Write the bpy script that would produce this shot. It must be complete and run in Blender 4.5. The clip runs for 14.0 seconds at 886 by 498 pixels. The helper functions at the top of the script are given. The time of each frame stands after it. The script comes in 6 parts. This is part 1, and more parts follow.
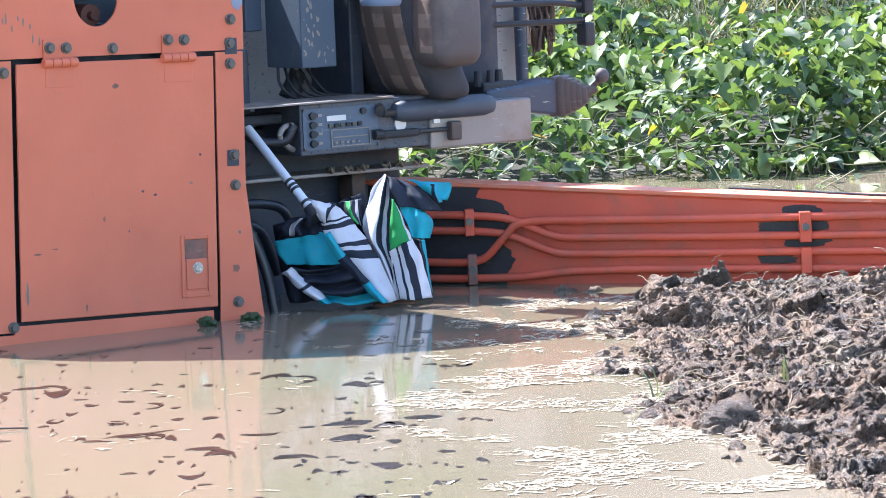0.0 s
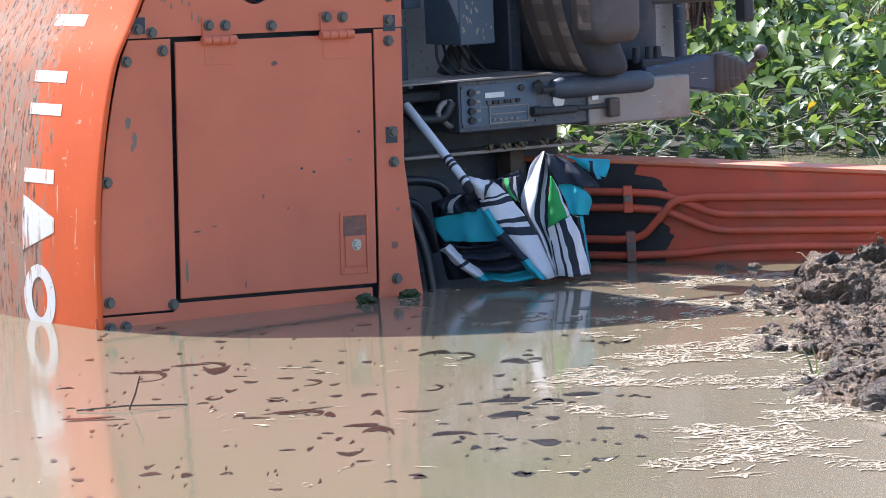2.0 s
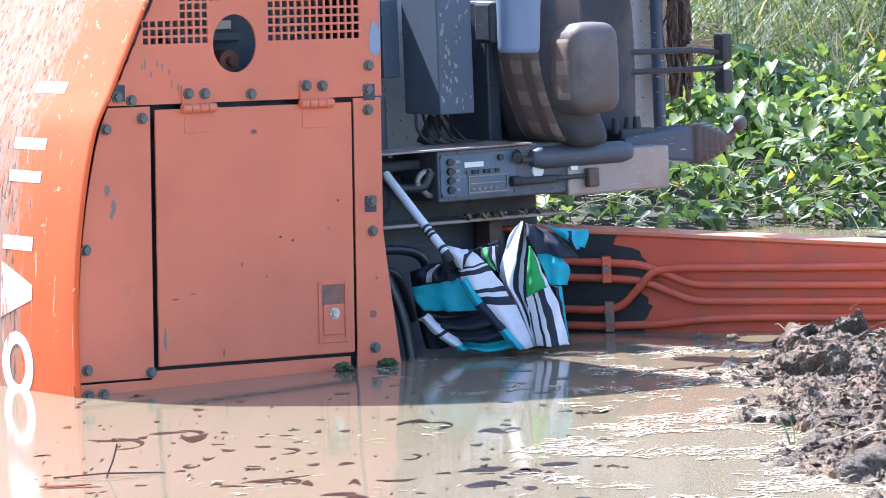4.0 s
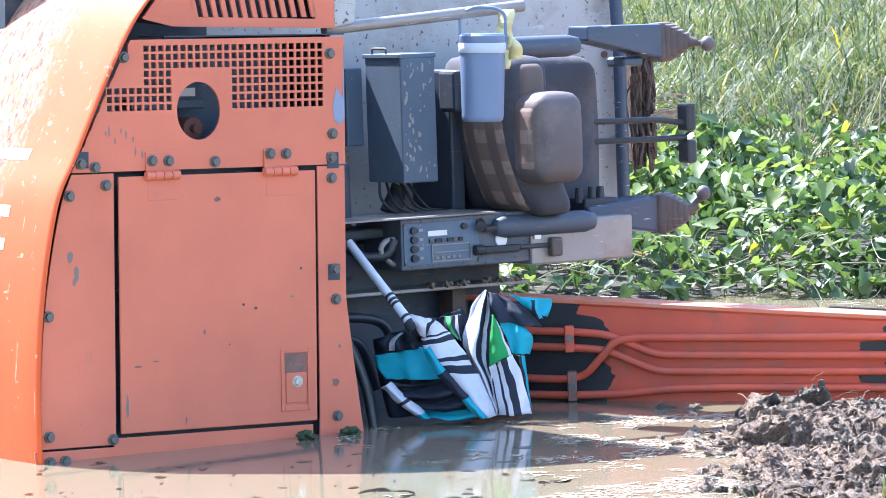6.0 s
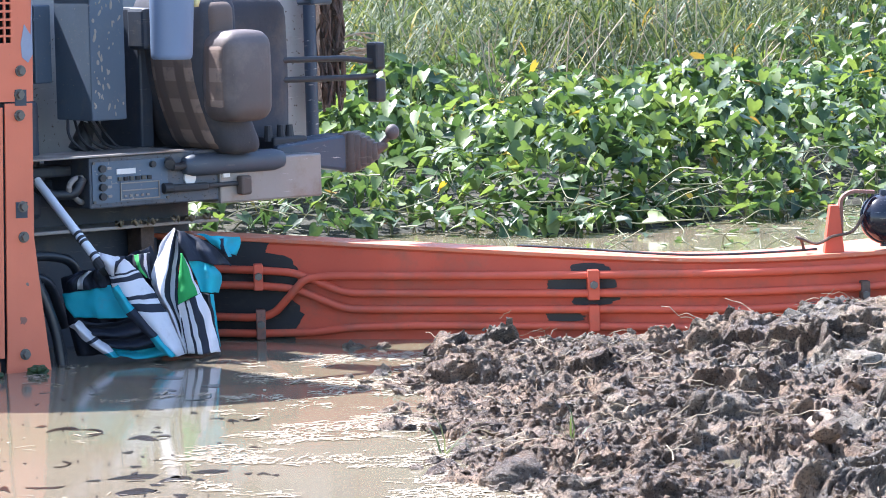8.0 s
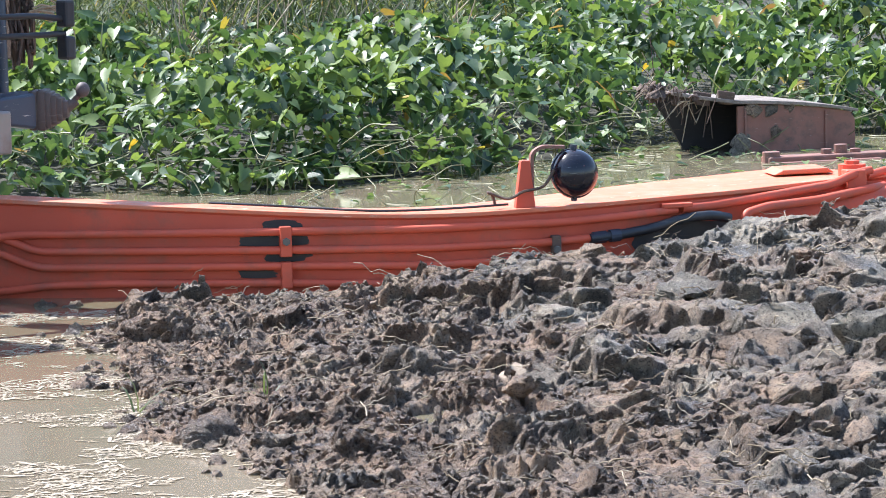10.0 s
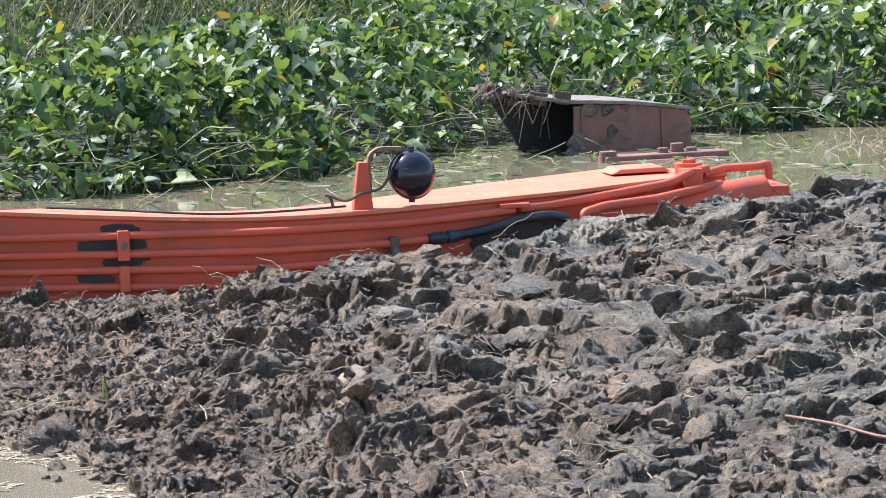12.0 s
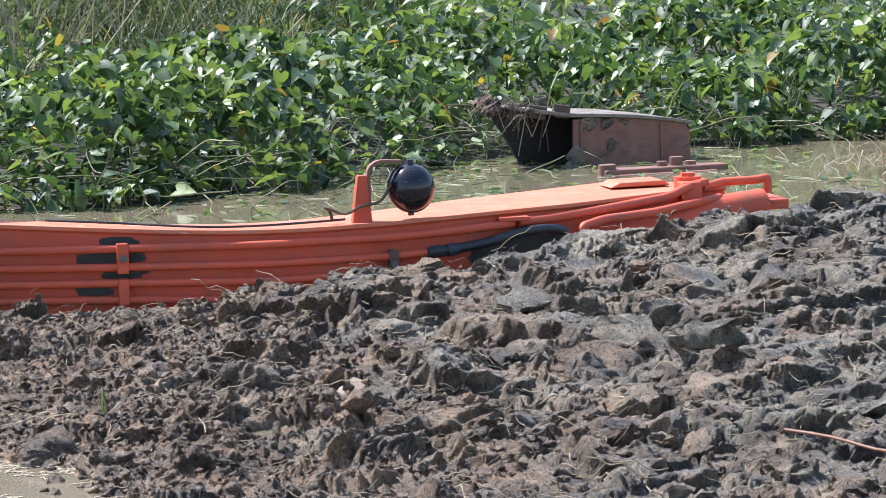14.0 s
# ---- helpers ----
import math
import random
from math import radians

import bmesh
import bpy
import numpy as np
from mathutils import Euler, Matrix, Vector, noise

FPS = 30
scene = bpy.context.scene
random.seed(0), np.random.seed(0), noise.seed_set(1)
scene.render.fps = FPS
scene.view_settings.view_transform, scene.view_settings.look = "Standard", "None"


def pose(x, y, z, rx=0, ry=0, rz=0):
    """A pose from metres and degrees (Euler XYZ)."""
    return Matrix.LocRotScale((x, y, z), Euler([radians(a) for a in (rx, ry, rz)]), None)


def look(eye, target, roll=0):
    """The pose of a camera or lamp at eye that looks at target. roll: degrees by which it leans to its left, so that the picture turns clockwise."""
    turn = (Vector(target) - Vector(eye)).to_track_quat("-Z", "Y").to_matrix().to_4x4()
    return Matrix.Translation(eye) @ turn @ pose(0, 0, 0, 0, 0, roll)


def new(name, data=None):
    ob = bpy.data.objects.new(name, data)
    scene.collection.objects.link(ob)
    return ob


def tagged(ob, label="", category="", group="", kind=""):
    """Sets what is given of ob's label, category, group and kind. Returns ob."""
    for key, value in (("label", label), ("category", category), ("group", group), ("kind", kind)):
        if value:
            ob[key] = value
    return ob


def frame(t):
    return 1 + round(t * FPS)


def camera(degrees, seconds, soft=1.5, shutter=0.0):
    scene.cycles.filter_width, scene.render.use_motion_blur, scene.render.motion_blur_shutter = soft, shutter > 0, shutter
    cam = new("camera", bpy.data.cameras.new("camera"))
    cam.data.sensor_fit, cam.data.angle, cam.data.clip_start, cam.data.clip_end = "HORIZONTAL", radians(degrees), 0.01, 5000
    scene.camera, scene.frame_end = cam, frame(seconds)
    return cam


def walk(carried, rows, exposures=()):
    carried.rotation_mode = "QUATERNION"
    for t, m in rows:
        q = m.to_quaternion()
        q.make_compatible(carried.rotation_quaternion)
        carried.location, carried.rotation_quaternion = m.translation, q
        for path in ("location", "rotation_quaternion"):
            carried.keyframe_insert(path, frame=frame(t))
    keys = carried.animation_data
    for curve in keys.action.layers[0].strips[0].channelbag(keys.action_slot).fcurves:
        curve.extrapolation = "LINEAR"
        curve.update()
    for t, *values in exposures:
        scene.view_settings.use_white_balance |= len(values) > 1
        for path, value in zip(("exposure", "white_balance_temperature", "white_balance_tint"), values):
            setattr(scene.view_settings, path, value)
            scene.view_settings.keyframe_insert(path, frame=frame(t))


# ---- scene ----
# A hand-held long lens that pans from one standing place.
cam = camera(12, 14.0, soft=0.95)
EYE = Vector((0, 0, 1.7))


def aim(yaw, pitch, roll):
    y, p = radians(yaw), radians(pitch)
    return look(EYE, EYE + Vector((math.sin(y) * math.cos(p), math.cos(y) * math.cos(p), math.sin(p))), roll)


walk(cam, [
    (0, aim(1.479, -5.531, -2.378)),
    (0.5, aim(0.826, -5.485, -2.450)),
    (1, aim(0.068, -5.581, -2.541)),
    (1.5, aim(-0.457, -5.721, -2.595)),
    (2, aim(-0.695, -5.752, -2.614)),
    (2.2, aim(-0.730, -5.754, -2.573)),
    (4.3, aim(-0.258, -4.551, -2.183)),
    (4.5, aim(-0.182, -4.369, -2.135)),
    (5, aim(-0.062, -4.056, -2.010)),
    (5.5, aim(0.027, -3.940, -1.968)),
    (6, aim(0.172, -3.910, -1.937)),
    (6.5, aim(0.543, -3.965, -1.880)),
    (7, aim(1.467, -4.166, -1.786)),
    (7.5, aim(2.896, -4.515, -1.683)),
    (8, aim(4.383, -4.874, -1.529)),
    (8.5, aim(5.671, -5.196, -1.462)),
    (9, aim(6.660, -5.450, -1.469)),
    (9.2, aim(7.013, -5.514, -1.469)),
    (11.3, aim(10.503, -5.571, -1.869)),
    (11.5, aim(10.616, -5.595, -1.889)),
    (12, aim(10.773, -5.618, -1.937)),
    (12.5, aim(10.831, -5.620, -1.926)),
    (13, aim(10.829, -5.597, -1.919)),
    (13.5, aim(10.808, -5.514, -1.917)),
    (14, aim(10.791, -5.439, -1.881)),
], exposures=[(0, 2.04, 5850, 16), (0.8, 1.97, 5850, 16), (2.2, 1.36, 6000, 16), (4.3, 2.15, 5700, 16), (5.5, 2.3, 5650, 16), (6.7, 2.25, 5700, 16), (7.5, 2.1, 5800, 16),
               (9.0, 1.70, 5900, 15), (11.3, 1.19, 6000, 12), (12.8, 1.20, 6000, 12), (14, 1.08, 6000, 12)])

# World: clear sky, sun high behind the machine and to its rear.
SUN_FROM = Vector((-0.50, 0.52, 0.97)).normalized()
world = bpy.data.worlds.new("world")
scene.world = world
world.use_nodes = True
sky = world.node_tree.nodes.new("ShaderNodeTexSky")
sky.sky_type, sky.sun_disc = "NISHITA", False
sky.sun_elevation = math.asin(SUN_FROM.z)
sky.sun_rotation = math.atan2(SUN_FROM.x, SUN_FROM.y)
sky.air_density, sky.dust_density = 1.2, 1.2
world.node_tree.links.new(sky.outputs[0], world.node_tree.nodes["Background"].inputs[0])
world.node_tree.nodes["Background"].inputs[1].default_value = 0.13
sun = new("sun", bpy.data.lights.new("sun", "SUN"))
sun.data.energy, sun.data.angle, sun.data.color = 4.7, radians(0.5), (1.0, 0.96, 0.9)
sun.matrix_world = look(SUN_FROM * 40, (0, 0, 0))


# ---------------------------------------------------------------- materials
def rgb(c):
    return (c[0], c[1], c[2], 1.0)


class Nodes:
    """Short hand for building one material's node tree."""

    def __init__(self, name):
        self.m = bpy.data.materials.new(name)
        self.m.use_nodes = True
        self.t = self.m.node_tree
        self.p = self.t.nodes["Principled BSDF"]
        self.out = self.t.nodes["Material Output"]
        self.co = self.t.nodes.new("ShaderNodeTexCoord").outputs["Object"]

    def link(self, a, b):
        self.t.links.new(a, b)

    def noise(self, scale, detail=4, stretch=None, rough=0.55, co=None):
        n = self.t.nodes.new("ShaderNodeTexNoise")
        n.inputs["Scale"].default_value, n.inputs["Detail"].default_value = scale, detail
        n.inputs["Roughness"].default_value = rough
        src = co or self.co
        if stretch:
            k = self.t.nodes.new("ShaderNodeMapping")
            k.inputs["Scale"].default_value = stretch
            self.link(src, k.inputs["Vector"])
            src = k.outputs[0]
        self.link(src, n.inputs["Vector"])
        return n.outputs["Fac"]

    def ramp(self, fac, a, b, ca=(0, 0, 0), cb=(1, 1, 1)):
        n = self.t.nodes.new("ShaderNodeValToRGB")
        n.color_ramp.elements[0].position, n.color_ramp.elements[1].position = a, b
        n.color_ramp.elements[0].color, n.color_ramp.elements[1].color = rgb(ca), rgb(cb)
        self.link(fac, n.inputs[0])
        return n.outputs[0]

    def mix(self, fac, a, b, mode="MIX"):
        n = self.t.nodes.new("ShaderNodeMix")
        n.data_type, n.blend_type = "RGBA", mode
        for k, v in ((0, fac), (6, a), (7, b)):
            if isinstance(v, (int, float)):
                n.inputs[k].default_value = v
            elif isinstance(v, tuple):
                n.inputs[k].default_value = rgb(v)
            else:
                self.link(v, n.inputs[k])
        return n.outputs[2]

    def island(self):
        return self.t.nodes.new("ShaderNodeNewGeometry").outputs["Random Per Island"]

    def per_object(self):
        return self.t.nodes.new("ShaderNodeObjectInfo").outputs["Random"]

    def bump(self, height, strength, distance=0.01):
        n = self.t.nodes.new("ShaderNodeBump")
        n.inputs["Strength"].default_value, n.inputs["Distance"].default_value = strength, distance
        self.link(height, n.inputs["Height"])
        self.link(n.outputs[0], self.p.inputs["Normal"])
        return n

    def done(self, colour, rough=0.5, metal=0.0, spec=0.5):
        if isinstance(colour, tuple):
            self.p.inputs["Base Color"].default_value = rgb(colour)
        else:
            self.link(colour, self.p.inputs["Base Color"])
        if isinstance(rough, (int, float)):
            self.p.inputs["Roughness"].default_value = rough
        else:
            self.link(rough, self.p.inputs["Roughness"])
        self.p.inputs["Metallic"].default_value = metal
        self.p.inputs["Specular IOR Level"].default_value = spec
        return self.m


def worn(name, base, dirt, scratch, rough=0.45, metal=0.0, wear=0.62, grime=0.55, scale=1.0, bump=0.15, speck=0.70, speck_colour=None):
    """Painted or plain sheet: slow fading, grime patches, fine scratches and specks."""
    k = Nodes(name)
    fade = k.ramp(k.noise(2.2 * scale, 3), 0.3, 0.75, tuple(c * 0.86 for c in base), tuple(min(1, c * 1.1) for c in base))
    patch = k.ramp(k.noise(5 * scale, 8, rough=0.7), grime, grime + 0.22)
    col = k.mix(patch, fade, dirt)
    line = k.ramp(k.noise(9 * scale, 6, (1.0, 1.0, 9.0), 0.7), wear, wear + 0.05)
    col = k.mix(line, col, scratch)
    spots = k.ramp(k.noise(60 * scale, 3, rough=0.6), speck, speck + 0.04)
    col = k.mix(spots, col, speck_colour or dirt)
    k.bump(k.noise(45 * scale, 5), bump, 0.004)
    return k.done(col, k.ramp(k.noise(7 * scale, 5), 0.3, 0.8, (rough - 0.1,) * 3, (rough + 0.2,) * 3), metal)


ORANGE = (0.62, 0.16, 0.082)
paint = worn("faded_orange_paint", ORANGE, (0.42, 0.15, 0.09), (0.70, 0.33, 0.2), 0.5, wear=0.74, grime=0.62)
paint_boom = worn("boom_red_orange_paint", (0.575, 0.092, 0.043), (0.31, 0.09, 0.052), (0.66, 0.25, 0.15), 0.62, wear=0.72, grime=0.50)


def scraped_material(name, base, primer, fleck, start, end, rough):
    """Paint scraped along the arc: streaks of primer and bare rust that take over towards the outer edge."""
    k = Nodes(name)
    at = k.t.nodes.new("ShaderNodeSeparateXYZ")
    k.link(k.co, at.inputs[0])
    over = k.t.nodes.new("ShaderNodeMapRange")
    over.inputs[1].default_value, over.inputs[2].default_value = start, end
    over.inputs[3].default_value, over.inputs[4].default_value = 0.30, 0.70
    k.link(at.outputs[1], over.inputs[0])
    base_col = k.ramp(k.noise(2.5, 4), 0.3, 0.75, tuple(c * 0.88 for c in base), tuple(min(1, c * 1.08) for c in base))
    streak = k.noise(34, 8, (1.0, 1.0, 0.10), 0.72)
    worn_off = k.ramp(k.mix(0.5, streak, over.outputs[0]), 0.488, 0.515)
    under = k.mix(k.ramp(k.noise(26, 8, (1.0, 1.0, 0.22), 0.75), 0.44, 0.56), primer, (0.36, 0.14, 0.08))
    under = k.mix(k.ramp(k.noise(48, 7, (1.0, 1.0, 0.25), 0.7), 0.53, 0.60), under, (0.10, 0.065, 0.045))
    col = k.mix(worn_off, base_col, under)
    col = k.mix(k.ramp(k.noise(42, 5, (1.0, 1.0, 0.06), 0.6), 0.65, 0.68), col, fleck)
    col = k.mix(k.ramp(k.noise(30, 4, (1.0, 0.35, 0.5), 0.6), 0.665, 0.70), col, fleck)
    k.bump(streak, 0.25, 0.004)
    return k.done(col, k.mix(worn_off, (rough,) * 3, (0.8,) * 3), spec=0.22)


paint_weight = scraped_material("scratched_counterweight_paint", (0.60, 0.095, 0.02), (0.27, 0.19, 0.14), (0.62, 0.31, 0.19), 0.20, 0.64, 0.46)
white_worn = scraped_material("worn_white_marking", (0.66, 0.64, 0.60), (0.50, 0.34, 0.27), (0.45, 0.30, 0.22), 0.30, 0.74, 0.5)
paint_top = worn("sun_faded_orange_paint", (0.60, 0.16, 0.075), (0.45, 0.22, 0.14), (0.7, 0.4, 0.28), 0.6, grime=0.5, scale=1.4)
# Black of the boom's grease; also paints shade in a boom cavity and the bucket.
black_paint = worn("black_grease_and_shade", (0.02, 0.02, 0.022), (0.05, 0.045, 0.04), (0.07, 0.05, 0.04), 0.5)
white_paint = worn("white_decal", (0.78, 0.76, 0.72), (0.6, 0.5, 0.44), (0.75, 0.4, 0.3), 0.45, wear=0.72)
grey_plate = worn("grey_floor_plate", (0.44, 0.425, 0.40), (0.27, 0.22, 0.18), (0.52, 0.5, 0.47), 0.55, grime=0.5, speck=0.62, speck_colour=(0.12, 0.085, 0.065), scale=0.7)
steel_blue = worn("blue_grey_box_paint", (0.095, 0.135, 0.185), (0.16, 0.165, 0.17), (0.26, 0.26, 0.26), 0.5, grime=0.56, wear=0.70, speck=0.66, speck_colour=(0.30, 0.265, 0.225), scale=1.2)
dark_metal = worn("dark_frame_metal", (0.032, 0.042, 0.060), (0.085, 0.075, 0.065), (0.1, 0.1, 0.1), 0.55)
alu = worn("stained_console_sheet", (0.29, 0.265, 0.245), (0.21, 0.155, 0.12), (0.45, 0.44, 0.42), 0.42, metal=0.3, grime=0.5)
console_dark = worn("grimy_blue_grey_console", (0.085, 0.10, 0.125), (0.17, 0.14, 0.115), (0.36, 0.37, 0.38), 0.5, metal=0.1, grime=0.52, wear=0.66, speck=0.62, speck_colour=(0.03, 0.03, 0.035), scale=1.6)
bolt_metal = worn("dull_zinc_bolt", (0.125, 0.122, 0.108), (0.17, 0.135, 0.105), (0.38, 0.37, 0.34), 0.5, metal=0.35)
bright_bolt = worn("bright_bolt", (0.5, 0.51, 0.5), (0.3, 0.28, 0.25), (0.6, 0.6, 0.6), 0.3, metal=0.8)
rubber = worn("black_rubber", (0.03, 0.032, 0.036), (0.06, 0.055, 0.05), (0.06, 0.06, 0.06), 0.55)
boot_rubber = worn("dusty_brown_rubber", (0.10, 0.072, 0.06), (0.17, 0.13, 0.11), (0.16, 0.13, 0.11), 0.6)
grip = worn("grey_armrest_vinyl", (0.06, 0.075, 0.10), (0.09, 0.08, 0.075), (0.1, 0.11, 0.12), 0.5)
lamp_black = worn("scratched_black_enamel", (0.012, 0.013, 0.02), (0.20, 0.05, 0.03), (0.12, 0.12, 0.12), 0.16, grime=0.66, scale=1.5, bump=0.03)
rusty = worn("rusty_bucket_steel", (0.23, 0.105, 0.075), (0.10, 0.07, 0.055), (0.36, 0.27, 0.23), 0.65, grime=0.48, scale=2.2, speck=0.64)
bucket_top = worn("mud_dried_bucket_plate", (0.24, 0.20, 0.165), (0.10, 0.08, 0.06), (0.4, 0.34, 0.28), 0.7, grime=0.46, scale=2.5, speck=0.6)
lever_blue = worn("dark_blue_console_plastic", (0.045, 0.065, 0.098), (0.12, 0.11, 0.10), (0.5, 0.49, 0.46), 0.4, grime=0.60, wear=0.62, speck=0.72)
hose_black = worn("hydraulic_hose_rubber", (0.018, 0.022, 0.028), (0.05, 0.045, 0.04), (0.06, 0.06, 0.06), 0.4)
cooler_blue = worn("blue_cooler_plastic", (0.15, 0.205, 0.31), (0.2, 0.22, 0.27), (0.26, 0.31, 0.4), 0.38, wear=0.78, grime=0.7)
cooler_white = worn("pale_cooler_plastic", (0.5, 0.54, 0.6), (0.4, 0.4, 0.4), (0.6, 0.6, 0.6), 0.4, wear=0.8)
rag_yellow = worn("yellow_plastic_rag", (0.66, 0.58, 0.27), (0.5, 0.42, 0.2), (0.7, 0.65, 0.4), 0.5)
pole_white = worn("white_umbrella_pole", (0.66, 0.69, 0.74), (0.4, 0.4, 0.4), (0.75, 0.75, 0.75), 0.35, wear=0.8, grime=0.7)
rust_wood = worn("mud_caked_bracket", (0.115, 0.075, 0.055), (0.06, 0.045, 0.035), (0.2, 0.15, 0.11), 0.85, grime=0.45, scale=3, bump=0.9)
chip_grey = worn("chipped_primer", (0.20, 0.165, 0.14), (0.13, 0.1, 0.085), (0.3, 0.25, 0.2), 0.7)
blue_patch = worn("blue_grey_touch_up_paint", (0.23, 0.27, 0.36), (0.2, 0.2, 0.25), (0.32, 0.34, 0.4), 0.5)


def plaid_cloth():
    k = Nodes("dark_seat_cloth_with_brown_plaid")
    w1 = k.t.nodes.new("ShaderNodeTexWave")
    w1.bands_direction, w1.inputs["Scale"].default_value = "Z", 2.6
    k.link(k.co, w1.inputs["Vector"])
    w2 = k.t.nodes.new("ShaderNodeTexWave")
    w2.bands_direction, w2.inputs["Scale"].default_value = "Y", 2.2
    k.link(k.co, w2.inputs["Vector"])
    a = k.ramp(w1.outputs["Fac"], 0.55, 0.65, (0.19, 0.135, 0.108), (0.29, 0.215, 0.175))
    col = k.mix(k.ramp(w2.outputs["Fac"], 0.5, 0.7), a, (0.13, 0.095, 0.08))
    col = k.mix(k.ramp(k.noise(14, 6), 0.55, 0.72), col, (0.12, 0.10, 0.09))
    k.bump(k.noise(300, 2), 0.4, 0.002)
    return k.done(col, 0.85)


plaid = plaid_cloth()
seat_dark = worn("dark_grey_seat_cloth", (0.058, 0.060, 0.072), (0.11, 0.095, 0.085), (0.06, 0.06, 0.065), 0.85, grime=0.5, bump=0.4)
pad_brown = worn("dusty_brown_headrest_vinyl", (0.105, 0.085, 0.082), (0.17, 0.135, 0.12), (0.1, 0.085, 0.08), 0.6, grime=0.5)


def cloth(name, c):
    k = Nodes(name)
    col = k.mix(k.ramp(k.noise(9, 7, rough=0.7), 0.55, 0.75), c, tuple(0.55 * v + 0.06 for v in c))
    k.bump(k.noise(30, 4), 0.35, 0.01)
    m = k.done(col, 0.75)
    tr = k.t.nodes.new("ShaderNodeBsdfTranslucent")
    tr.inputs[0].default_value = rgb(c)
    add = k.t.nodes.new("ShaderNodeMixShader")
    add.inputs[0].default_value = 0.3
    k.link(k.p.outputs[0], add.inputs[1])
    k.link(tr.outputs[0], add.inputs[2])
    k.link(add.outputs[0], k.out.inputs[0])
    return m


cl_white, cl_navy = cloth("white_cloth", (0.7, 0.7, 0.74)), cloth("dark_navy_cloth", (0.018, 0.024, 0.042))
cl_teal, cl_green = cloth("turquoise_cloth", (0.03, 0.43, 0.53)), cloth("green_cloth", (0.03, 0.36, 0.09))


def leaf_material(name, dark, mid, bright, yellow=0.04, rough=0.42, spec=0.4, through_=0.36):
    k = Nodes(name)
    r = k.island()
    n = k.t.nodes.new("ShaderNodeValToRGB")
    e = n.color_ramp.elements
    e[0].position, e[0].color, e[1].position, e[1].color = 0.0, rgb(dark), 0.5, rgb(mid)
    for pos, c in ((0.9 - yellow, bright), (1 - yellow, bright), (1 - yellow * 0.9, (0.42, 0.30, 0.03)), (1.0, (0.2, 0.1, 0.05))):
        el = e.new(pos)
        el.color = rgb(c)
    k.link(r, n.inputs[0])
    col = k.mix(k.ramp(k.noise(35, 4), 0.4, 0.8), n.outputs[0], k.mix(0.5, n.outputs[0], (0.1, 0.14, 0.05)))
    m = k.done(col, rough, spec=spec)
    k.bump(k.noise(90, 3), 0.25, 0.004)
    tr = k.t.nodes.new("ShaderNodeBsdfTranslucent")
    k.link(k.mix(0.75, col, k.mix(1.0, col, (1.8, 1.8, 0.9), "MULTIPLY")), tr.inputs[0])
    ms = k.t.nodes.new("ShaderNodeMixShader")
    ms.inputs[0].default_value = through_
    k.link(k.p.outputs[0], ms.inputs[1])
    k.link(tr.outputs[0], ms.inputs[2])
    k.link(ms.outputs[0], k.out.inputs[0])
    return m


leaf_green = leaf_material("creeper_leaf", (0.016, 0.040, 0.019), (0.058, 0.110, 0.041), (0.180, 0.245, 0.070), 0.012, 0.45, 0.42, 0.32)
grass_green = leaf_material("grass_blade", (0.020, 0.037, 0.016), (0.060, 0.086, 0.038), (0.165, 0.175, 0.088), 0.03, 0.5, 0.25, 0.34)
stem_mat = worn("creeper_stems", (0.15, 0.155, 0.065), (0.18, 0.11, 0.06), (0.3, 0.27, 0.15), 0.6, scale=3)
petal = cloth("yellow_leaf", (0.62, 0.40, 0.03))


def straw_material(name, low_, high):
    k = Nodes(name)
    col = k.ramp(k.island(), 0.0, 1.0, low_, high)
    return k.done(k.mix(k.ramp(k.noise(40, 3), 0.4, 0.8), col, low_), 0.7, spec=0.15)


straw_mat = straw_material("dry_straw", (0.21, 0.16, 0.10), (0.54, 0.45, 0.32))
float_straw = straw_material("bleached_floating_straw", (0.24, 0.195, 0.13), (0.46, 0.40, 0.31))


def scum_material():
    k = Nodes("dark_floating_scum")
    return k.done(k.ramp(k.noise(12, 5), 0.35, 0.7, (0.012, 0.009, 0.007), (0.034, 0.021, 0.014)), 0.22, spec=0.35)


scum = scum_material()


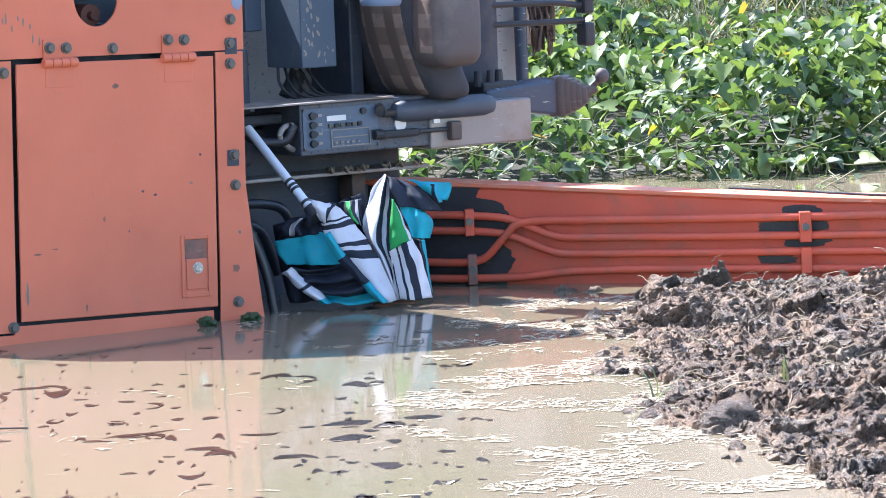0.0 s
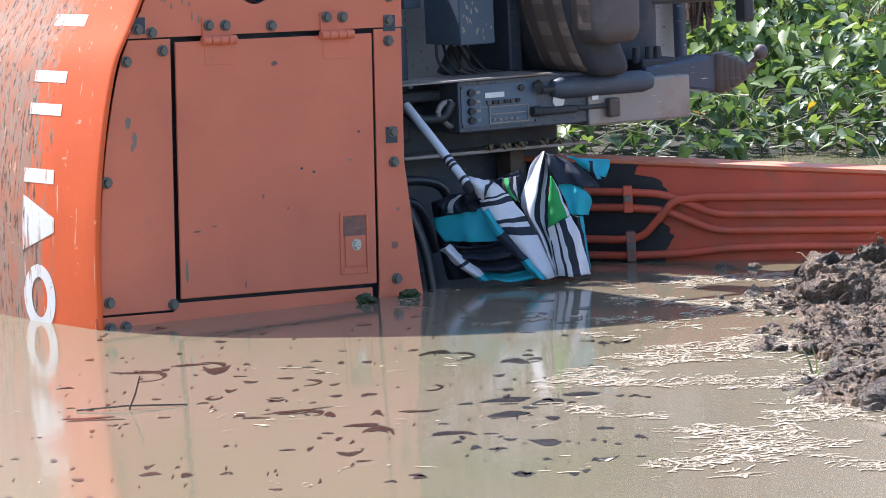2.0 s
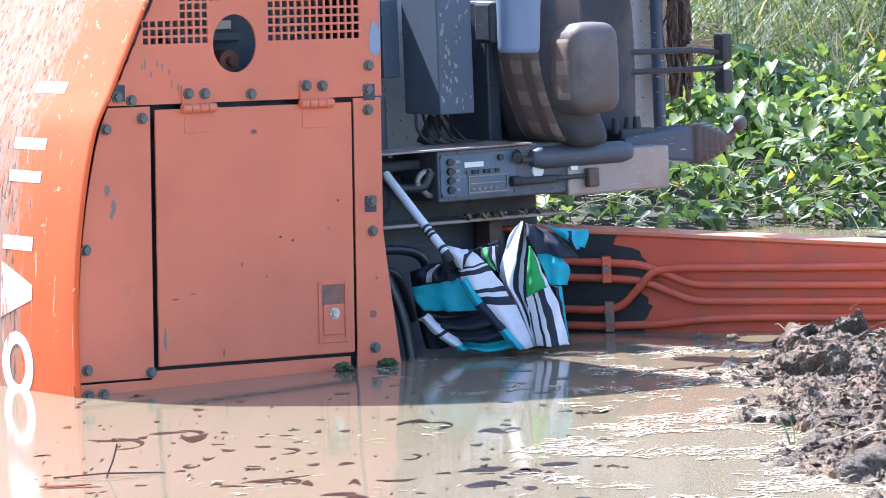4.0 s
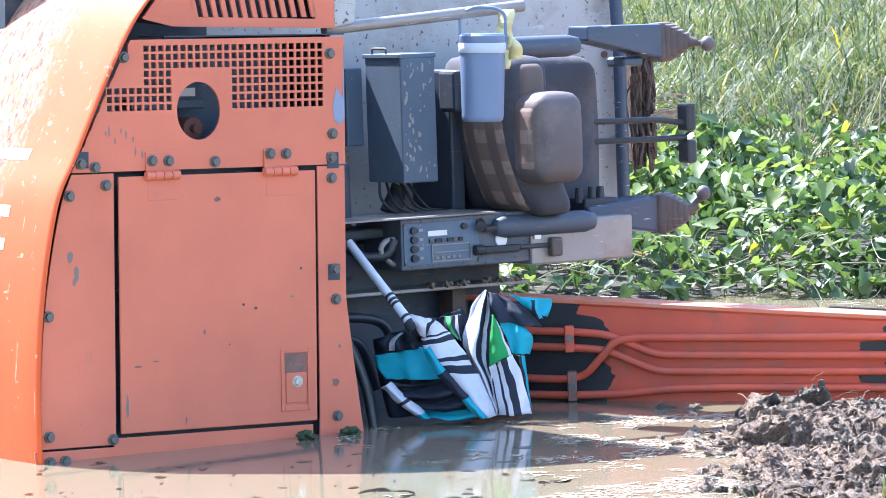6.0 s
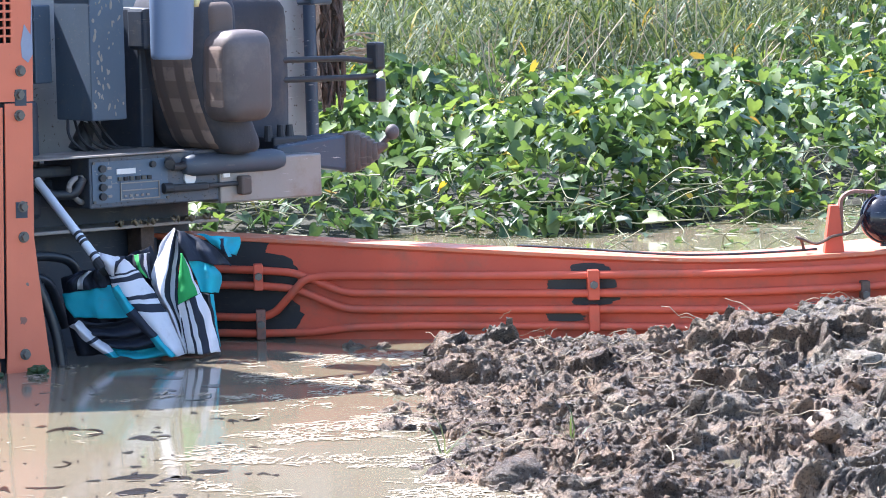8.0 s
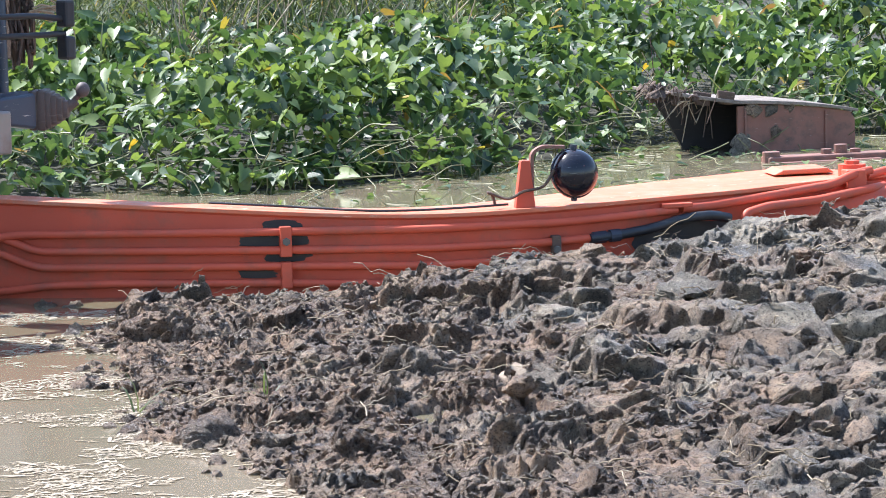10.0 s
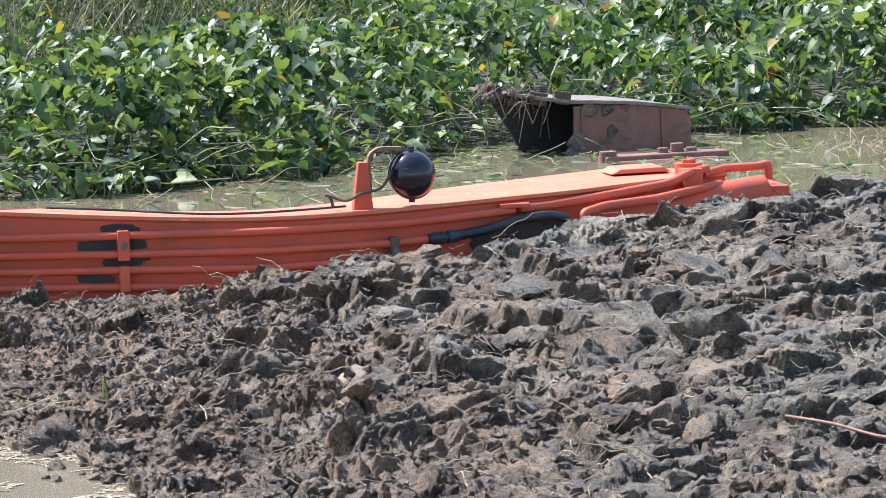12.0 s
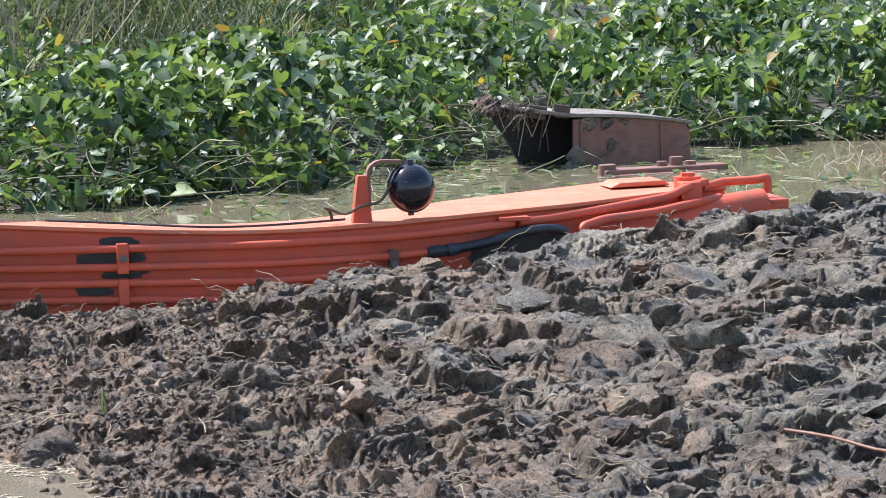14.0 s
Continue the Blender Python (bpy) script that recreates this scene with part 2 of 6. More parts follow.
def mud_material(name):
    """Dug clay: brown crumbly soil that gives way to grey plastic clay, with wet and dried patches."""
    k = Nodes(name)
    k.co = k.t.nodes.new("ShaderNodeNewGeometry").outputs["Position"]
    at = k.t.nodes.new("ShaderNodeSeparateXYZ")
    k.link(k.co, at.inputs[0])
    along = k.t.nodes.new("ShaderNodeMapRange")
    along.inputs[1].default_value, along.inputs[2].default_value = 0.5, 4.6
    along.inputs[3].default_value, along.inputs[4].default_value = 0.66, 0.34
    k.link(at.outputs[0], along.inputs[0])
    place = k.ramp(k.mix(0.5, k.noise(2.2, 5, rough=0.65), along.outputs[0]), 0.44, 0.56, (0.212, 0.186, 0.143), (0.335, 0.226, 0.152))
    patch = k.ramp(k.noise(6.5, 6, rough=0.62), 0.36, 0.64)
    col = k.mix(patch, k.mix(1.0, place, (0.42, 0.43, 0.46), "MULTIPLY"), k.mix(1.0, place, (1.45, 1.43, 1.38), "MULTIPLY"))
    grain = k.noise(70, 6, rough=0.7)
    col = k.mix(k.ramp(grain, 0.34, 0.66), k.mix(1.0, col, (0.62, 0.62, 0.63), "MULTIPLY"), k.mix(1.0, col, (1.25, 1.25, 1.22), "MULTIPLY"))
    col = k.mix(k.ramp(k.noise(24, 6, rough=0.75), 0.62, 0.68), col, (0.36, 0.31, 0.235))
    wet = k.ramp(k.noise(4.3, 5), 0.48, 0.58)
    col = k.mix(wet, col, k.mix(1.0, col, (0.70, 0.71, 0.74), "MULTIPLY"))
    crevice_noise = k.noise(115, 8, rough=0.75)
    # Dark specks at random places stand in for shade in fine crevices.
    col = k.mix(k.ramp(crevice_noise, 0.53, 0.60), col, k.mix(1.0, col, (0.16, 0.15, 0.15), "MULTIPLY"))
    col = k.mix(k.ramp(k.noise(60, 7, (1.0, 1.0, 1.6), 0.75), 0.585, 0.63), col, (0.40, 0.35, 0.27))
    relief = k.bump(k.mix(0.45, k.noise(26, 11, rough=0.8), crevice_noise), 1.0, 0.055)
    soft_clay = k.t.nodes.new("ShaderNodeMapRange")
    for i, v in enumerate((0.56, 0.42, 1.0, 0.70)):
        soft_clay.inputs[i + 1].default_value = v
    k.link(k.mix(0.5, k.noise(2.2, 3), along.outputs[0]), soft_clay.inputs[0])
    k.link(soft_clay.outputs[0], relief.inputs["Strength"])
    return k.done(col, k.mix(wet, (0.62,) * 3, (0.38,) * 3), spec=0.36)


mud_mat = mud_material("wet_grey_brown_mud")


def ground_material():
    k = Nodes("damp_soil")
    col = k.ramp(k.noise(3, 8), 0.35, 0.7, (0.022, 0.023, 0.015), (0.055, 0.05, 0.032))
    k.bump(k.noise(14, 8), 0.8, 0.05)
    return k.done(col, 0.9)


soil = ground_material()


def water_material():
    k = Nodes("muddy_pond_water")
    col = k.mix(k.ramp(k.noise(0.7, 4, (1, 0.5, 1)), 0.42, 0.62), (0.190, 0.155, 0.106), (0.168, 0.152, 0.094))
    k.bump(k.noise(5, 4, (1, 0.45, 1)), 0.05, 0.02)
    return k.done(col, 0.09, spec=0.3)


water_mat = water_material()


# ---------------------------------------------------------------- mesh helpers
def part(name, bm, material, parent=None, label="", world_space=False, smooth=None, solid=0.0, bevel=0.0):
    """Links a bmesh as one mesh object under a thing or a part."""
    me = bpy.data.meshes.new(name)
    bm.normal_update()
    bm.to_mesh(me)
    bm.free()
    for m in material if isinstance(material, (list, tuple)) else [material]:
        me.materials.append(m)
    if smooth is not None:
        me.shade_smooth() if smooth >= 180 else me.set_sharp_from_angle(angle=radians(smooth))
    ob = new(name, me)
    if parent:
        ob.parent = parent
        if world_space:
            ob.matrix_parent_inverse = FROM_WORLD if parent == excavator else Matrix.Identity(4)
    if solid:
        s = ob.modifiers.new("thickness", "SOLIDIFY")
        s.thickness, s.offset = solid, 0
    if bevel:
        b = ob.modifiers.new("edges", "BEVEL")
        b.width, b.segments, b.limit_method = bevel, 2, "ANGLE"
    return tagged(ob, label)


def empty(name, m, label, category, group="", kind=""):
    ob = new(name)
    ob.matrix_world = m
    return tagged(ob, label, category, group, kind)


def box(bm, x0, x1, y0, y1, z0, z1, bevel=0.0, seg=2):
    r = bmesh.ops.create_cube(bm, size=1, matrix=Matrix.Translation(((x0 + x1) / 2, (y0 + y1) / 2, (z0 + z1) / 2)) @ Matrix.Diagonal((x1 - x0, y1 - y0, z1 - z0, 1)))
    if bevel:
        bmesh.ops.bevel(bm, geom=list({e for v in r["verts"] for e in v.link_edges}), offset=bevel, segments=seg, profile=0.5, affect="EDGES")
    return bm


def prism(bm, pts, y0, y1, bevel=0.0):
    """A plate: an outline in x and z, reaching from y0 to y1."""
    a = [bm.verts.new((x, y0, z)) for x, z in pts]
    b = [bm.verts.new((x, y1, z)) for x, z in pts]
    n = len(pts)
    faces = [bm.faces.new(a), bm.faces.new(b[::-1])]
    for i in range(n):
        faces.append(bm.faces.new((a[i], b[i], b[(i + 1) % n], a[(i + 1) % n])))
    bmesh.ops.recalc_face_normals(bm, faces=faces)
    return bm


def rod(bm, a, b, r0, r1=None, seg=16, cap=True):
    a, b = Vector(a), Vector(b)
    m = Matrix.Translation((a + b) / 2) @ (b - a).to_track_quat("Z", "Y").to_matrix().to_4x4()
    bmesh.ops.create_cone(bm, cap_ends=cap, segments=seg, radius1=r0, radius2=r0 if r1 is None else r1, depth=(b - a).length, matrix=m)
    return bm


def rounded(points, radius=0.03, steps=4):
    """The polyline with its corners rounded."""
    pts = [Vector(p) for p in points]
    out = [pts[0]]
    for p, q, s in zip(pts, pts[1:], pts[2:]):
        d0, d1 = p - q, s - q
        k = min(radius, d0.length * 0.45, d1.length * 0.45)
        a, b = q + d0.normalized() * k, q + d1.normalized() * k
        for i in range(steps + 1):
            t = i / steps
            out.append(a * (1 - t) ** 2 + q * 2 * t * (1 - t) + b * t * t)
    return out + [pts[-1]]


def curve_through(points, steps=6):
    """Catmull-Rom curve through the points."""
    p = [Vector(q) for q in points]
    p = [p[0] * 2 - p[1]] + p + [p[-1] * 2 - p[-2]]
    out = []
    for i in range(1, len(p) - 2):
        for k in range(steps):
            t = k / steps
            out.append(0.5 * (2 * p[i] + (p[i + 1] - p[i - 1]) * t + (2 * p[i - 1] - 5 * p[i] + 4 * p[i + 1] - p[i + 2]) * t * t
                              + (3 * p[i] - p[i - 1] - 3 * p[i + 1] + p[i + 2]) * t ** 3))
    return out + [p[-2]]


def tube(bm, pts, r, seg=10, taper=None):
    rings = []
    n = len(pts)
    up = Vector((0, 0, 1))
    for i, p in enumerate(pts):
        d = (Vector(pts[min(i + 1, n - 1)]) - Vector(pts[max(i - 1, 0)])).normalized()
        s = d.cross(up)
        if s.length < 1e-3:
            s = d.cross(Vector((1, 0, 0)))
        s.normalize()
        u = s.cross(d)
        k = r * (1 if taper is None else 1 + (taper - 1) * i / (n - 1))
        rings.append([bm.verts.new(Vector(p) + (s * math.cos(a) + u * math.sin(a)) * k) for a in [2 * math.pi * j / seg for j in range(seg)]])
    for a, b in zip(rings, rings[1:]):
        for j in range(seg):
            bm.faces.new((a[j], a[(j + 1) % seg], b[(j + 1) % seg], b[j]))
    bm.faces.new(rings[0][::-1])
    bm.faces.new(rings[-1])
    return bm


def pad(bm, x0, x1, y0, y1, z0, z1, r, n=10, puff=0.0):
    """A cushion: a rounded box with puffed faces."""
    r_ = bmesh.ops.create_cube(bm, size=2)
    vs = r_["verts"]
    bmesh.ops.subdivide_edges(bm, edges=list({e for v in vs for e in v.link_edges}), cuts=n, use_grid_fill=True)
    c = Vector(((x0 + x1) / 2, (y0 + y1) / 2, (z0 + z1) / 2))
    h = Vector(((x1 - x0) / 2, (y1 - y0) / 2, (z1 - z0) / 2))
    for v in bm.verts:
        if max(abs(v.co.x), abs(v.co.y), abs(v.co.z)) > 1.001 or v.tag:
            continue
        p = Vector((v.co.x * h.x, v.co.y * h.y, v.co.z * h.z))
        inner = Vector([max(-(hh - r), min(hh - r, q)) if hh > r else 0 for hh, q in zip(h, p)])
        d = p - inner
        q = inner + d.normalized() * r if d.length > 1e-6 else p
        f = (1 - v.co.x ** 2) * (1 - v.co.y ** 2) + (1 - v.co.y ** 2) * (1 - v.co.z ** 2) + (1 - v.co.x ** 2) * (1 - v.co.z ** 2)
        v.co = c + q + q.normalized() * puff * f
        v.tag = True
    return bm


B = bmesh.new


# ---------------------------------------------------------------- water, ground, mud
def smooth01(t):
    t = np.clip(t, 0, 1)
    return t * t * (3 - 2 * t)


def sheet(name, xs, ys, z, material, smooth=True):
    """One height sheet over the grid xs by ys."""
    nx, ny = len(xs), len(ys)
    gx, gy = np.meshgrid(xs, ys)
    co = np.stack([gx, gy, z], -1).reshape(-1, 3)
    i = (np.arange(ny - 1)[:, None] * nx + np.arange(nx - 1)[None]).ravel()
    faces = np.stack([i, i + 1, i + nx + 1, i + nx], 1)
    me = bpy.data.meshes.new(name)
    me.from_pydata(co.tolist(), [], faces.tolist())
    me.materials.append(material)
    if smooth:
        me.shade_smooth()
    return new(name, me)


def bank_height(x, y):
    """The soil of the far bank and of the unseen rise added behind it."""
    shore = np.interp(x, [-2, 0.8, 2.2, 3.2, 4.0, 4.5, 5.7, 6.1, 8], [20.9, 20.75, 20.4, 20.95, 21.6, 22.5, 22.65, 22.5, 22.9]) + 0.10 * np.sin(x * 5.1) + 0.07 * np.sin(x * 9.0 + 1)
    t = y - shore
    # The 13 m rise is added unseen, so the water mirrors less bright sky.
    return np.where(t < 0, -0.5 * smooth01(-t / 0.8), 0.10 * smooth01(t / 1.5) + 0.26 * smooth01(t / 14) + 1.6 * smooth01((t - 14) / 30) + 13.0 * smooth01((t - 24) / 26)), t


gx = np.concatenate([[-600, -200, -60, -25], np.linspace(-12, 16, 57), [30, 70, 220, 600]])
gy = np.concatenate([[-600, -200, -40, -5, 2, 5, 6.5, 8], np.linspace(9, 34, 51), np.linspace(36, 60, 9), [80, 120, 250, 700]])
X, Y = np.meshgrid(gx, gy)
zb, _ = bank_height(X, Y)
near = smooth01((7.5 - Y) / 2.5)
zg = np.where(Y > 14, zb, -0.5 + 0.58 * near)
ground = tagged(sheet("ground", gx, gy, zg, soil), "dark damp soil of the pond bed and banks, with an added rise behind", "ground", kind="structure")
water = tagged(sheet("water", np.linspace(-40, 40, 41), np.linspace(5.5, 27, 23), np.zeros((23, 41)), water_mat), "still muddy brown pond water with a dull mirror", "water", kind="structure")

# Mud heap: ridge beside the boom, falling towards the water and the viewer.
RIDGE_X = [0.6, 0.95, 1.16, 1.35, 1.6, 1.9, 2.24, 2.5, 2.75, 3.05, 3.4, 3.75, 3.97, 4.33, 4.5, 5.0, 7.0]
RIDGE_Z = [-0.12, -0.02, 0.025, 0.06, 0.04, 0.05, 0.07, 0.11, 0.09, 0.14, 0.19, 0.20, 0.25, 0.265, 0.31, 0.27, 0.27]
SHORE_Y = [8.0, 9.5, 11.0, 11.8, 12.0, 12.76, 13.1, 13.9, 14.64, 15.0, 15.25, 15.6]
SHORE_X = [1.5, 1.35, 1.12, 1.0, 0.84, 0.96, 0.86, 0.88, 0.84, 0.95, 1.12, 1.3]


def mud_height(x, y):
    ridge = np.interp(x, RIDGE_X, RIDGE_Z)
    plain = 0.02 + 0.05 * smooth01((x - 1.2) / 1.5) + 0.06 * smooth01((x - 2.6) / 1.5)
    top = plain + (ridge - plain) * smooth01((y - 11.5) / 3.4)
    back = 15.32 + 0.25 * smooth01((x - 3.2) / 1.2) + 0.5 * smooth01((x - 4.35) / 0.4)
    top = top - (top + 0.25) * smooth01((y - back) / 0.32)
    inland = x - np.interp(y, SHORE_Y, SHORE_X) + 0.10
    return -0.2 + 0.215 * smooth01(inland / 0.25) + (top - 0.015) * smooth01(inland / 0.75)


rng = np.random.default_rng(5)
mx, my = np.concatenate([np.linspace(0.6, 4.9, 820)[:-1], np.linspace(4.9, 5.9, 50)]), np.concatenate([np.linspace(7.6, 9.2, 50)[:-1], np.linspace(9.2, 16.1, 560)])
MX, MY = np.meshgrid(mx, my)
mz = mud_height(MX, MY)
base = mz.copy()


def window(cx, cy, r):
    """The stretch of the sheet round a place, and its offsets from it."""
    ix, iy = np.searchsorted(mx, [cx - r, cx + r]), np.searchsorted(my, [cy - r, cy + r])
    w = np.s_[iy[0]:iy[1], ix[0]:ix[1]]
    return w, MX[w] - cx, MY[w] - cy


def lumps(z, count, r0, r1, height, reach):
    """Presses rounded, tilted lumps into the height sheet."""
    for _ in range(count):
        cx, cy = rng.uniform(reach[0], reach[1]), rng.uniform(reach[2], reach[3])
        r = r0 + (r1 - r0) * rng.random() ** 2.2
        w, sx, sy = window(cx, cy, r * 1.4)
        h0 = mud_height(np.array(cx), np.array(cy))
        if sx.size < 4 or h0 < -0.03:
            continue
        a, q = rng.uniform(0, 6.28), rng.uniform(0.6, 1.0)
        u, v = sx * math.cos(a) + sy * math.sin(a), (sy * math.cos(a) - sx * math.sin(a)) / q
        ang = np.arctan2(v, u)
        rim = r * (1 + 0.16 * np.sin(3 * ang + a) + 0.12 * np.sin(5 * ang + 2 * a) + 0.06 * np.sin(9 * ang))
        d = np.sqrt(u * u + v * v) / rim
        tilt = rng.uniform(-0.55, 0.55)
        bump = np.where(d < 1, 1 - np.clip(d, 0, 1) ** rng.uniform(3, 7), 0) * (r * height * rng.uniform(0.5, 1.15) + tilt * u * 0.7)
        low_shore = float(np.clip((h0 + 0.05) / 0.12, 0.35, 1))
        mixed = np.maximum(z[w], h0 + bump * low_shore) if rng.random() < 0.8 else z[w] - np.abs(bump) * 0.6
        z[w] = np.where(d < 1, mixed, z[w])
    return z


def clay_slabs(z, count, r0, r1, rise, reach):
    """Angular slabs of plastic clay: flat, tilted, combed tops with steep broken sides."""
    for _ in range(count):
        cx, cy = rng.uniform(reach[0], reach[1]), rng.uniform(reach[2], reach[3])
        r = r0 + (r1 - r0) * rng.random() ** 1.7
        w, sx, sy = window(cx, cy, r * 1.9)
        h0 = mud_height(np.array(cx), np.array(cy))
        if sx.size < 9 or h0 < 0.0 or rng.random() > np.clip((cx - 1.5) / 1.2, 0.22, 1):
            continue
        n_side, turn = rng.integers(4, 7), rng.uniform(0, 6.28)
        warp_ = 0.13 * np.sin(sx * 27 + turn) + 0.10 * np.sin(sy * 21 + 2 * turn) + 0.09 * np.sin((sx + 0.6 * sy) * 61 + 3 * turn)
        d = np.full(sx.shape, -9.0)
        for k in range(n_side):
            a = turn + 6.283 * (k + rng.uniform(-0.25, 0.25)) / n_side
            d = np.maximum(d, (sx * math.cos(a) + sy * math.sin(a)) / (r * rng.uniform(0.6, 1.25)))
        d = d + warp_
        side = np.clip((1 - d) / rng.uniform(0.10, 0.30), 0, 1) ** 0.8
        lean, way = rng.uniform(0.05, 0.42), rng.normal(1.4, 1.4)
        comb = math.cos(way + 1.3) * sx + math.sin(way + 1.3) * sy
        top = r * rise * rng.uniform(0.35, 1.0) + lean * (sx * math.cos(way) + sy * math.sin(way))
        top = top + 0.0028 * np.sin(comb * 260 + 3 * np.sin(sx * 15 + turn)) * (rng.random() < 0.6) - 0.25 * (sx * sx + sy * sy) / r * rng.uniform(-0.6, 1)
        z[w] = np.where(d < 1, np.maximum(z[w], h0 - 0.02 + side * np.clip(top, 0, 0.10)), z[w])
    return z


def pits(z, count, r0, r1, reach):
    """Dark hollows between the lumps, with steep far walls."""
    for _ in range(count):
        cx, cy = rng.uniform(reach[0], reach[1]), rng.uniform(reach[2], reach[3])
        r = rng.uniform(r0, r1)
        w, sx, sy = window(cx, cy, r * 1.6)
        if sx.size < 9 or mud_height(np.array(cx), np.array(cy)) < 0.03:
            continue
        d = np.sqrt(sx * sx + (sy / rng.uniform(0.8, 1.5)) ** 2) / (r * (1 + 0.25 * np.sin(3 * np.arctan2(sy, sx) + cx * 40)))
        z[w] -= np.where(d < 1, (1 - d ** 4) * r * rng.uniform(0.4, 0.9), 0)
    return z


def field(freq, seed, octaves, h=0.7):
    f = np.array([noise.fractal((x * freq, y * freq, seed), h, 2.1, octaves) for x, y in zip(MX[::2, ::2].ravel(), MY[::2, ::2].ravel())]).reshape(MX[::2, ::2].shape)
    f = np.repeat(np.repeat(f, 2, 0), 2, 1)[:MX.shape[0], :MX.shape[1]]
    return (f + np.roll(f, 1, 0) + np.roll(f, 1, 1) + np.roll(np.roll(f, 1, 0), 1, 1)) / 4


crumbly = np.clip((2.75 - MX + 0.5 * field(1.6, 31.0, 3)) / 1.1, 0.12, 1)
mz = lumps(mz, 50, 0.12, 0.28, 0.34, (0.9, 5.8, 8, 15.5))
mz = clay_slabs(mz, 340, 0.12, 0.28, 0.24, (1.2, 5.8, 8, 15.5))
mz = lumps(mz, 200, 0.035, 0.09, 0.6, (0.8, 5.8, 8, 15.6))
mz = clay_slabs(mz, 1200, 0.04, 0.15, 0.50, (1.2, 5.8, 8, 15.6))
mz = pits(mz, 460, 0.03, 0.12, (1.1, 5.8, 8, 15.3))
mz = lumps(mz, 3200, 0.012, 0.04, 0.85, (0.8, 5.8, 8.5, 15.6))
on = smooth01((base + 0.2) / 0.2)
crag = field(13, 4.4, 5, 0.35)
mz = mz + on * ((0.009 + 0.016 * crumbly) * crag + 0.016 * field(6, 1.7, 4, 0.6) - 0.010 * crumbly * np.abs(field(16, 8.1, 4, 0.5)))
mud_bank = tagged(sheet("mud_bank", mx, my, mz, mud_mat), "heap of freshly dug wet grey-brown mud beside the water", "mud bank", kind="structure")
# undercut the steep faces sideways
flat = np.empty(len(mud_bank.data.vertices) * 3)
mud_bank.data.vertices.foreach_get("co", flat)
flat = flat.reshape(-1, 3)
flat[:, 0] += (0.013 * field(11, 11.3, 5, 0.5) * on).ravel()
flat[:, 1] += ((0.020 * field(11, 23.9, 5, 0.5) - 1.05 * np.clip(mz - base - 0.005, 0, 0.13)) * on).ravel()
mud_bank.data.vertices.foreach_set("co", flat.ravel())


def mud_at(x, y):
    return float(mz[min(len(my) - 1, np.searchsorted(my, y)), min(len(mx) - 1, np.searchsorted(mx, x))])


# ---------------------------------------------------------------- the overturned excavator
# Its own frame: x forward, y towards its underside (away from the viewer), z its left side (up).
AT = pose(-0.25, 15.31, 0, 0, 0, 32)
FROM_WORLD = AT.inverted()
excavator = empty("excavator", AT, "overturned orange excavator lying on its side in muddy water", "excavator")

ARC = [tuple(p)[:2] for p in curve_through([(-1.27, -0.6, 0), (-1.335, -0.2, 0), (-1.35, 0.05, 0), (-1.33, 0.48, 0), (-1.255, 0.88, 0), (-1.16, 1.08, 0), (-0.985, 1.42, 0),
                                           (-0.86, 1.6, 0), (-0.66, 1.78, 0), (-0.35, 1.93, 0), (0.1, 2.0, 0)], 6)]


def arc_x(z):
    return float(np.interp(z, [p[1] for p in ARC], [p[0] for p in ARC]))


def arc_run(z0, z1, inset=0.0, n=14):
    return [(arc_x(z0 + (z1 - z0) * i / n) + inset, z0 + (z1 - z0) * i / n) for i in range(n + 1)]


# Counterweight: the arc drawn down along y, with its thick edge.
bm = B()
ys = [-0.025, -0.018, 0.0, 0.1, 0.27, 0.40, 0.54, 0.66, 0.85, 1.1, 2.2]
ins = [0.012, 0.003, 0.0, -0.004, -0.012, -0.016, -0.018, -0.016, -0.004, 0.01, 0.06]
rings = [[bm.verts.new((x + q, y, z)) for x, z in ARC] for y, q in zip(ys, ins)]
inner = [bm.verts.new((x + 0.010, -0.025, z - 0.006)) for x, z in ARC]
inner2 = [bm.verts.new((x + 0.05, 2.2, z - 0.03)) for x, z in ARC]
rows_ = [inner] + rings + [inner2]
for k, (a, b) in enumerate(zip(rows_, rows_[1:])):
    for i in range(len(a) - 1):
        bm.faces.new((a[i], a[i + 1], b[i + 1], b[i]))
bmesh.ops.recalc_face_normals(bm, faces=bm.faces)
weight = part("counterweight", bm, paint_weight, excavator, "scratched orange counterweight with scraped bare edge", smooth=60)


def decal(z0, z1, y0, y1, name="marking_bar", ring=0.0, skew=0.0, narrow=0.0):
    """White painted shapes on the counterweight's rear."""
    bm = B()
    n = 10
    pts = []
    if ring:
        for s in (1.0, ring):
            pts.append([((z0 + z1) / 2 + (z1 - z0) / 2 * s * math.sin(a), (y0 + y1) / 2 + (y1 - y0) / 2 * (s if s == 1 else s * 0.8) * math.cos(a)) for a in [2 * math.pi * i / 32 for i in range(33)]])
    else:
        pts = [[(z0 + (z1 - z0) * i / n + narrow * (1 - 2 * i / n) * e, y + skew * i / n) for i in range(n + 1)] for e, y in ((0, y0), (1, y1))]
    vs = [[bm.verts.new((arc_x(z) - 0.0015 + float(np.interp(y, ys, ins)), y, z)) for z, y in row] for row in pts]
    for i in range(len(vs[0]) - 1):
        bm.faces.new((vs[0][i], vs[0][i + 1], vs[1][i + 1], vs[1][i]))
    bmesh.ops.recalc_face_normals(bm, faces=bm.faces)
    part(name, bm, white_worn, weight, "worn white painted marking", solid=0.001)


for z0, z1, y0, y1 in ((1.045, 1.085, 0.29, 0.53), (0.85, 0.89, 0.29, 0.53), (0.735, 0.775, 0.29, 0.53), (0.495, 0.545, 0.30, 0.53)):
    decal(z0, z1, y0, y1)
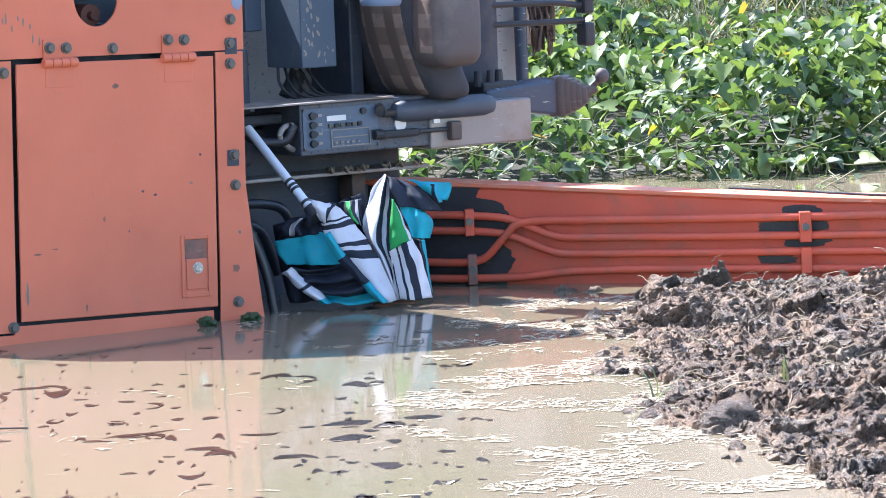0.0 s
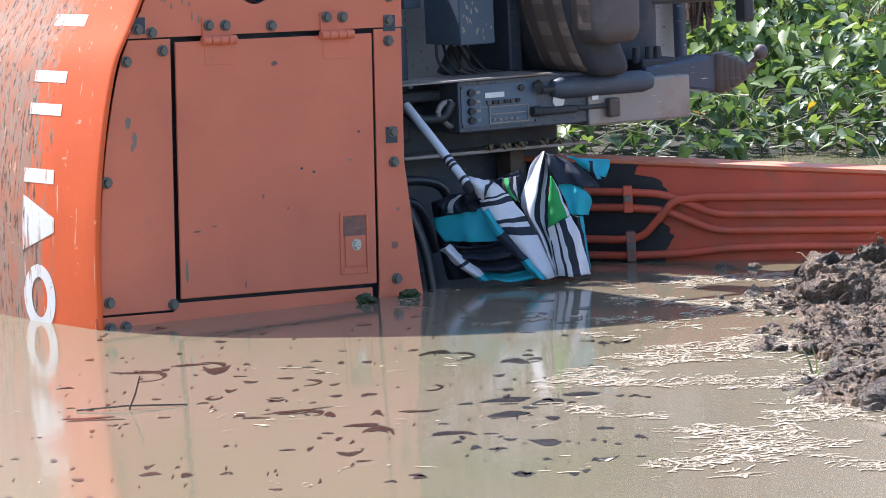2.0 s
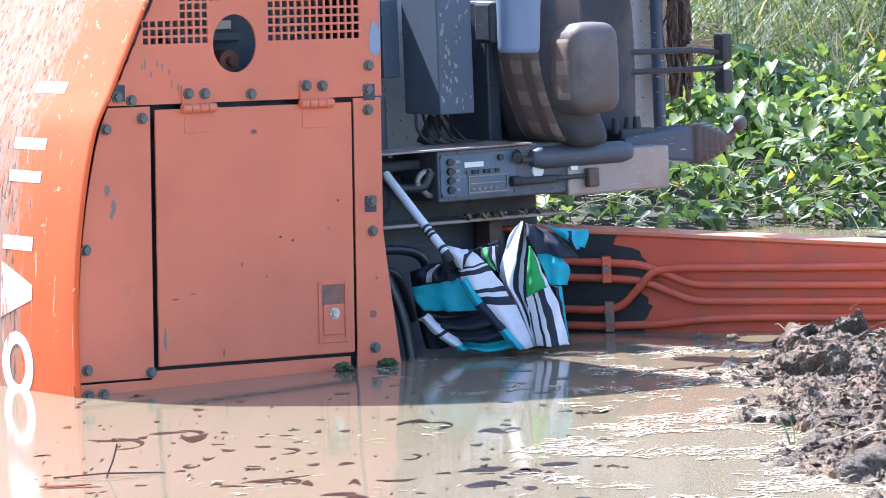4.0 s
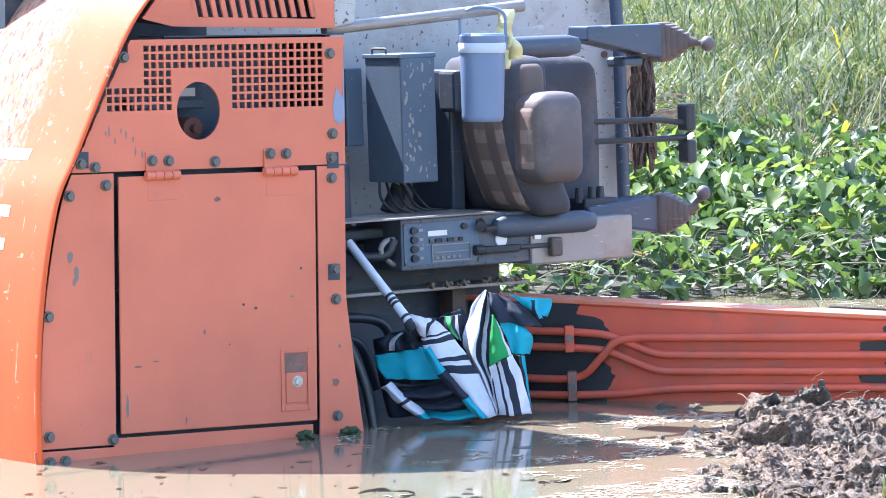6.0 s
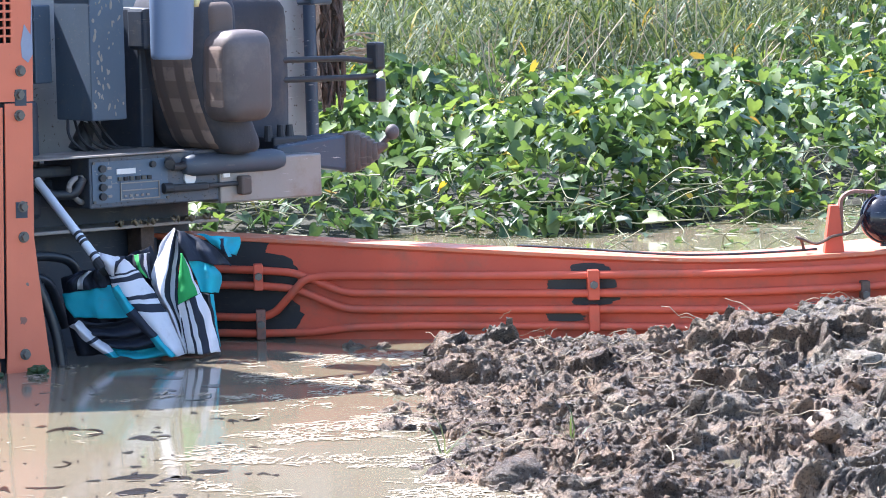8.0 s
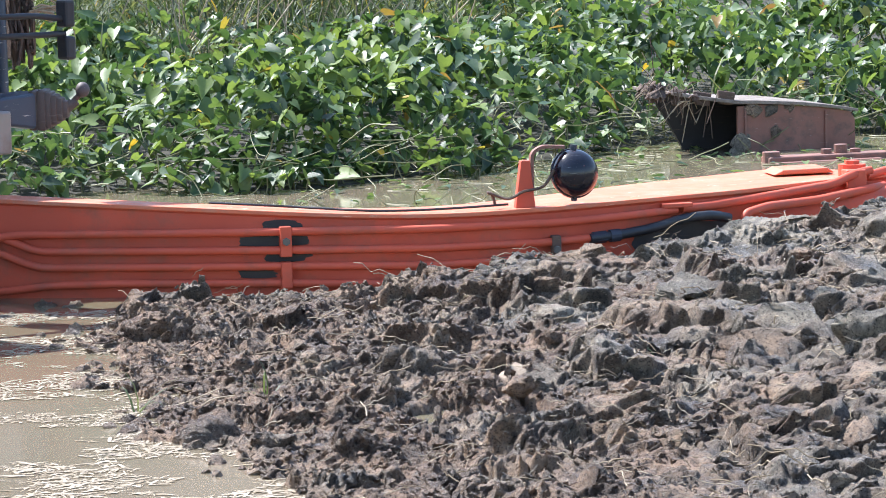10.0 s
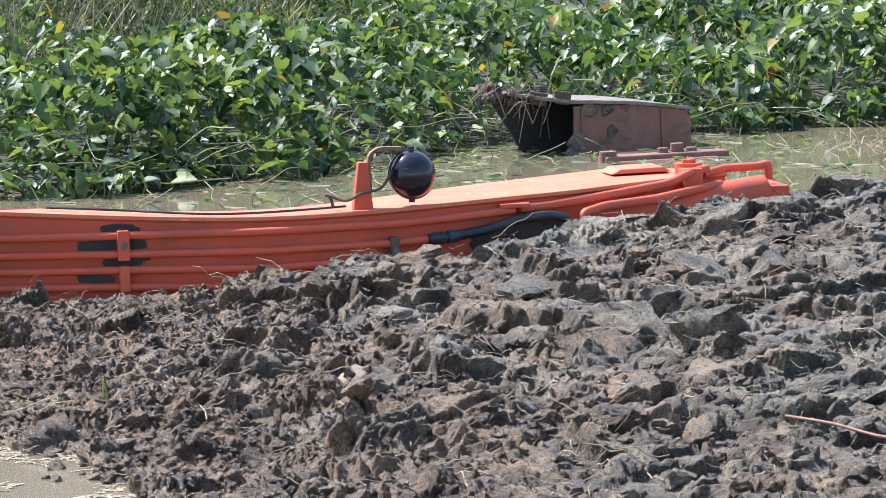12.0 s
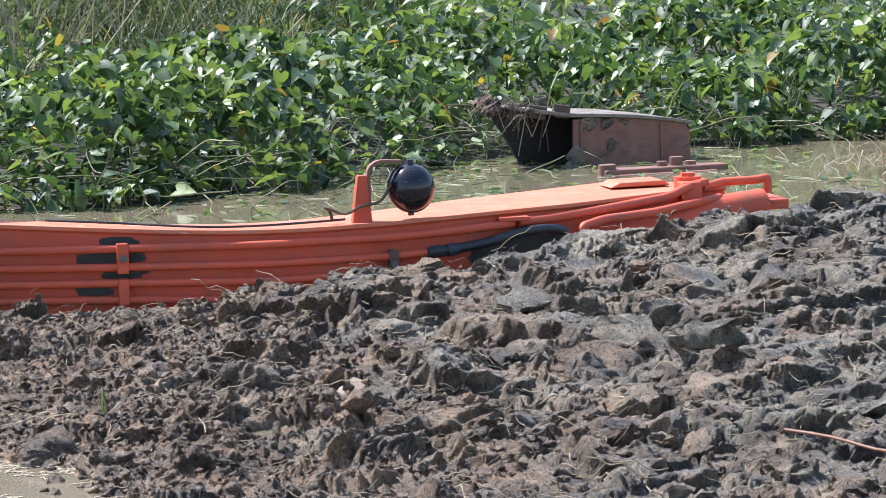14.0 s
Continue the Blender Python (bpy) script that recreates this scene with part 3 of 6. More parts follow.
decal(0.25, 0.45, 0.53, 0.29, narrow=0.075)
decal(-0.03, 0.205, 0.29, 0.53, "marking_ring", ring=0.62)

# Engine hood: body behind the panels.
bm = B()
prism(bm, arc_run(-0.6, 1.03, 0.03, 20) + [(-0.10, 1.03), (-0.10, 0.45), (-0.04, 0.0), (-0.02, -0.6)], 0.06, 0.08)
box(bm, -0.105, -0.085, 0.06, 1.0, -0.5, 1.46)
box(bm, -0.95, -0.1, 0.95, 1.0, -0.5, 1.9)
hood_frame = part("hood_frame", bm, dark_metal, excavator, "dark inner hood frame")
PITCH = 0.0296


def perforated(col, row):
    if row < 0 or row > 7:
        return False
    if row <= 2:
        return 0 <= col <= 24
    if 12 <= col <= 24:
        return True
    return (0 if row <= 4 else -5) <= col <= 3


bm = B()
GX, GZ = -0.89, 1.435
hole_c, hole_r = Vector((-0.668, 0, 1.197)), (0.088, 0.103)
sq = (4, 11, 4, 11)


def quad(bm, x0, x1, z0, z1):
    vs = []
    for x, z in ((x0, z0), (x1, z0), (x1, z1), (x0, z1)):
        vs.append(bm.verts.new((max(x, arc_x(z) + 0.03), 0, z)))
    if (vs[0].co - vs[1].co).length > 1e-4 and (vs[2].co - vs[3].co).length > 1e-4:
        bm.faces.new(vs)
    else:
        bmesh.ops.delete(bm, geom=vs, context="VERTS")


for r in range(-1, 15):
    z1, z0 = GZ - PITCH * r, GZ - PITCH * (r + 1)
    z1, z0 = (1.452 if r == -1 else z1), max(z0, 0.988)
    if z0 >= z1:
        continue
    for c in range(-11, 28):
        x0, x1 = GX + PITCH * c, GX + PITCH * (c + 1)
        if x1 < arc_x((z0 + z1) / 2) + 0.03:
            continue
        x1 = min(x1, -0.065)
        if x1 <= x0:
            continue
        if sq[0] <= c <= sq[1] and 4 <= r <= 11:
            continue
        if perforated(c, r):
            m = 0.0042
            o = [bm.verts.new((x, 0, z)) for x, z in ((x0, z0), (x1, z0), (x1, z1), (x0, z1))]
            i = [bm.verts.new((x, 0, z)) for x, z in ((x0 + m, z0 + m), (x1 - m, z0 + m), (x1 - m, z1 - m), (x0 + m, z1 - m))]
            for k in range(4):
                bm.faces.new((o[k], o[(k + 1) % 4], i[(k + 1) % 4], i[k]))
        else:
            quad(bm, x0, x1, z0, z1)
sx0, sx1, sz1, sz0 = GX + PITCH * 4, GX + PITCH * 12, GZ - PITCH * 4, GZ - PITCH * 12
N = 40
ring_o, ring_i = [], []
for i in range(N):
    a = 2 * math.pi * i / N + math.pi / 4
    cx, cz = math.cos(a), math.sin(a)
    k = 1 / max(abs(cx), abs(cz))
    ring_o.append(bm.verts.new(((sx0 + sx1) / 2 + cx * k * (sx1 - sx0) / 2, 0, (sz0 + sz1) / 2 + cz * k * (sz1 - sz0) / 2)))
    ring_i.append(bm.verts.new((hole_c.x + cx * hole_r[0], 0, hole_c.z + cz * hole_r[1])))
for i in range(N):
    bm.faces.new((ring_o[i], ring_o[(i + 1) % N], ring_i[(i + 1) % N], ring_i[i]))
bmesh.ops.remove_doubles(bm, verts=bm.verts, dist=0.0006)
bmesh.ops.recalc_face_normals(bm, faces=bm.faces)
grille = part("grille_panel", bm, paint, excavator, "orange perforated hood panel with a round opening", solid=0.009)

bm = B()
prism(bm, [(-0.073, 1.23), (-0.066, 1.42), (-0.066, 1.16), (-0.085, 1.13), (-0.11, 1.15), (-0.115, 1.2), (-0.1, 1.27)][::-1], -0.0065, -0.005)
part("paint_patch", bm, blue_patch, grille, "blue-grey touch-up paint")
# what shows of the engine behind the round opening
bm = B()
box(bm, -0.95, -0.12, 0.30, 0.6, 0.95, 1.44, 0.02)
box(bm, -0.82, -0.52, 0.22, 0.30, 1.20, 1.235, 0.005)
box(bm, -0.86, -0.5, 0.18, 0.30, 1.07, 1.10, 0.005)
engine = part("engine", bm, steel_blue, excavator, "blue-grey engine cover seen through the hood", bevel=0.004)
bm = B()
rod(bm, (-0.60, 0.16, 1.13), (-0.60, 0.30, 1.13), 0.04, 0.04, 20)
rod(bm, (-0.60, 0.13, 1.13), (-0.60, 0.16, 1.13), 0.016, 0.016, 12)
part("pulley", bm, rusty, engine, "rusty pulley")
bm = B()
box(bm, -0.64, -0.56, 0.215, 0.219, 1.245, 1.275)
part("plate", bm, white_paint, engine, "pale label plate")

# Side panel, door, right panel, bottom rail.
bm = prism(B(), arc_run(0.03, 0.985, 0.035, 14) + [(-1.012, 0.985), (-1.02, 0.03)], -0.004, 0.004)
side_panel = part("side_panel", bm, paint, excavator, "bolted orange sheet panel", bevel=0.0015)
bm = prism(B(), [(-0.994, 0.972), (-0.194, 0.972), (-0.199, 0.066), (-1.0, 0.066)], -0.008, 0.004)
door = part("door", bm, paint, excavator, "dented orange hood door", bevel=0.003)
bm = prism(B(), [(-0.183, 0.985), (-0.068, 0.985), (-0.068, 0.50), (-0.04, 0.28), (0.0, 0.0), (0.04, -0.4), (-0.2, -0.4), (-0.185, 0.1)], -0.004, 0.004)
edge_panel = part("edge_panel", bm, paint, excavator, "flared orange edge panel", bevel=0.0015)
bm = prism(B(), [(-1.34, 0.022), (-1.03, 0.022), (-1.01, 0.052), (-0.215, 0.052), (-0.2, -0.4), (-1.3, -0.4)], -0.002, 0.004)
bottom_rail = part("bottom_rail", bm, paint, excavator, "orange rail along the water", bevel=0.0015)

# The whole hood hangs a little clockwise in its own plane.
PIVOT = Vector((-0.6, 0, 0.75))
HANG = Matrix.Translation(PIVOT) @ Matrix.Rotation(radians(1.4), 4, "Y") @ Matrix.Translation(-PIVOT)
UNHANG = HANG.inverted()
bolt_me = None


def bolt(x, z, parent, y=-0.006, r=0.0148):
    global bolt_me
    p = UNHANG @ Vector((x, 0, z))
    x, z = p.x, p.z
    if bolt_me is None:
        bm = B()
        rod(bm, (0, 0.004, 0), (0, -0.004, 0), 1.0 * 0.0205, None, 16)
        rod(bm, (0, -0.004, 0), (0, -0.018, 0), 0.0155, 0.0145, 6)
        ob = part("bolt", bm, bolt_metal, parent, "grey hex bolt", bevel=0.001)
        ob.location = (x, y, z)
        bolt_me = ob.data
        return
    ob = new("bolt", bolt_me)
    ob.parent, ob.location, ob.rotation_euler = parent, (x, y, z), (0, random.uniform(0, 1), 0)
    tagged(ob, "grey hex bolt")


for x, z in ((-0.95, 1.40), (-0.11, 1.38), (-0.11, 1.09), (-1.08, 1.02), (-0.60, 1.015), (-1.135, 1.035), (-0.118, 1.005)):
    bolt(x, z, grille)
for x, z in ((-1.185, 0.925), (-1.04, 0.955), (-1.285, 0.51), (-1.30, 0.09), (-1.05, 0.06)):
    bolt(x, z, side_panel)
for x, z in ((-0.12, 0.93), (-0.12, 0.60), (-0.12, 0.49), (-0.13, 0.065)):
    bolt(x, z, edge_panel)
bolt(-1.30, 0.0, side_panel)
bolt(-1.24, 0.0, side_panel)
for x, z, p in ((-0.118, 1.005, grille), (-1.135, 1.035, grille), (-0.12, 0.60, edge_panel)):
    bm = box(B(), x - 0.024, x + 0.024, -0.0065, -0.004, z - 0.029, z + 0.029)
    part("bolt_pocket", bm, dark_metal, p, "dark square bolt pocket")

for hx in (-0.825, -0.345):
    bm = B()
    box(bm, hx - 0.062, hx + 0.058, -0.012, -0.006, 0.985, 1.055)
    box(bm, hx - 0.055, hx + 0.062, -0.010, -0.007, 0.885, 0.965)
    for i in range(4):
        rod(bm, (hx - 0.068 + 0.034 * i, -0.02, 0.973), (hx - 0.036 + 0.034 * i, -0.02, 0.973), 0.0165, None, 14)
    h = part("hinge", bm, paint, door, "orange strap hinge", bevel=0.0015)
    bolt(hx - 0.032, 1.032, h, -0.014)
    bolt(hx + 0.034, 1.028, h, -0.014)

bm = B()
for a in ((-0.362, -0.348, 0.10, 0.325), (-0.252, -0.238, 0.10, 0.325), (-0.348, -0.252, 0.31, 0.325), (-0.348, -0.252, 0.10, 0.118)):
    box(bm, a[0], a[1], -0.013, -0.008, a[2], a[3], 0.0015)
lock = part("latch", bm, paint, door, "recessed door latch")
# No hollow is cut; this flat brown plate paints in the recess's shade.
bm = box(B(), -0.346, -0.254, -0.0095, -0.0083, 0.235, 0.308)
part("recess", bm, rusty, lock, "latch recess with its shade painted brown")
bm = box(B(), -0.342, -0.258, -0.0125, -0.0083, 0.128, 0.238, 0.002)
part("latch_plate", bm, paint, lock)
bm = B()
rod(bm, (-0.295, -0.012, 0.205), (-0.295, -0.024, 0.205), 0.016, 0.015, 6)
rod(bm, (-0.295, -0.011, 0.205), (-0.295, -0.014, 0.205), 0.021, 0.021, 16)
part("latch_bolt", bm, bright_bolt, lock, "bright zinc bolt")

# chips and old marks on the paint
random.seed(5)


def chip(x, z, w, h, mat, parent, y=-0.0052):
    bm = B()
    n = 14
    vs = [bm.verts.new((x + math.cos(2 * math.pi * i / n) * w / 2 * random.uniform(0.6, 1.1), y, z + math.sin(2 * math.pi * i / n) * h / 2 * random.uniform(0.6, 1.1))) for i in range(n)]
    bm.faces.new(vs[::-1])
    part("paint_chip", bm, mat, parent, solid=0.0006)


for x, z, w, h, mt in ((-1.19, 0.695, 0.025, 0.05, chip_grey), (-1.165, 0.635, 0.02, 0.06, chip_grey), (-1.175, 0.61, 0.015, 0.03, chip_grey)):
    chip(x, z, w, h, mt, side_panel)
for x, z, w, h, mt in ((-0.66, 0.41, 0.012, 0.022, rusty), (-0.50, 0.50, 0.012, 0.01, dark_metal), (-0.45, 0.485, 0.016, 0.01, dark_metal), (-0.975, 0.16, 0.012, 0.09, chip_grey), (-0.74, 0.10, 0.01, 0.035, rusty), (-0.93, 0.30, 0.035, 0.008, rusty),
                       (-0.86, 0.315, 0.03, 0.006, rusty), (-0.26, 0.62, 0.01, 0.012, dark_metal), (-0.56, 0.36, 0.008, 0.008, dark_metal), (-0.6, 0.88, 0.03, 0.02, rusty), (-0.3, 0.52, 0.02, 0.008, chip_grey)):
    chip(x, z, w, h, mt, door, -0.0088)
for x, z, w, h, mt in ((-0.12, 0.20, 0.035, 0.035, rusty), (-0.1, 0.33, 0.014, 0.016, chip_grey)):
    chip(x, z, w, h, mt, edge_panel)
for k in range(9):
    chip(-1.04 + 0.02 * k + random.uniform(-0.01, 0.01), 1.15 - 0.012 * k + random.uniform(-0.03, 0.03), 0.008, random.uniform(0.02, 0.05), chip_grey, grille, -0.0055)

# Upper louvred cover, set back.
bm = B()
prism(bm, [(-0.86, 1.525), (-0.74, 1.497), (-0.06, 1.482), (-0.06, 1.515), (-0.86, 1.535)], 0.045, 0.055)
prism(bm, arc_run(1.535, 1.75, 0.06, 6) + [(-0.685, 1.75), (-0.655, 1.53)], 0.045, 0.055)
prism(bm, [(-0.155, 1.517), (-0.06, 1.515), (-0.06, 1.75), (-0.185, 1.75)], 0.045, 0.055)
for i in range(13):
    x = -0.65 + i * 0.0405
    prism(bm, [(x - 0.004, 1.525), (x + 0.016, 1.524), (x - 0.014, 1.66), (x - 0.034, 1.66)], 0.045, 0.055)
prism(bm, [(-0.70, 1.66), (-0.15, 1.65), (-0.18, 1.76), (-0.72, 1.76)], 0.045, 0.055)
bmesh.ops.recalc_face_normals(bm, faces=bm.faces)
louvre = part("louvre_cover", bm, paint, excavator, "orange louvred engine cover")
bm = B()
prism(bm, arc_run(1.52, 1.9, 0.07, 6) + [(-0.06, 1.9), (-0.06, 1.49), (-0.7, 1.5)], 0.2, 0.22)
box(bm, -0.8, -0.06, 0.0, 0.2, 1.459, 1.463)
inner_plate = part("inner_plate", bm, dark_metal, excavator, "dark plate behind the louvres")
bm = B()
prism(bm, [(-0.056, 1.47), (0.03, 1.485), (0.06, 1.75), (-0.056, 1.75)], 0.04, 0.35)
part("grey_corner_cover", bm, grey_plate, excavator, "grey corner cover", bevel=0.008)

for ob in (hood_frame, grille, engine, side_panel, door, edge_panel, bottom_rail, louvre, inner_plate):
    ob.matrix_basis = HANG
lock.location = (0.012, 0, 0.007)

# Deck and cab floor (cab missing).
bm = B()
box(bm, -0.08, 1.86, 1.0, 1.03, 0.62, 1.62, 0.006)
deck = part("cab_floor", bm, grey_plate, excavator, "grey muddy cab floor plate")
for x, z in ((0.62, 1.46), (1.2, 1.5), (1.55, 1.28), (1.78, 1.3), (1.7, 0.9), (0.8, 0.8)):
    part("floor_bolt", rod(B(), (x, 0.992, z), (x, 1.002, z), 0.014, None, 10), rusty, deck, "rusty floor bolt")
bm = B()
box(bm, -0.08, 1.0, 0.62, 1.4, -0.5, 0.64, 0.01)
box(bm, 0.0, 0.62, 0.48, 0.7, 0.66, 0.70, 0.01)
box(bm, 0.06, 0.3, 0.55, 0.75, 0.5, 0.95, 0.02)
frame_ = part("main_frame", bm, dark_metal, excavator, "dark greasy main frame")
bm = B()
for pts in ([(-0.05, 0.4, 0.36), (0.2, 0.4, 0.38), (0.34, 0.4, 0.35), (0.38, 0.42, 0.2)], [(-0.05, 0.38, 0.30), (0.22, 0.4, 0.3), (0.3, 0.42, 0.1)],
            [(0.1, 0.42, 0.72), (0.22, 0.4, 0.60), (0.33, 0.36, 0.6), (0.36, 0.36, 0.66)], [(-0.02, 0.1, 0.33), (0.05, 0.08, 0.15), (0.07, 0.06, -0.05)],
            [(0.0, 0.1, 0.3), (0.08, 0.1, 0.1), (0.09, 0.08, -0.05)]):
    part("hose", tube(B(), rounded([Vector(p) for p in pts], 0.08, 6), 0.019, 10), hose_black, frame_, "black hydraulic hose", smooth=60)
part("frame_post", box(B(), 0.70, 0.76, 0.5, 0.6, 0.2, 0.446), rust_wood, frame_, "grimy brown deck post", bevel=0.004)
bm = box(B(), 0.1, 1.02, 0.44, 0.64, 0.448, 0.462)
part("frame_plate", bm, alu, frame_, "thin bent deck edge plate", bevel=0.003)

# Battery box and smaller box.
bm = box(B(), 0.50, 0.655, 0.50, 0.76, 0.86, 1.345, 0.006)
battery = part("battery_box", bm, steel_blue, excavator, "mud-splashed blue-grey steel box")
bm = box(B(), 0.495, 0.66, 0.497, 0.77, 1.335, 1.352, 0.003)
part("lid", bm, steel_blue, battery)
bm = tube(B(), rounded([Vector((0.50, 0.7, 1.352)), Vector((0.50, 0.7, 1.372)), Vector((0.50, 0.6, 1.372)), Vector((0.50, 0.6, 1.352))], 0.012), 0.005, 8)
part("handle", bm, bolt_metal, battery, "thin bent wire handle")
splash = worn("dried_mud_splash", (0.34, 0.31, 0.27), (0.22, 0.19, 0.16), (0.4, 0.37, 0.33), 0.85)
random.seed(19)
for i in range(46):
    x, z, r = random.uniform(0.512, 0.643), random.uniform(0.88, 1.32), random.uniform(0.003, 0.008)
    bm = B()
    shape = Matrix.Rotation(random.uniform(-0.6, 0.6), 4, "Y") @ Matrix.Rotation(radians(90), 4, "X") @ Matrix.Diagonal((random.uniform(0.6, 1.0), random.uniform(1.0, 2.6), 1, 1))
    bmesh.ops.create_cone(bm, cap_ends=True, segments=9, radius1=r, radius2=r * 0.6, depth=0.0016, matrix=Matrix.Translation((x, 0.4993, z)) @ shape)
    part("mud_splash", bm, splash, battery, "dried pale mud splash")
bm = box(B(), 0.425, 0.50, 0.78, 1.0, 1.0, 1.3, 0.006)
box(bm, 0.415, 0.44, 0.77, 1.0, 1.24, 1.25)
part("relay_box", bm, steel_blue, excavator, "dark blue-grey box on the floor plate")
part("cable_boot", rod(B(), (0.56, 0.7, 0.74), (0.60, 0.7, 0.84), 0.045, 0.03, 14), rubber, excavator, "black rubber cable boot", smooth=60)
for k in range(5):
    bm = tube(B(), curve_through([Vector((0.5 + 0.03 * k, 0.68, 0.86)), Vector((0.47 + 0.05 * k, 0.62, 0.80 - 0.01 * k)), Vector((0.52 + 0.05 * k, 0.6, 0.745)), Vector((0.62 + 0.04 * k, 0.6, 0.735))], 5), 0.006, 6)
    part("cable", bm, rubber, excavator, "loose black cable", smooth=60)

# Hand rail, uprights.
bm = tube(B(), [Vector((-0.08, 0.08, 1.465)), Vector((0.4, 0.09, 1.495)), Vector((0.80, 0.1, 1.522))], 0.022, 16)
rail = part("hand_rail", bm, alu, excavator, "worn grey hand rail pipe", smooth=60)
bm = B()
rod(bm, (0.79, 0.1, 1.5215), (0.803, 0.1, 1.5222), 0.017, None, 16)
part("pipe_end", bm, dark_metal, rail)
bm = tube(B(), [Vector((1.815, 0.94, 0.70)), Vector((1.815, 0.94, 1.3)), Vector((1.80, 0.94, 1.6))], 0.026, 14)
part("upright_pipe", bm, lever_blue, excavator, "grey-blue upright pipe", smooth=60)
# No step here: the block is an added backing for the root tangle.
root_back = part("root_backing", box(B(), 1.90, 1.945, 0.98, 1.03, 0.85, 1.29, 0.01), rust_wood, excavator, "brown block added behind a tangle of dry roots")
random.seed(3)
for i in range(30):
    x = 1.925 + random.uniform(-0.055, 0.055)
    pts = [Vector((x + random.uniform(-0.015, 0.015), 0.95 + random.uniform(-0.03, 0.03), 1.30 - 0.09 * k * random.uniform(0.85, 1.1))) for k in range(6)]
    part("root", tube(B(), curve_through(pts, 3), random.uniform(0.004, 0.011), 5), rust_wood, root_back, "dry brown hanging root", smooth=60)
for i in range(14):
    a = Vector((1.95 + random.uniform(-0.05, 0.05), 0.89, random.uniform(1.02, 1.12)))
    part("root", tube(B(), curve_through([a, a + Vector((0.06, 0, 0.01)), a + Vector((0.13, -0.01, random.uniform(-0.03, 0.03)))], 4), 0.004, 5), straw_mat, root_back, "dry root")

# Seat: rear of the backrest, head pad and cushion.
seat = empty("seat", Matrix.Identity(4), "", "")
seat.parent = excavator
tagged(seat, "worn operator seat lying sideways")


def recline(bm):
    """Bends a pad of the backrest: its lower end swings forward."""
    for v in bm.verts:
        v.co.x += 0.62 * max(0.0, 1.16 - v.co.z) ** 2
    return bm


bm = recline(pad(B(), 0.81, 1.00, 0.22, 0.72, 0.72, 1.325, 0.055, 12, 0.012))
back = part("backrest", bm, seat_dark, seat, "dark cloth backrest", smooth=180)
bm = recline(pad(B(), 0.798, 0.95, 0.27, 0.58, 0.735, 1.275, 0.04, 12, 0.006))
part("backrest_panel", bm, plaid, seat, "brown plaid cloth panel", smooth=180)
bm = pad(B(), 0.845, 0.97, 0.205, 0.4, 1.06, 1.30, 0.035, 8, 0.004)
part("backrest_top", bm, plaid, seat, "faded plaid top edge", smooth=180)
bm = pad(B(), 0.835, 1.045, 0.06, 0.27, 0.855, 1.185, 0.05, 12, 0.010)
head = part("headrest", bm, pad_brown, seat, "dusty brown padded headrest", smooth=180)
bm = pad(B(), 0.828, 0.90, 0.085, 0.235, 0.885, 1.155, 0.03, 8, 0.004)
part("headrest_panel", bm, plaid, seat, "plaid side of the headrest", smooth=180)
bm = pad(B(), 0.95, 1.50, 0.60, 0.86, 0.685, 1.305, 0.08, 12, 0.012)
part("cushion", bm, seat_dark, seat, "dark cloth seat cushion", smooth=180)
bm = box(B(), 0.78, 0.84, 0.60, 0.9, 0.74, 1.28, 0.01)
box(bm, 0.74, 0.79, 0.5, 0.62, 1.12, 1.28, 0.015)
part("seat_frame", bm, dark_metal, seat, "dark seat base")
bm = pad(B(), 0.72, 1.255, 0.36, 0.45, 1.315, 1.40, 0.038, 8)
part("armrest", bm, grip, seat, "dark padded armrest", smooth=180)
bm = pad(B(), 0.79, 1.262, 0.30, 0.39, 0.638, 0.722, 0.038, 8)
part("armrest", bm, grip, seat, "dark padded armrest", smooth=180)


def boot(x, z, parent, y=0.5, knob=(0.1, 0.0), spread=1.0):
    """Joystick with a stepped rubber boot and a ball."""
    bm = B()
    turn = Matrix.Translation((x + 0.03, y - 0.02, z)) @ Matrix.Rotation(radians(-46), 4, "Z") @ Matrix.Diagonal((0.9, 0.95, 1, 1)) @ Matrix.Translation((-x - 0.03, -y, -z))
    for i, r in enumerate((0.078, 0.080, 0.071, 0.060, 0.048, 0.035)):
        pad_x = x + (0.0, 0.036, 0.059, 0.082, 0.105, 0.126)[i]
        box(bm, pad_x - 0.02, pad_x + 0.022, y - r, y + r, z - r * spread, z + r * spread, 0.012)
    bm.transform(turn)
    part("boot", bm, boot_rubber, parent, "ribbed brown rubber boot", smooth=40)
    bm = B()
    rod(bm, (x + 0.12, y, z), (x + 0.185, y, z + knob[1] * 0.4), 0.030, 0.014, 14)
    rod(bm, (x + 0.16, y, z + knob[1] * 0.3), (x + 0.195 + knob[0] * 0.3, y, z + knob[1] * 0.95), 0.012, None, 10)
    bm.transform(turn)
    part("lever", bm, boot_rubber, parent, smooth=40)
    bm = B()
    bmesh.ops.create_uvsphere(bm, u_segments=18, v_segments=12, radius=0.031, matrix=Matrix.Translation((x + 0.19 + knob[0] * 0.4, y, z + knob[1])))
    bm.transform(turn)
    part("knob", bm, pad_brown, parent, "brown ball knob", smooth=180)


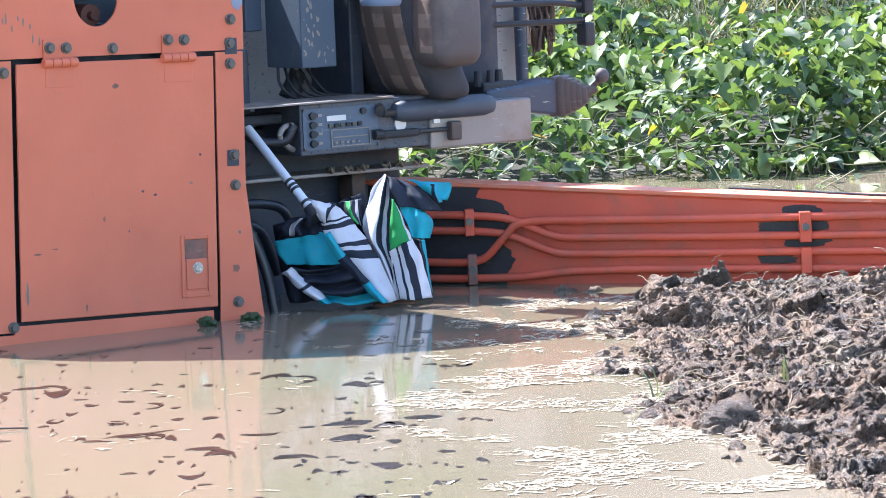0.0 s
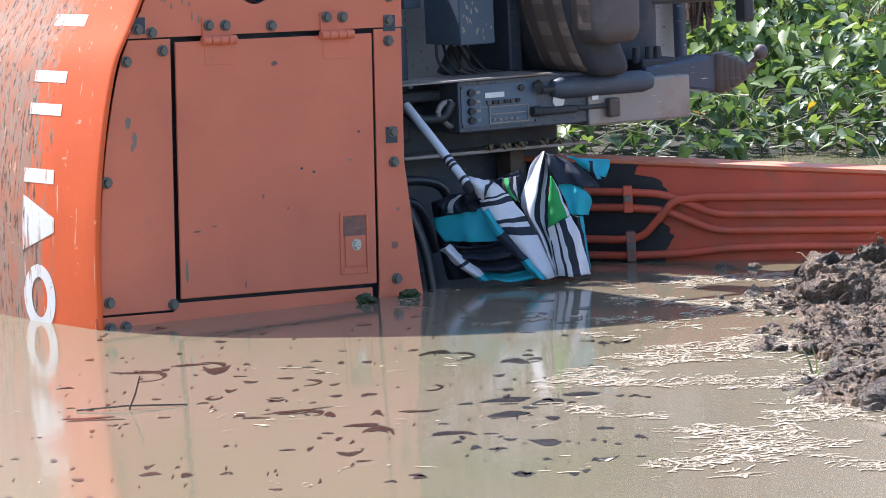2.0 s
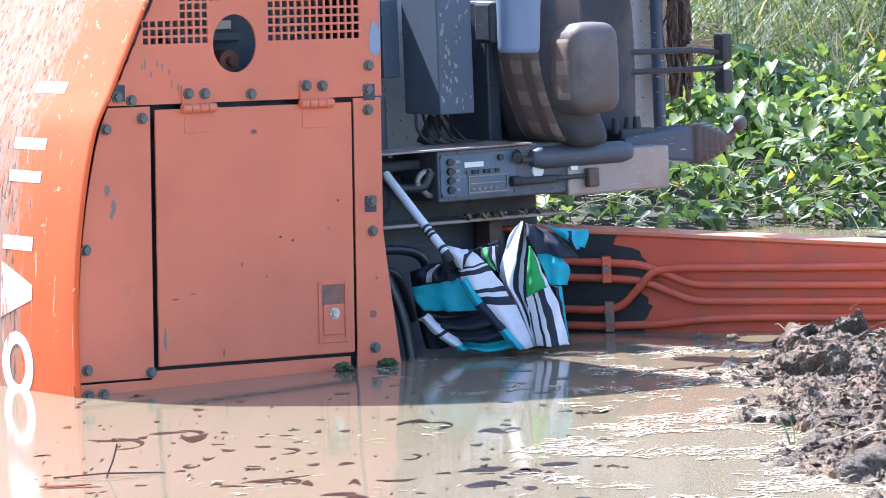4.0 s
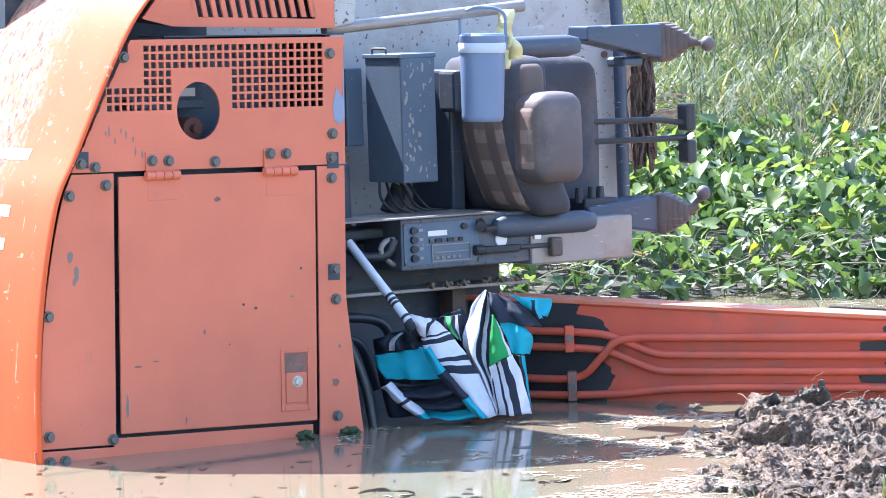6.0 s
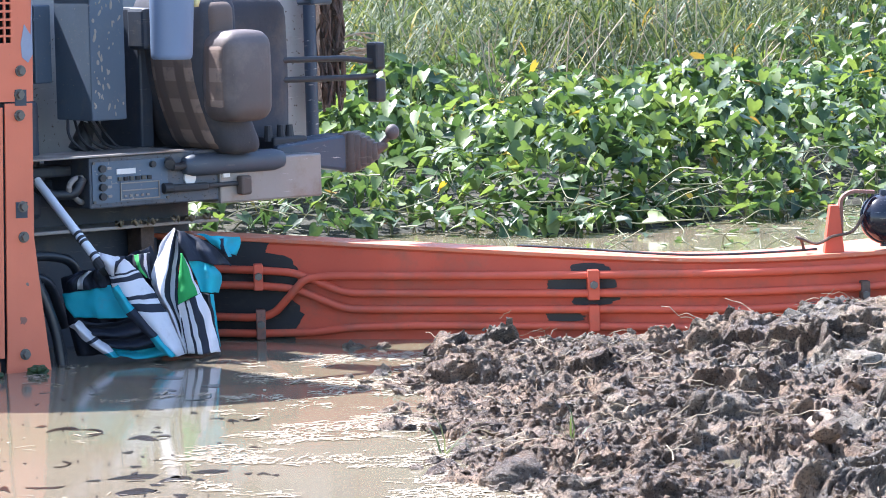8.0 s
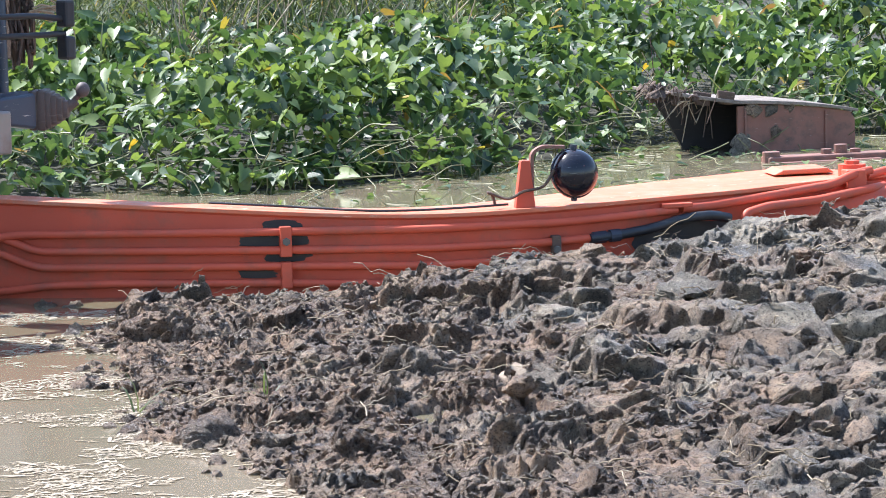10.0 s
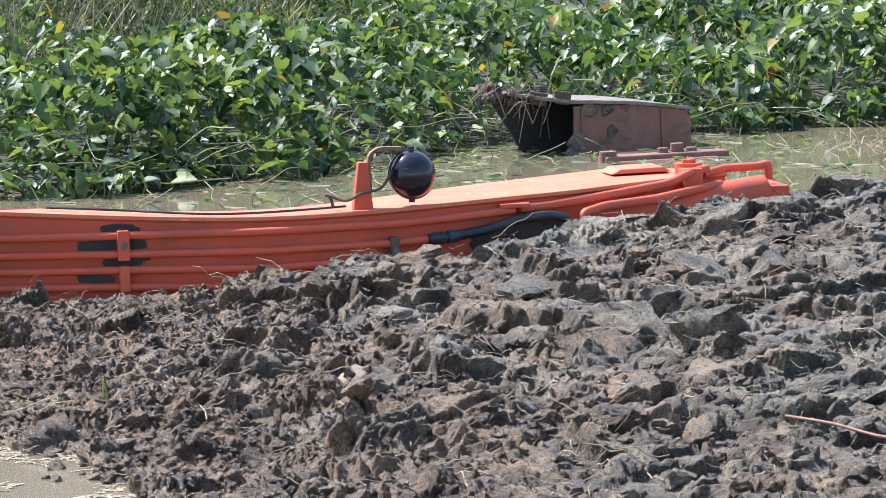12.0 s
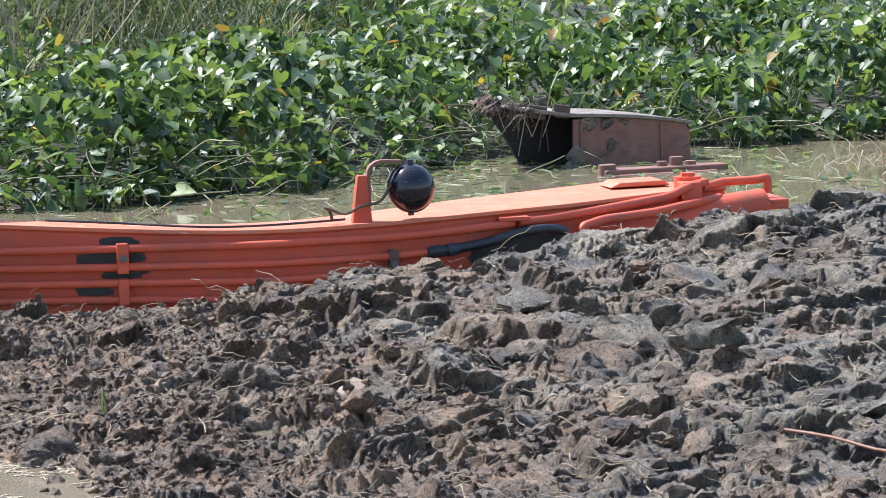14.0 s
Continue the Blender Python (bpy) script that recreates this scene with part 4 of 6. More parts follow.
def tapered(bm, x0, x1, y0, y1, za0, za1, zb0, zb1):
    a = [bm.verts.new(p) for p in ((x0, y0, za0), (x0, y1, za0), (x0, y1, za1), (x0, y0, za1))]
    b = [bm.verts.new(p) for p in ((x1, y0, zb0), (x1, y1, zb0), (x1, y1, zb1), (x1, y0, zb1))]
    bm.faces.new(a), bm.faces.new(b)
    for i in range(4):
        bm.faces.new((a[i], a[(i + 1) % 4], b[(i + 1) % 4], b[i]))
    bmesh.ops.recalc_face_normals(bm, faces=bm.faces)
    return bm


bm = tapered(B(), 1.31, 1.68, 0.42, 0.56, 1.372, 1.428, 1.285, 1.424)
box(bm, 1.50, 1.60, 0.46, 0.58, 1.262, 1.30, 0.01)
cons_l = part("lever_console", bm, lever_blue, excavator, "blue-grey lever console", bevel=0.012)
boot(1.675, 1.352, cons_l, 0.5, (0.1, -0.012), 0.98)
bm = tapered(B(), 1.30, 1.66, 0.44, 0.60, 0.655, 0.725, 0.60, 0.752)
cons_r = part("lever_console", bm, lever_blue, excavator, "blue-grey lever console with scraped paint", bevel=0.012)
boot(1.655, 0.678, cons_r, 0.5, (0.05, 0.075), 1.0)
bm = box(B(), 1.30, 1.46, 0.46, 0.60, 0.70, 0.755, 0.01)
for q in (1.30, 1.36, 1.40):
    rod(bm, (q, 0.5, 0.74), (q, 0.5, 0.80), 0.02, 0.014, 10)
part("valve", bm, rubber, cons_r, "small black valve parts")

bm = box(B(), 0.385, 1.0, 0.35, 0.68, 0.54, 0.735, 0.006)
console = part("side_console", bm, console_dark, excavator, "stained blue-grey side console")
bm = box(B(), 0.96, 1.435, 0.335, 0.62, 0.525, 0.692, 0.008)
part("console_cover", bm, alu, console, "plain aluminium console cover")
bm = box(B(), 0.395, 0.73, 0.345, 0.352, 0.56, 0.715)
part("control_panel", bm, steel_blue, console, "dark control panel")
for i, z in enumerate((0.69, 0.655, 0.62, 0.585)):
    part("dial", rod(B(), (0.435, 0.33, z), (0.435, 0.346, z), 0.014, None, 14), rubber, console, "small grey dial")
    part("marking_bar", box(B(), 0.46, 0.478, 0.341, 0.345, z - 0.005, z + 0.005), alu, console)
part("marking_bar", box(B(), 0.50, 0.585, 0.341, 0.345, 0.665, 0.685), white_paint, console)
for i in range(5):
    part("marking_bar", box(B(), 0.53 + 0.025 * i, 0.542 + 0.025 * i, 0.338, 0.3415, 0.578, 0.586), alu, console)
bm = B()
for r in ((0.515, 0.69, 0.628, 0.632), (0.515, 0.69, 0.566, 0.57), (0.515, 0.519, 0.57, 0.628), (0.686, 0.69, 0.57, 0.628), (0.525, 0.68, 0.60, 0.604)):
    box(bm, r[0], r[1], 0.339, 0.345, r[2], r[3])
part("gauge_frame", bm, alu, console, "pale gauge frame")
bm = B()
rod(bm, (0.70, 0.33, 0.60), (0.735, 0.33, 0.60), 0.02, None, 12)
box(bm, 0.735, 0.90, 0.315, 0.345, 0.583, 0.612, 0.008)
box(bm, 0.90, 1.06, 0.32, 0.34, 0.590, 0.608, 0.006)
part("lock_lever", bm, rubber, console, "black safety lever")
bm = box(B(), 1.035, 1.085, 0.30, 0.34, 0.555, 0.628, 0.008)
part("lever_grip", bm, boot_rubber, console, "brown lever grip")
bm = B()
rod(bm, (0.83, 0.342, 0.632), (0.83, 0.352, 0.632), 0.026, None, 16)
part("sticker", bm, white_paint, console, "round white plastic cap")
for i in range(6):
    part("switch", box(B(), 0.505 + 0.026 * i, 0.523 + 0.026 * i, 0.335, 0.345, 0.640, 0.655, 0.002), rubber if i % 2 else bolt_metal, console, "small rocker switch")
for x, z in ((0.40, 0.712), (0.725, 0.712), (0.40, 0.565), (0.725, 0.565)):
    part("panel_screw", rod(B(), (x, 0.338, z), (x, 0.346, z), 0.006, None, 8), bolt_metal, console)
for x, y, z, w in ((0.62, 0.40, 0.5, 0.05), (0.70, 0.42, 0.497, 0.06), (0.80, 0.41, 0.5, 0.045), (0.88, 0.43, 0.498, 0.05), (0.56, 0.43, 0.498, 0.04), (0.95, 0.42, 0.5, 0.04)):
    bm = B()
    grid = [[bm.verts.new((x + w * (i / 5 - 0.5), y + 0.02 * (j - 1) * math.sin(math.pi * i / 5), z - 0.03 + 0.012 * math.sin(2.5 * i + 40 * x) + 0.008 * abs(j - 1))) for j in range(3)] for i in range(6)]
    for i in range(5):
        for j in range(2):
            bm.faces.new((grid[i][j], grid[i][j + 1], grid[i + 1][j + 1], grid[i + 1][j]))
    part("dead_leaf", bm, straw_mat, frame_, "curled dry leaf caught on the deck edge", smooth=180, solid=0.001)
part("switch", rod(B(), (0.66, 0.33, 0.695), (0.66, 0.35, 0.695), 0.012, None, 12), rubber, console, "black switch")
part("switch", rod(B(), (0.72, 0.31, 0.69), (0.74, 0.35, 0.70), 0.02, None, 12), rubber, console, "black switch")
part("stub_lever", rod(B(), (0.73, 0.31, 0.68), (0.80, 0.33, 0.68), 0.014, None, 12), rubber, console, "short black lever")
bm = box(B(), 0.97, 1.0, 0.325, 0.335, 0.625, 0.66)
part("tag", bm, white_paint, console, "small pale tag")
bm = tube(B(), curve_through([Vector((0.37, 0.38, 0.66)), Vector((0.32, 0.36, 0.655)), Vector((0.30, 0.36, 0.62)), Vector((0.35, 0.38, 0.575)), Vector((0.38, 0.4, 0.565))], 6), 0.011, 8)
part("cable", bm, alu, console, "grey cable loop", smooth=60)
bm = box(B(), 0.10, 0.80, 0.33, 0.64, 0.735, 0.742)
part("console_lid", bm, alu, console, "bent sheet edge", bevel=0.002)

# Pedal levers.
for z0, z1, pz0, pz1 in ((1.048, 1.022, 0.99, 1.10), (0.97, 0.965, 0.86, 0.955)):
    bm = tube(B(), rounded([Vector((1.38, 0.62, z0)), Vector((1.75, 0.6, z0 - 0.006)), Vector((1.89, 0.6, z1))], 0.05), 0.0125, 10)
    pl = part("pedal_lever", bm, rubber, excavator, "black pedal rod", smooth=60)
    bm = box(B(), 1.875, 1.925, 0.57, 0.64, pz0, pz1, 0.012)
    part("pedal", bm, rubber, pl, "black pedal pad")

# Boom: a curved box girder lying on its side.
EDGE = curve_through([(-0.05, 16.40, 0.41), (0.30, 16.2, 0.40), (0.63, 16.06, 0.385), (1.24, 15.85, 0.35), (1.87, 15.70, 0.31), (2.29, 15.64, 0.293), (2.7, 15.64, 0.297), (3.19, 15.75, 0.31),
                      (3.53, 15.9, 0.312), (3.79, 16.05, 0.315), (4.08, 16.2, 0.32), (4.26, 16.3, 0.32)], 5)


def boom_y(x):
    return float(np.interp(x, [p.x for p in EDGE], [p.y for p in EDGE]))


def boom_z(x):
    return float(np.interp(x, [p.x for p in EDGE], [p.z for p in EDGE]))


def sweep(bm, section):
    """Draws a closed section (offset to the rear, height from the edge, as functions of the share run) along the boom."""
    rings = []
    for i, p in enumerate(EDGE):
        d = (EDGE[min(i + 1, len(EDGE) - 1)] - EDGE[max(i - 1, 0)]).normalized()
        n = Vector((-d.y, d.x, 0)).normalized()
        rings.append([bm.verts.new(p + n * o + Vector((0, 0, h))) for o, h in section(i / (len(EDGE) - 1))])
    m = len(rings[0])
    for a, b in zip(rings, rings[1:]):
        for j in range(m):
            bm.faces.new((a[j], a[(j + 1) % m], b[(j + 1) % m], b[j]))
    bm.faces.new(rings[0]), bm.faces.new(rings[-1][::-1])
    bmesh.ops.recalc_face_normals(bm, faces=bm.faces)
    return bm


def deep(s):
    t = min(1, max(0, (s - 0.25) / 0.5))
    return 0.14 + 0.40 * t * t * (3 - 2 * t)


def low(s):
    return -0.62 if s < 0.62 else -0.62 + 0.34 * min(1, (s - 0.62) / 0.15)


boom = part("boom", sweep(B(), lambda s: [(0.0, -0.016), (deep(s), -0.016), (deep(s), low(s)), (0.0, low(s))]), paint_boom, excavator, "curved red-orange boom lying on its side", True)
part("side_plate", sweep(B(), lambda s: [(-0.014, 0), (-0.014, -0.016), (deep(s) + 0.014, -0.016), (deep(s) + 0.014, 0)]), paint_top, boom, "upper side plate of the boom", True, bevel=0.003)
part("weld_seam", sweep(B(), lambda s: [(-0.006, -0.016), (0.001, -0.026), (0.004, -0.016)]), paint_boom, boom, "", True, smooth=60)


def face(x, z, off=0.03):
    return Vector((x, boom_y(x) - off, z))


def boom_tube(pts, r=0.0155, off=0.032, mat=None, name="hydraulic_pipe", label="orange steel hydraulic pipe", bend=0.05):
    p = rounded([face(x, z, off if len(q) == 0 else q[0]) for x, z, *q in pts], bend, 6)
    fine = [p[0]]
    for a, b in zip(p, p[1:]):
        k = max(1, int((b - a).length / 0.12))
        for i in range(1, k + 1):
            c = a.lerp(b, i / k)
            fine.append(c)
    part(name, tube(B(), fine, r, 12), mat or paint_boom, boom, label, True, smooth=60)


boom_tube([(0.15, 0.275), (0.52, 0.268), (0.66, 0.258), (0.845, 0.180), (1.4, 0.176), (1.76, 0.172), (2.3, 0.165), (2.78, 0.168), (2.95, 0.175)])
boom_tube([(0.15, 0.212), (0.52, 0.208), (0.655, 0.198), (0.845, 0.118), (1.4, 0.115), (1.76, 0.112), (2.3, 0.10), (2.78, 0.108), (3.0, 0.11)])
boom_tube([(0.15, 0.09), (0.50, 0.085), (0.575, 0.098), (0.645, 0.18, 0.05), (0.69, 0.235, 0.05), (0.78, 0.245), (1.4, 0.243), (1.76, 0.242), (2.3, 0.238), (2.78, 0.24), (3.05, 0.248), (3.28, 0.258)])
boom_tube([(0.15, 0.025), (0.52, 0.024), (0.72, 0.030), (0.88, 0.050), (1.1, 0.056), (1.76, 0.048), (2.3, 0.03), (2.8, 0.04)])
# hoses and pipes towards the boom's end
boom_tube([(2.92, 0.172), (3.02, 0.178), (3.18, 0.195), (3.3, 0.228, 0.07), (3.42, 0.232, 0.08), (3.5, 0.212, 0.06)], 0.019, 0.04, hose_black, "hose", "black rubber hydraulic hose", 0.09)
boom_tube([(3.30, 0.262), (3.42, 0.262), (3.7, 0.278), (3.98, 0.30, 0.05), (4.08, 0.335, 0.05), (4.16, 0.342, 0.04)], 0.018)
boom_tube([(3.57, 0.165, 0.09), (3.565, 0.225, 0.09), (3.66, 0.243, 0.09), (3.9, 0.25, 0.1), (4.14, 0.275, 0.1), (4.22, 0.28, 0.08), (4.22, 0.24, 0.08)], 0.018, bend=0.03)
boom_tube([(4.14, 0.322, 0.04), (4.25, 0.333, 0.0), (4.40, 0.335, 0.0), (4.44, 0.345, 0.0), (4.44, 0.28, 0.0)], 0.017, bend=0.02)
bm = B()
rod(bm, face(2.93, 0.1735, 0.036), face(2.985, 0.176, 0.037), 0.023, None, 6)
rod(bm, face(3.0, 0.177, 0.038), face(3.04, 0.179, 0.039), 0.024, None, 14)
part("hose_coupling", bm, dark_metal, boom, "dark hose coupling", True)


def clamp(x, z0, z1, w, mat, label, bolt_z=None):
    bm = B()
    a = face(x, 0, 0)
    box(bm, a.x - w, a.x + w, a.y - 0.058, a.y - 0.002, z0, z1, 0.004)
    c = part("pipe_clamp", bm, mat, boom, label, True)
    if bolt_z:
        bm = rod(B(), (a.x, a.y - 0.058, bolt_z), (a.x, a.y - 0.072, bolt_z), 0.016, 0.015, 6)
        part("clamp_bolt", bm, bolt_metal, c, "grey clamp bolt", True)


clamp(0.52, 0.19, 0.292, 0.018, paint_boom, "grimy orange pipe clamp", 0.245)
clamp(0.525, 0.002, 0.118, 0.018, rusty, "rust-brown greasy pipe clamp", 0.06)
clamp(1.765, 0.148, 0.262, 0.022, paint_boom, "orange pipe clamp with a bolt", 0.206)
clamp(1.765, 0.03, 0.128, 0.02, paint_boom, "orange pipe clamp")
clamp(2.785, 0.083, 0.192, 0.017, rust_wood, "grimy brown pipe clamp", 0.14)
random.seed(11)


def black_patch(x0, x1, z0, z1, ragged=0.02, off=0.004, left=True):
    """A black patch with a torn outline that follows the boom's face: grease, and one cavity's shade."""
    bm = B()
    rows_n, cols_n = 36, max(6, int((x1 - x0) / 0.03))
    ph = random.uniform(0, 50)
    grid = []
    for r in range(rows_n + 1):
        z = z0 + (z1 - z0) * r / rows_n
        wave = noise.fractal((z * 14 + ph, ph, 0), 0.6, 2.0, 4)
        wave2 = noise.fractal((z * 14 + ph, ph, 9), 0.6, 2.0, 4)
        a, b = x0 + (ragged * wave2 if left else 0), x1 + ragged * 2 * wave + random.uniform(-0.2, 0.2) * ragged
        pinch = 0.35 * (b - a) * max(0, abs(2 * r / rows_n - 1) - 0.8) / 0.2
        a, b = a + (pinch if left else 0), b - pinch
        grid.append([bm.verts.new(face(a + (b - a) * c / cols_n, z, off)) for c in range(cols_n + 1)])
    for r in range(rows_n):
        for c in range(cols_n):
            bm.faces.new((grid[r][c], grid[r][c + 1], grid[r + 1][c + 1], grid[r + 1][c]))
    bmesh.ops.recalc_face_normals(bm, faces=bm.faces)
    part("grease_cavity_patch", bm, black_paint, boom, "black patch on the boom, grease save one painted cavity", True)


black_patch(0.0, 0.665, -0.05, 0.355, 0.014, left=False)
black_patch(0.0, 0.56, 0.29, 0.382, 0.012, 0.0055, left=False)
# This one is no grease: it paints the dark of a cavity behind the hose.
black_patch(3.10, 3.52, 0.10, 0.205)
black_patch(1.70, 1.80, 0.235, 0.285)
black_patch(1.60, 1.85, 0.185, 0.225)
black_patch(1.70, 1.86, 0.125, 0.16)
black_patch(1.60, 1.76, 0.065, 0.10)
# bracket and pin bosses near the end
bm = B()
a = face(4.10, 0.33, -0.05)
rod(bm, a + Vector((0, 0, -0.1)), a + Vector((0, 0, 0.035)), 0.055, None, 20)
rod(bm, a + Vector((0, 0, 0.035)), a + Vector((0, 0, 0.05)), 0.03, None, 6)
box(bm, a.x - 0.05, a.x + 0.03, a.y - 0.12, a.y - 0.02, a.z - 0.06, a.z + 0.02, 0.006)
part("pin_boss", bm, paint_boom, boom, "orange pin boss with bolts", True)
bm = prism(B(), [(3.80, 0.325), (4.05, 0.327), (4.02, 0.348), (3.84, 0.345)], 16.34, 16.55, 0.01)
part("end_plate", bm, paint_top, boom, "raised orange plate", True, bevel=0.006)
bm = rod(B(), (3.45, 15.98, 0.15), (4.4, 16.25, 0.235), 0.075, 0.07, 24)
part("cylinder", bm, paint_boom, boom, "orange hydraulic cylinder", True, smooth=60)
bm = box(B(), 4.15, 4.5, 16.2, 16.5, 0.22, 0.262, 0.008)
part("arm_plate", bm, paint_boom, boom, "flat orange plate at the boom end", True)
bm = box(B(), 3.22, 3.34, boom_y(3.28) - 0.06, boom_y(3.28) - 0.004, 0.268, 0.285, 0.004)
part("pipe_bracket", bm, paint_boom, boom, "small orange pipe bracket", True)
# thin cable along the upper side plate
bm = tube(B(), curve_through([Vector((x, boom_y(x) + 0.06 + 0.03 * math.sin(x * 5), boom_z(x) + 0.008 + 0.006 * abs(math.sin(x * 3)))) for x in (1.5, 1.75, 1.9, 2.1, 2.3, 2.5, 2.62)], 5), 0.005, 6)
part("lamp_cable", bm, hose_black, boom, "thin black lamp cable", True, smooth=60)

# Work lamp on its bracket.
lx, ly = 2.69, boom_y(2.69) + 0.06
bm = B()
prism(bm, [(lx - 0.048, 0.29), (lx + 0.03, 0.29), (lx + 0.012, 0.475), (lx - 0.022, 0.475)], ly - 0.03, ly + 0.02)
bracket = part("lamp_bracket", bm, paint_boom, excavator, "orange lamp bracket", True, bevel=0.003)
bm = B()
pts = rounded([Vector((lx + 0.022, ly, 0.36)), Vector((lx + 0.022, ly, 0.50)), Vector((lx + 0.06, ly, 0.525)), Vector((lx + 0.15, ly, 0.52))], 0.04, 6)
for a, b in zip(pts, pts[1:]):
    n = Vector((-(b - a).z, 0, (b - a).x)).normalized() * 0.006
    vs = [bm.verts.new(p + Vector((0, o, 0)) + n * s) for o in (-0.02, 0.02) for p, s in ((a, 1), (b, 1), (b, -1), (a, -1))]
    for i in range(4):
        bm.faces.new((vs[i], vs[(i + 1) % 4], vs[4 + (i + 1) % 4], vs[4 + i]))
    bm.faces.new(vs[:4]), bm.faces.new(vs[4:])
bmesh.ops.remove_doubles(bm, verts=bm.verts, dist=0.004)
bmesh.ops.recalc_face_normals(bm, faces=bm.faces)
part("lamp_arm", bm, rusty, bracket, "rusty bent lamp arm", True)
lc = Vector((2.875, ly - 0.0, 0.418))
bm = B()
bmesh.ops.create_uvsphere(bm, u_segments=36, v_segments=24, radius=0.092, matrix=Matrix.Translation(lc))
for v in bm.verts:
    d = v.co - lc
    if d.y > 0:
        v.co.y = lc.y + d.y * 0.35
lamp = part("work_lamp", bm, lamp_black, excavator, "round black work lamp reflecting its surroundings", True, smooth=180)
bm = B()
bmesh.ops.create_cone(bm, cap_ends=True, segments=36, radius1=0.0965, radius2=0.0965, depth=0.016, matrix=Matrix.Translation(lc) @ Matrix.Rotation(radians(78), 4, "X") @ Matrix.Rotation(radians(14), 4, "Y"))
part("rim", bm, lamp_black, lamp, "", True, bevel=0.004)
bm = rod(B(), lc + Vector((-0.002, 0, -0.105)), lc + Vector((-0.002, 0, -0.085)), 0.012, None, 8)
part("lamp_screw", bm, dark_metal, lamp, "", True)
part("lamp_stud", rod(B(), lc + Vector((0, 0, 0.09)), lc + Vector((0, 0, 0.108)), 0.014, None, 8), dark_metal, lamp, "", True)
bm = tube(B(), curve_through([lc + Vector((-0.085, -0.05, 0.02)), lc + Vector((-0.13, -0.06, -0.04)), Vector((lx - 0.02, ly - 0.05, 0.36)), Vector((lx - 0.08, ly - 0.05, 0.335)), Vector((lx - 0.15, ly - 0.03, 0.36)), Vector((lx - 0.13, ly, 0.345)), Vector((lx - 0.12, ly, 0.305))], 6), 0.006, 6)
part("lamp_wire", bm, rust_wood, lamp, "loose lamp wire", True, smooth=60)

# ---------------------------------------------------------------- bucket lying in the water
bucket = empty("excavator_bucket", pose(4.86, 21.75, 0, 0, 0, 8), "half-sunk rusty excavator bucket with a dark open mouth", "bucket")
bm = B()
prism(bm, [(0.0, -0.25), (0.01, 0.243), (0.12, 0.248), (0.24, 0.243), (0.36, 0.233), (0.48, 0.219), (0.58, 0.204), (0.65, 0.19), (0.675, 0.15), (0.68, -0.25)], 0.0, 0.02)
side = part("side_plate", bm, rusty, bucket, "rusty red-brown bucket side", bevel=0.004)
for x in (0.045, 0.50):
    part("rib", box(B(), x, x + 0.012, -0.012, 0.001, -0.2, 0.20 if x > 0.3 else 0.23, 0.003), rusty, side)
bm = B()
prism(bm, [(-0.36, 0.318), (-0.2, 0.288), (0.0, 0.256), (0.12, 0.252), (0.36, 0.236), (0.58, 0.207), (0.69, 0.188), (0.69, 0.203), (0.58, 0.224), (0.36, 0.254), (0.12, 0.272), (0.0, 0.277), (-0.2, 0.308), (-0.36, 0.338)], -0.02, 0.62)
part("top_plate", bm, bucket_top, bucket, "scraped bucket top plate", bevel=0.004)
# The mouth's deep shade is put into this wall's black colour.
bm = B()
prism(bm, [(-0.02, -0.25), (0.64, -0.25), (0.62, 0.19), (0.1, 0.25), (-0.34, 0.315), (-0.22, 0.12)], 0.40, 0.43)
part("inner_wall", bm, black_paint, bucket, "bucket inside painted black for its shade")
for x, y in ((-0.30, 0.02), (-0.18, 0.0), (-0.05, -0.01)):
    bm = prism(B(), [(x - 0.05, 0.335), (x + 0.05, 0.318), (x + 0.035, 0.25), (x - 0.045, 0.262)], y, y + 0.03)
    part("tooth", bm, rust_wood, bucket, "mud-caked bucket tooth", bevel=0.008)
random.seed(8)
for i in range(16):
    x = random.uniform(-0.46, -0.22)
    z = 0.355 - 0.2 * (x + 0.42) + random.uniform(-0.06, 0.012)
    r = random.uniform(0.016, 0.036)
    bm = B()
    res = bmesh.ops.create_icosphere(bm, subdivisions=3, radius=r, matrix=pose(x, random.uniform(-0.04, 0.2), z) @ Matrix.Diagonal((1.6, 1, 0.7, 1)))
    for v in res["verts"]:
        v.co += Vector((1, 1, 1)) * 0.03 * noise.noise(v.co * 40)
    part("mud_lump", bm, rust_wood, bucket)
for i in range(38):
    x = random.uniform(-0.50, -0.22)
    a = Vector((x, random.uniform(-0.06, 0.05), 0.36 - 0.2 * (x + 0.42) + random.uniform(-0.07, 0.03)))
    d = Vector((random.gauss(-0.5, 0.7), -0.1, random.gauss(-0.5, 0.6))).normalized()
    L_ = random.uniform(0.03, 0.13)
    part("dry_root", tube(B(), curve_through([a, a + d * L_ * 0.5 + Vector((0, 0, 0.012)), a + d * L_ + Vector((random.gauss(0, 0.02), 0, -0.03))], 3), random.uniform(0.0012, 0.0026), 4), rust_wood if i % 2 else straw_mat, bucket)
for x, z, r in ((0.22, 0.10, 0.035), (0.1, 0.225, 0.05), (0.2, 0.22, 0.04), (0.03, 0.05, 0.06), (0.0, -0.01, 0.05), (0.3, 0.225, 0.03)):
    bm = B()
    res = bmesh.ops.create_icosphere(bm, subdivisions=3, radius=r, matrix=pose(x, 0.0, z) @ Matrix.Diagonal((1, 0.4, 0.8, 1)))
    for v in res["verts"]:
        v.co += Vector((1, 0, 1)) * 0.02 * noise.noise(v.co * 30)
    part("mud_lump", bm, mud_mat, bucket)
bm = B()
box(bm, -0.12, 0.56, -0.80, -0.66, -0.05, 0.03, 0.01)
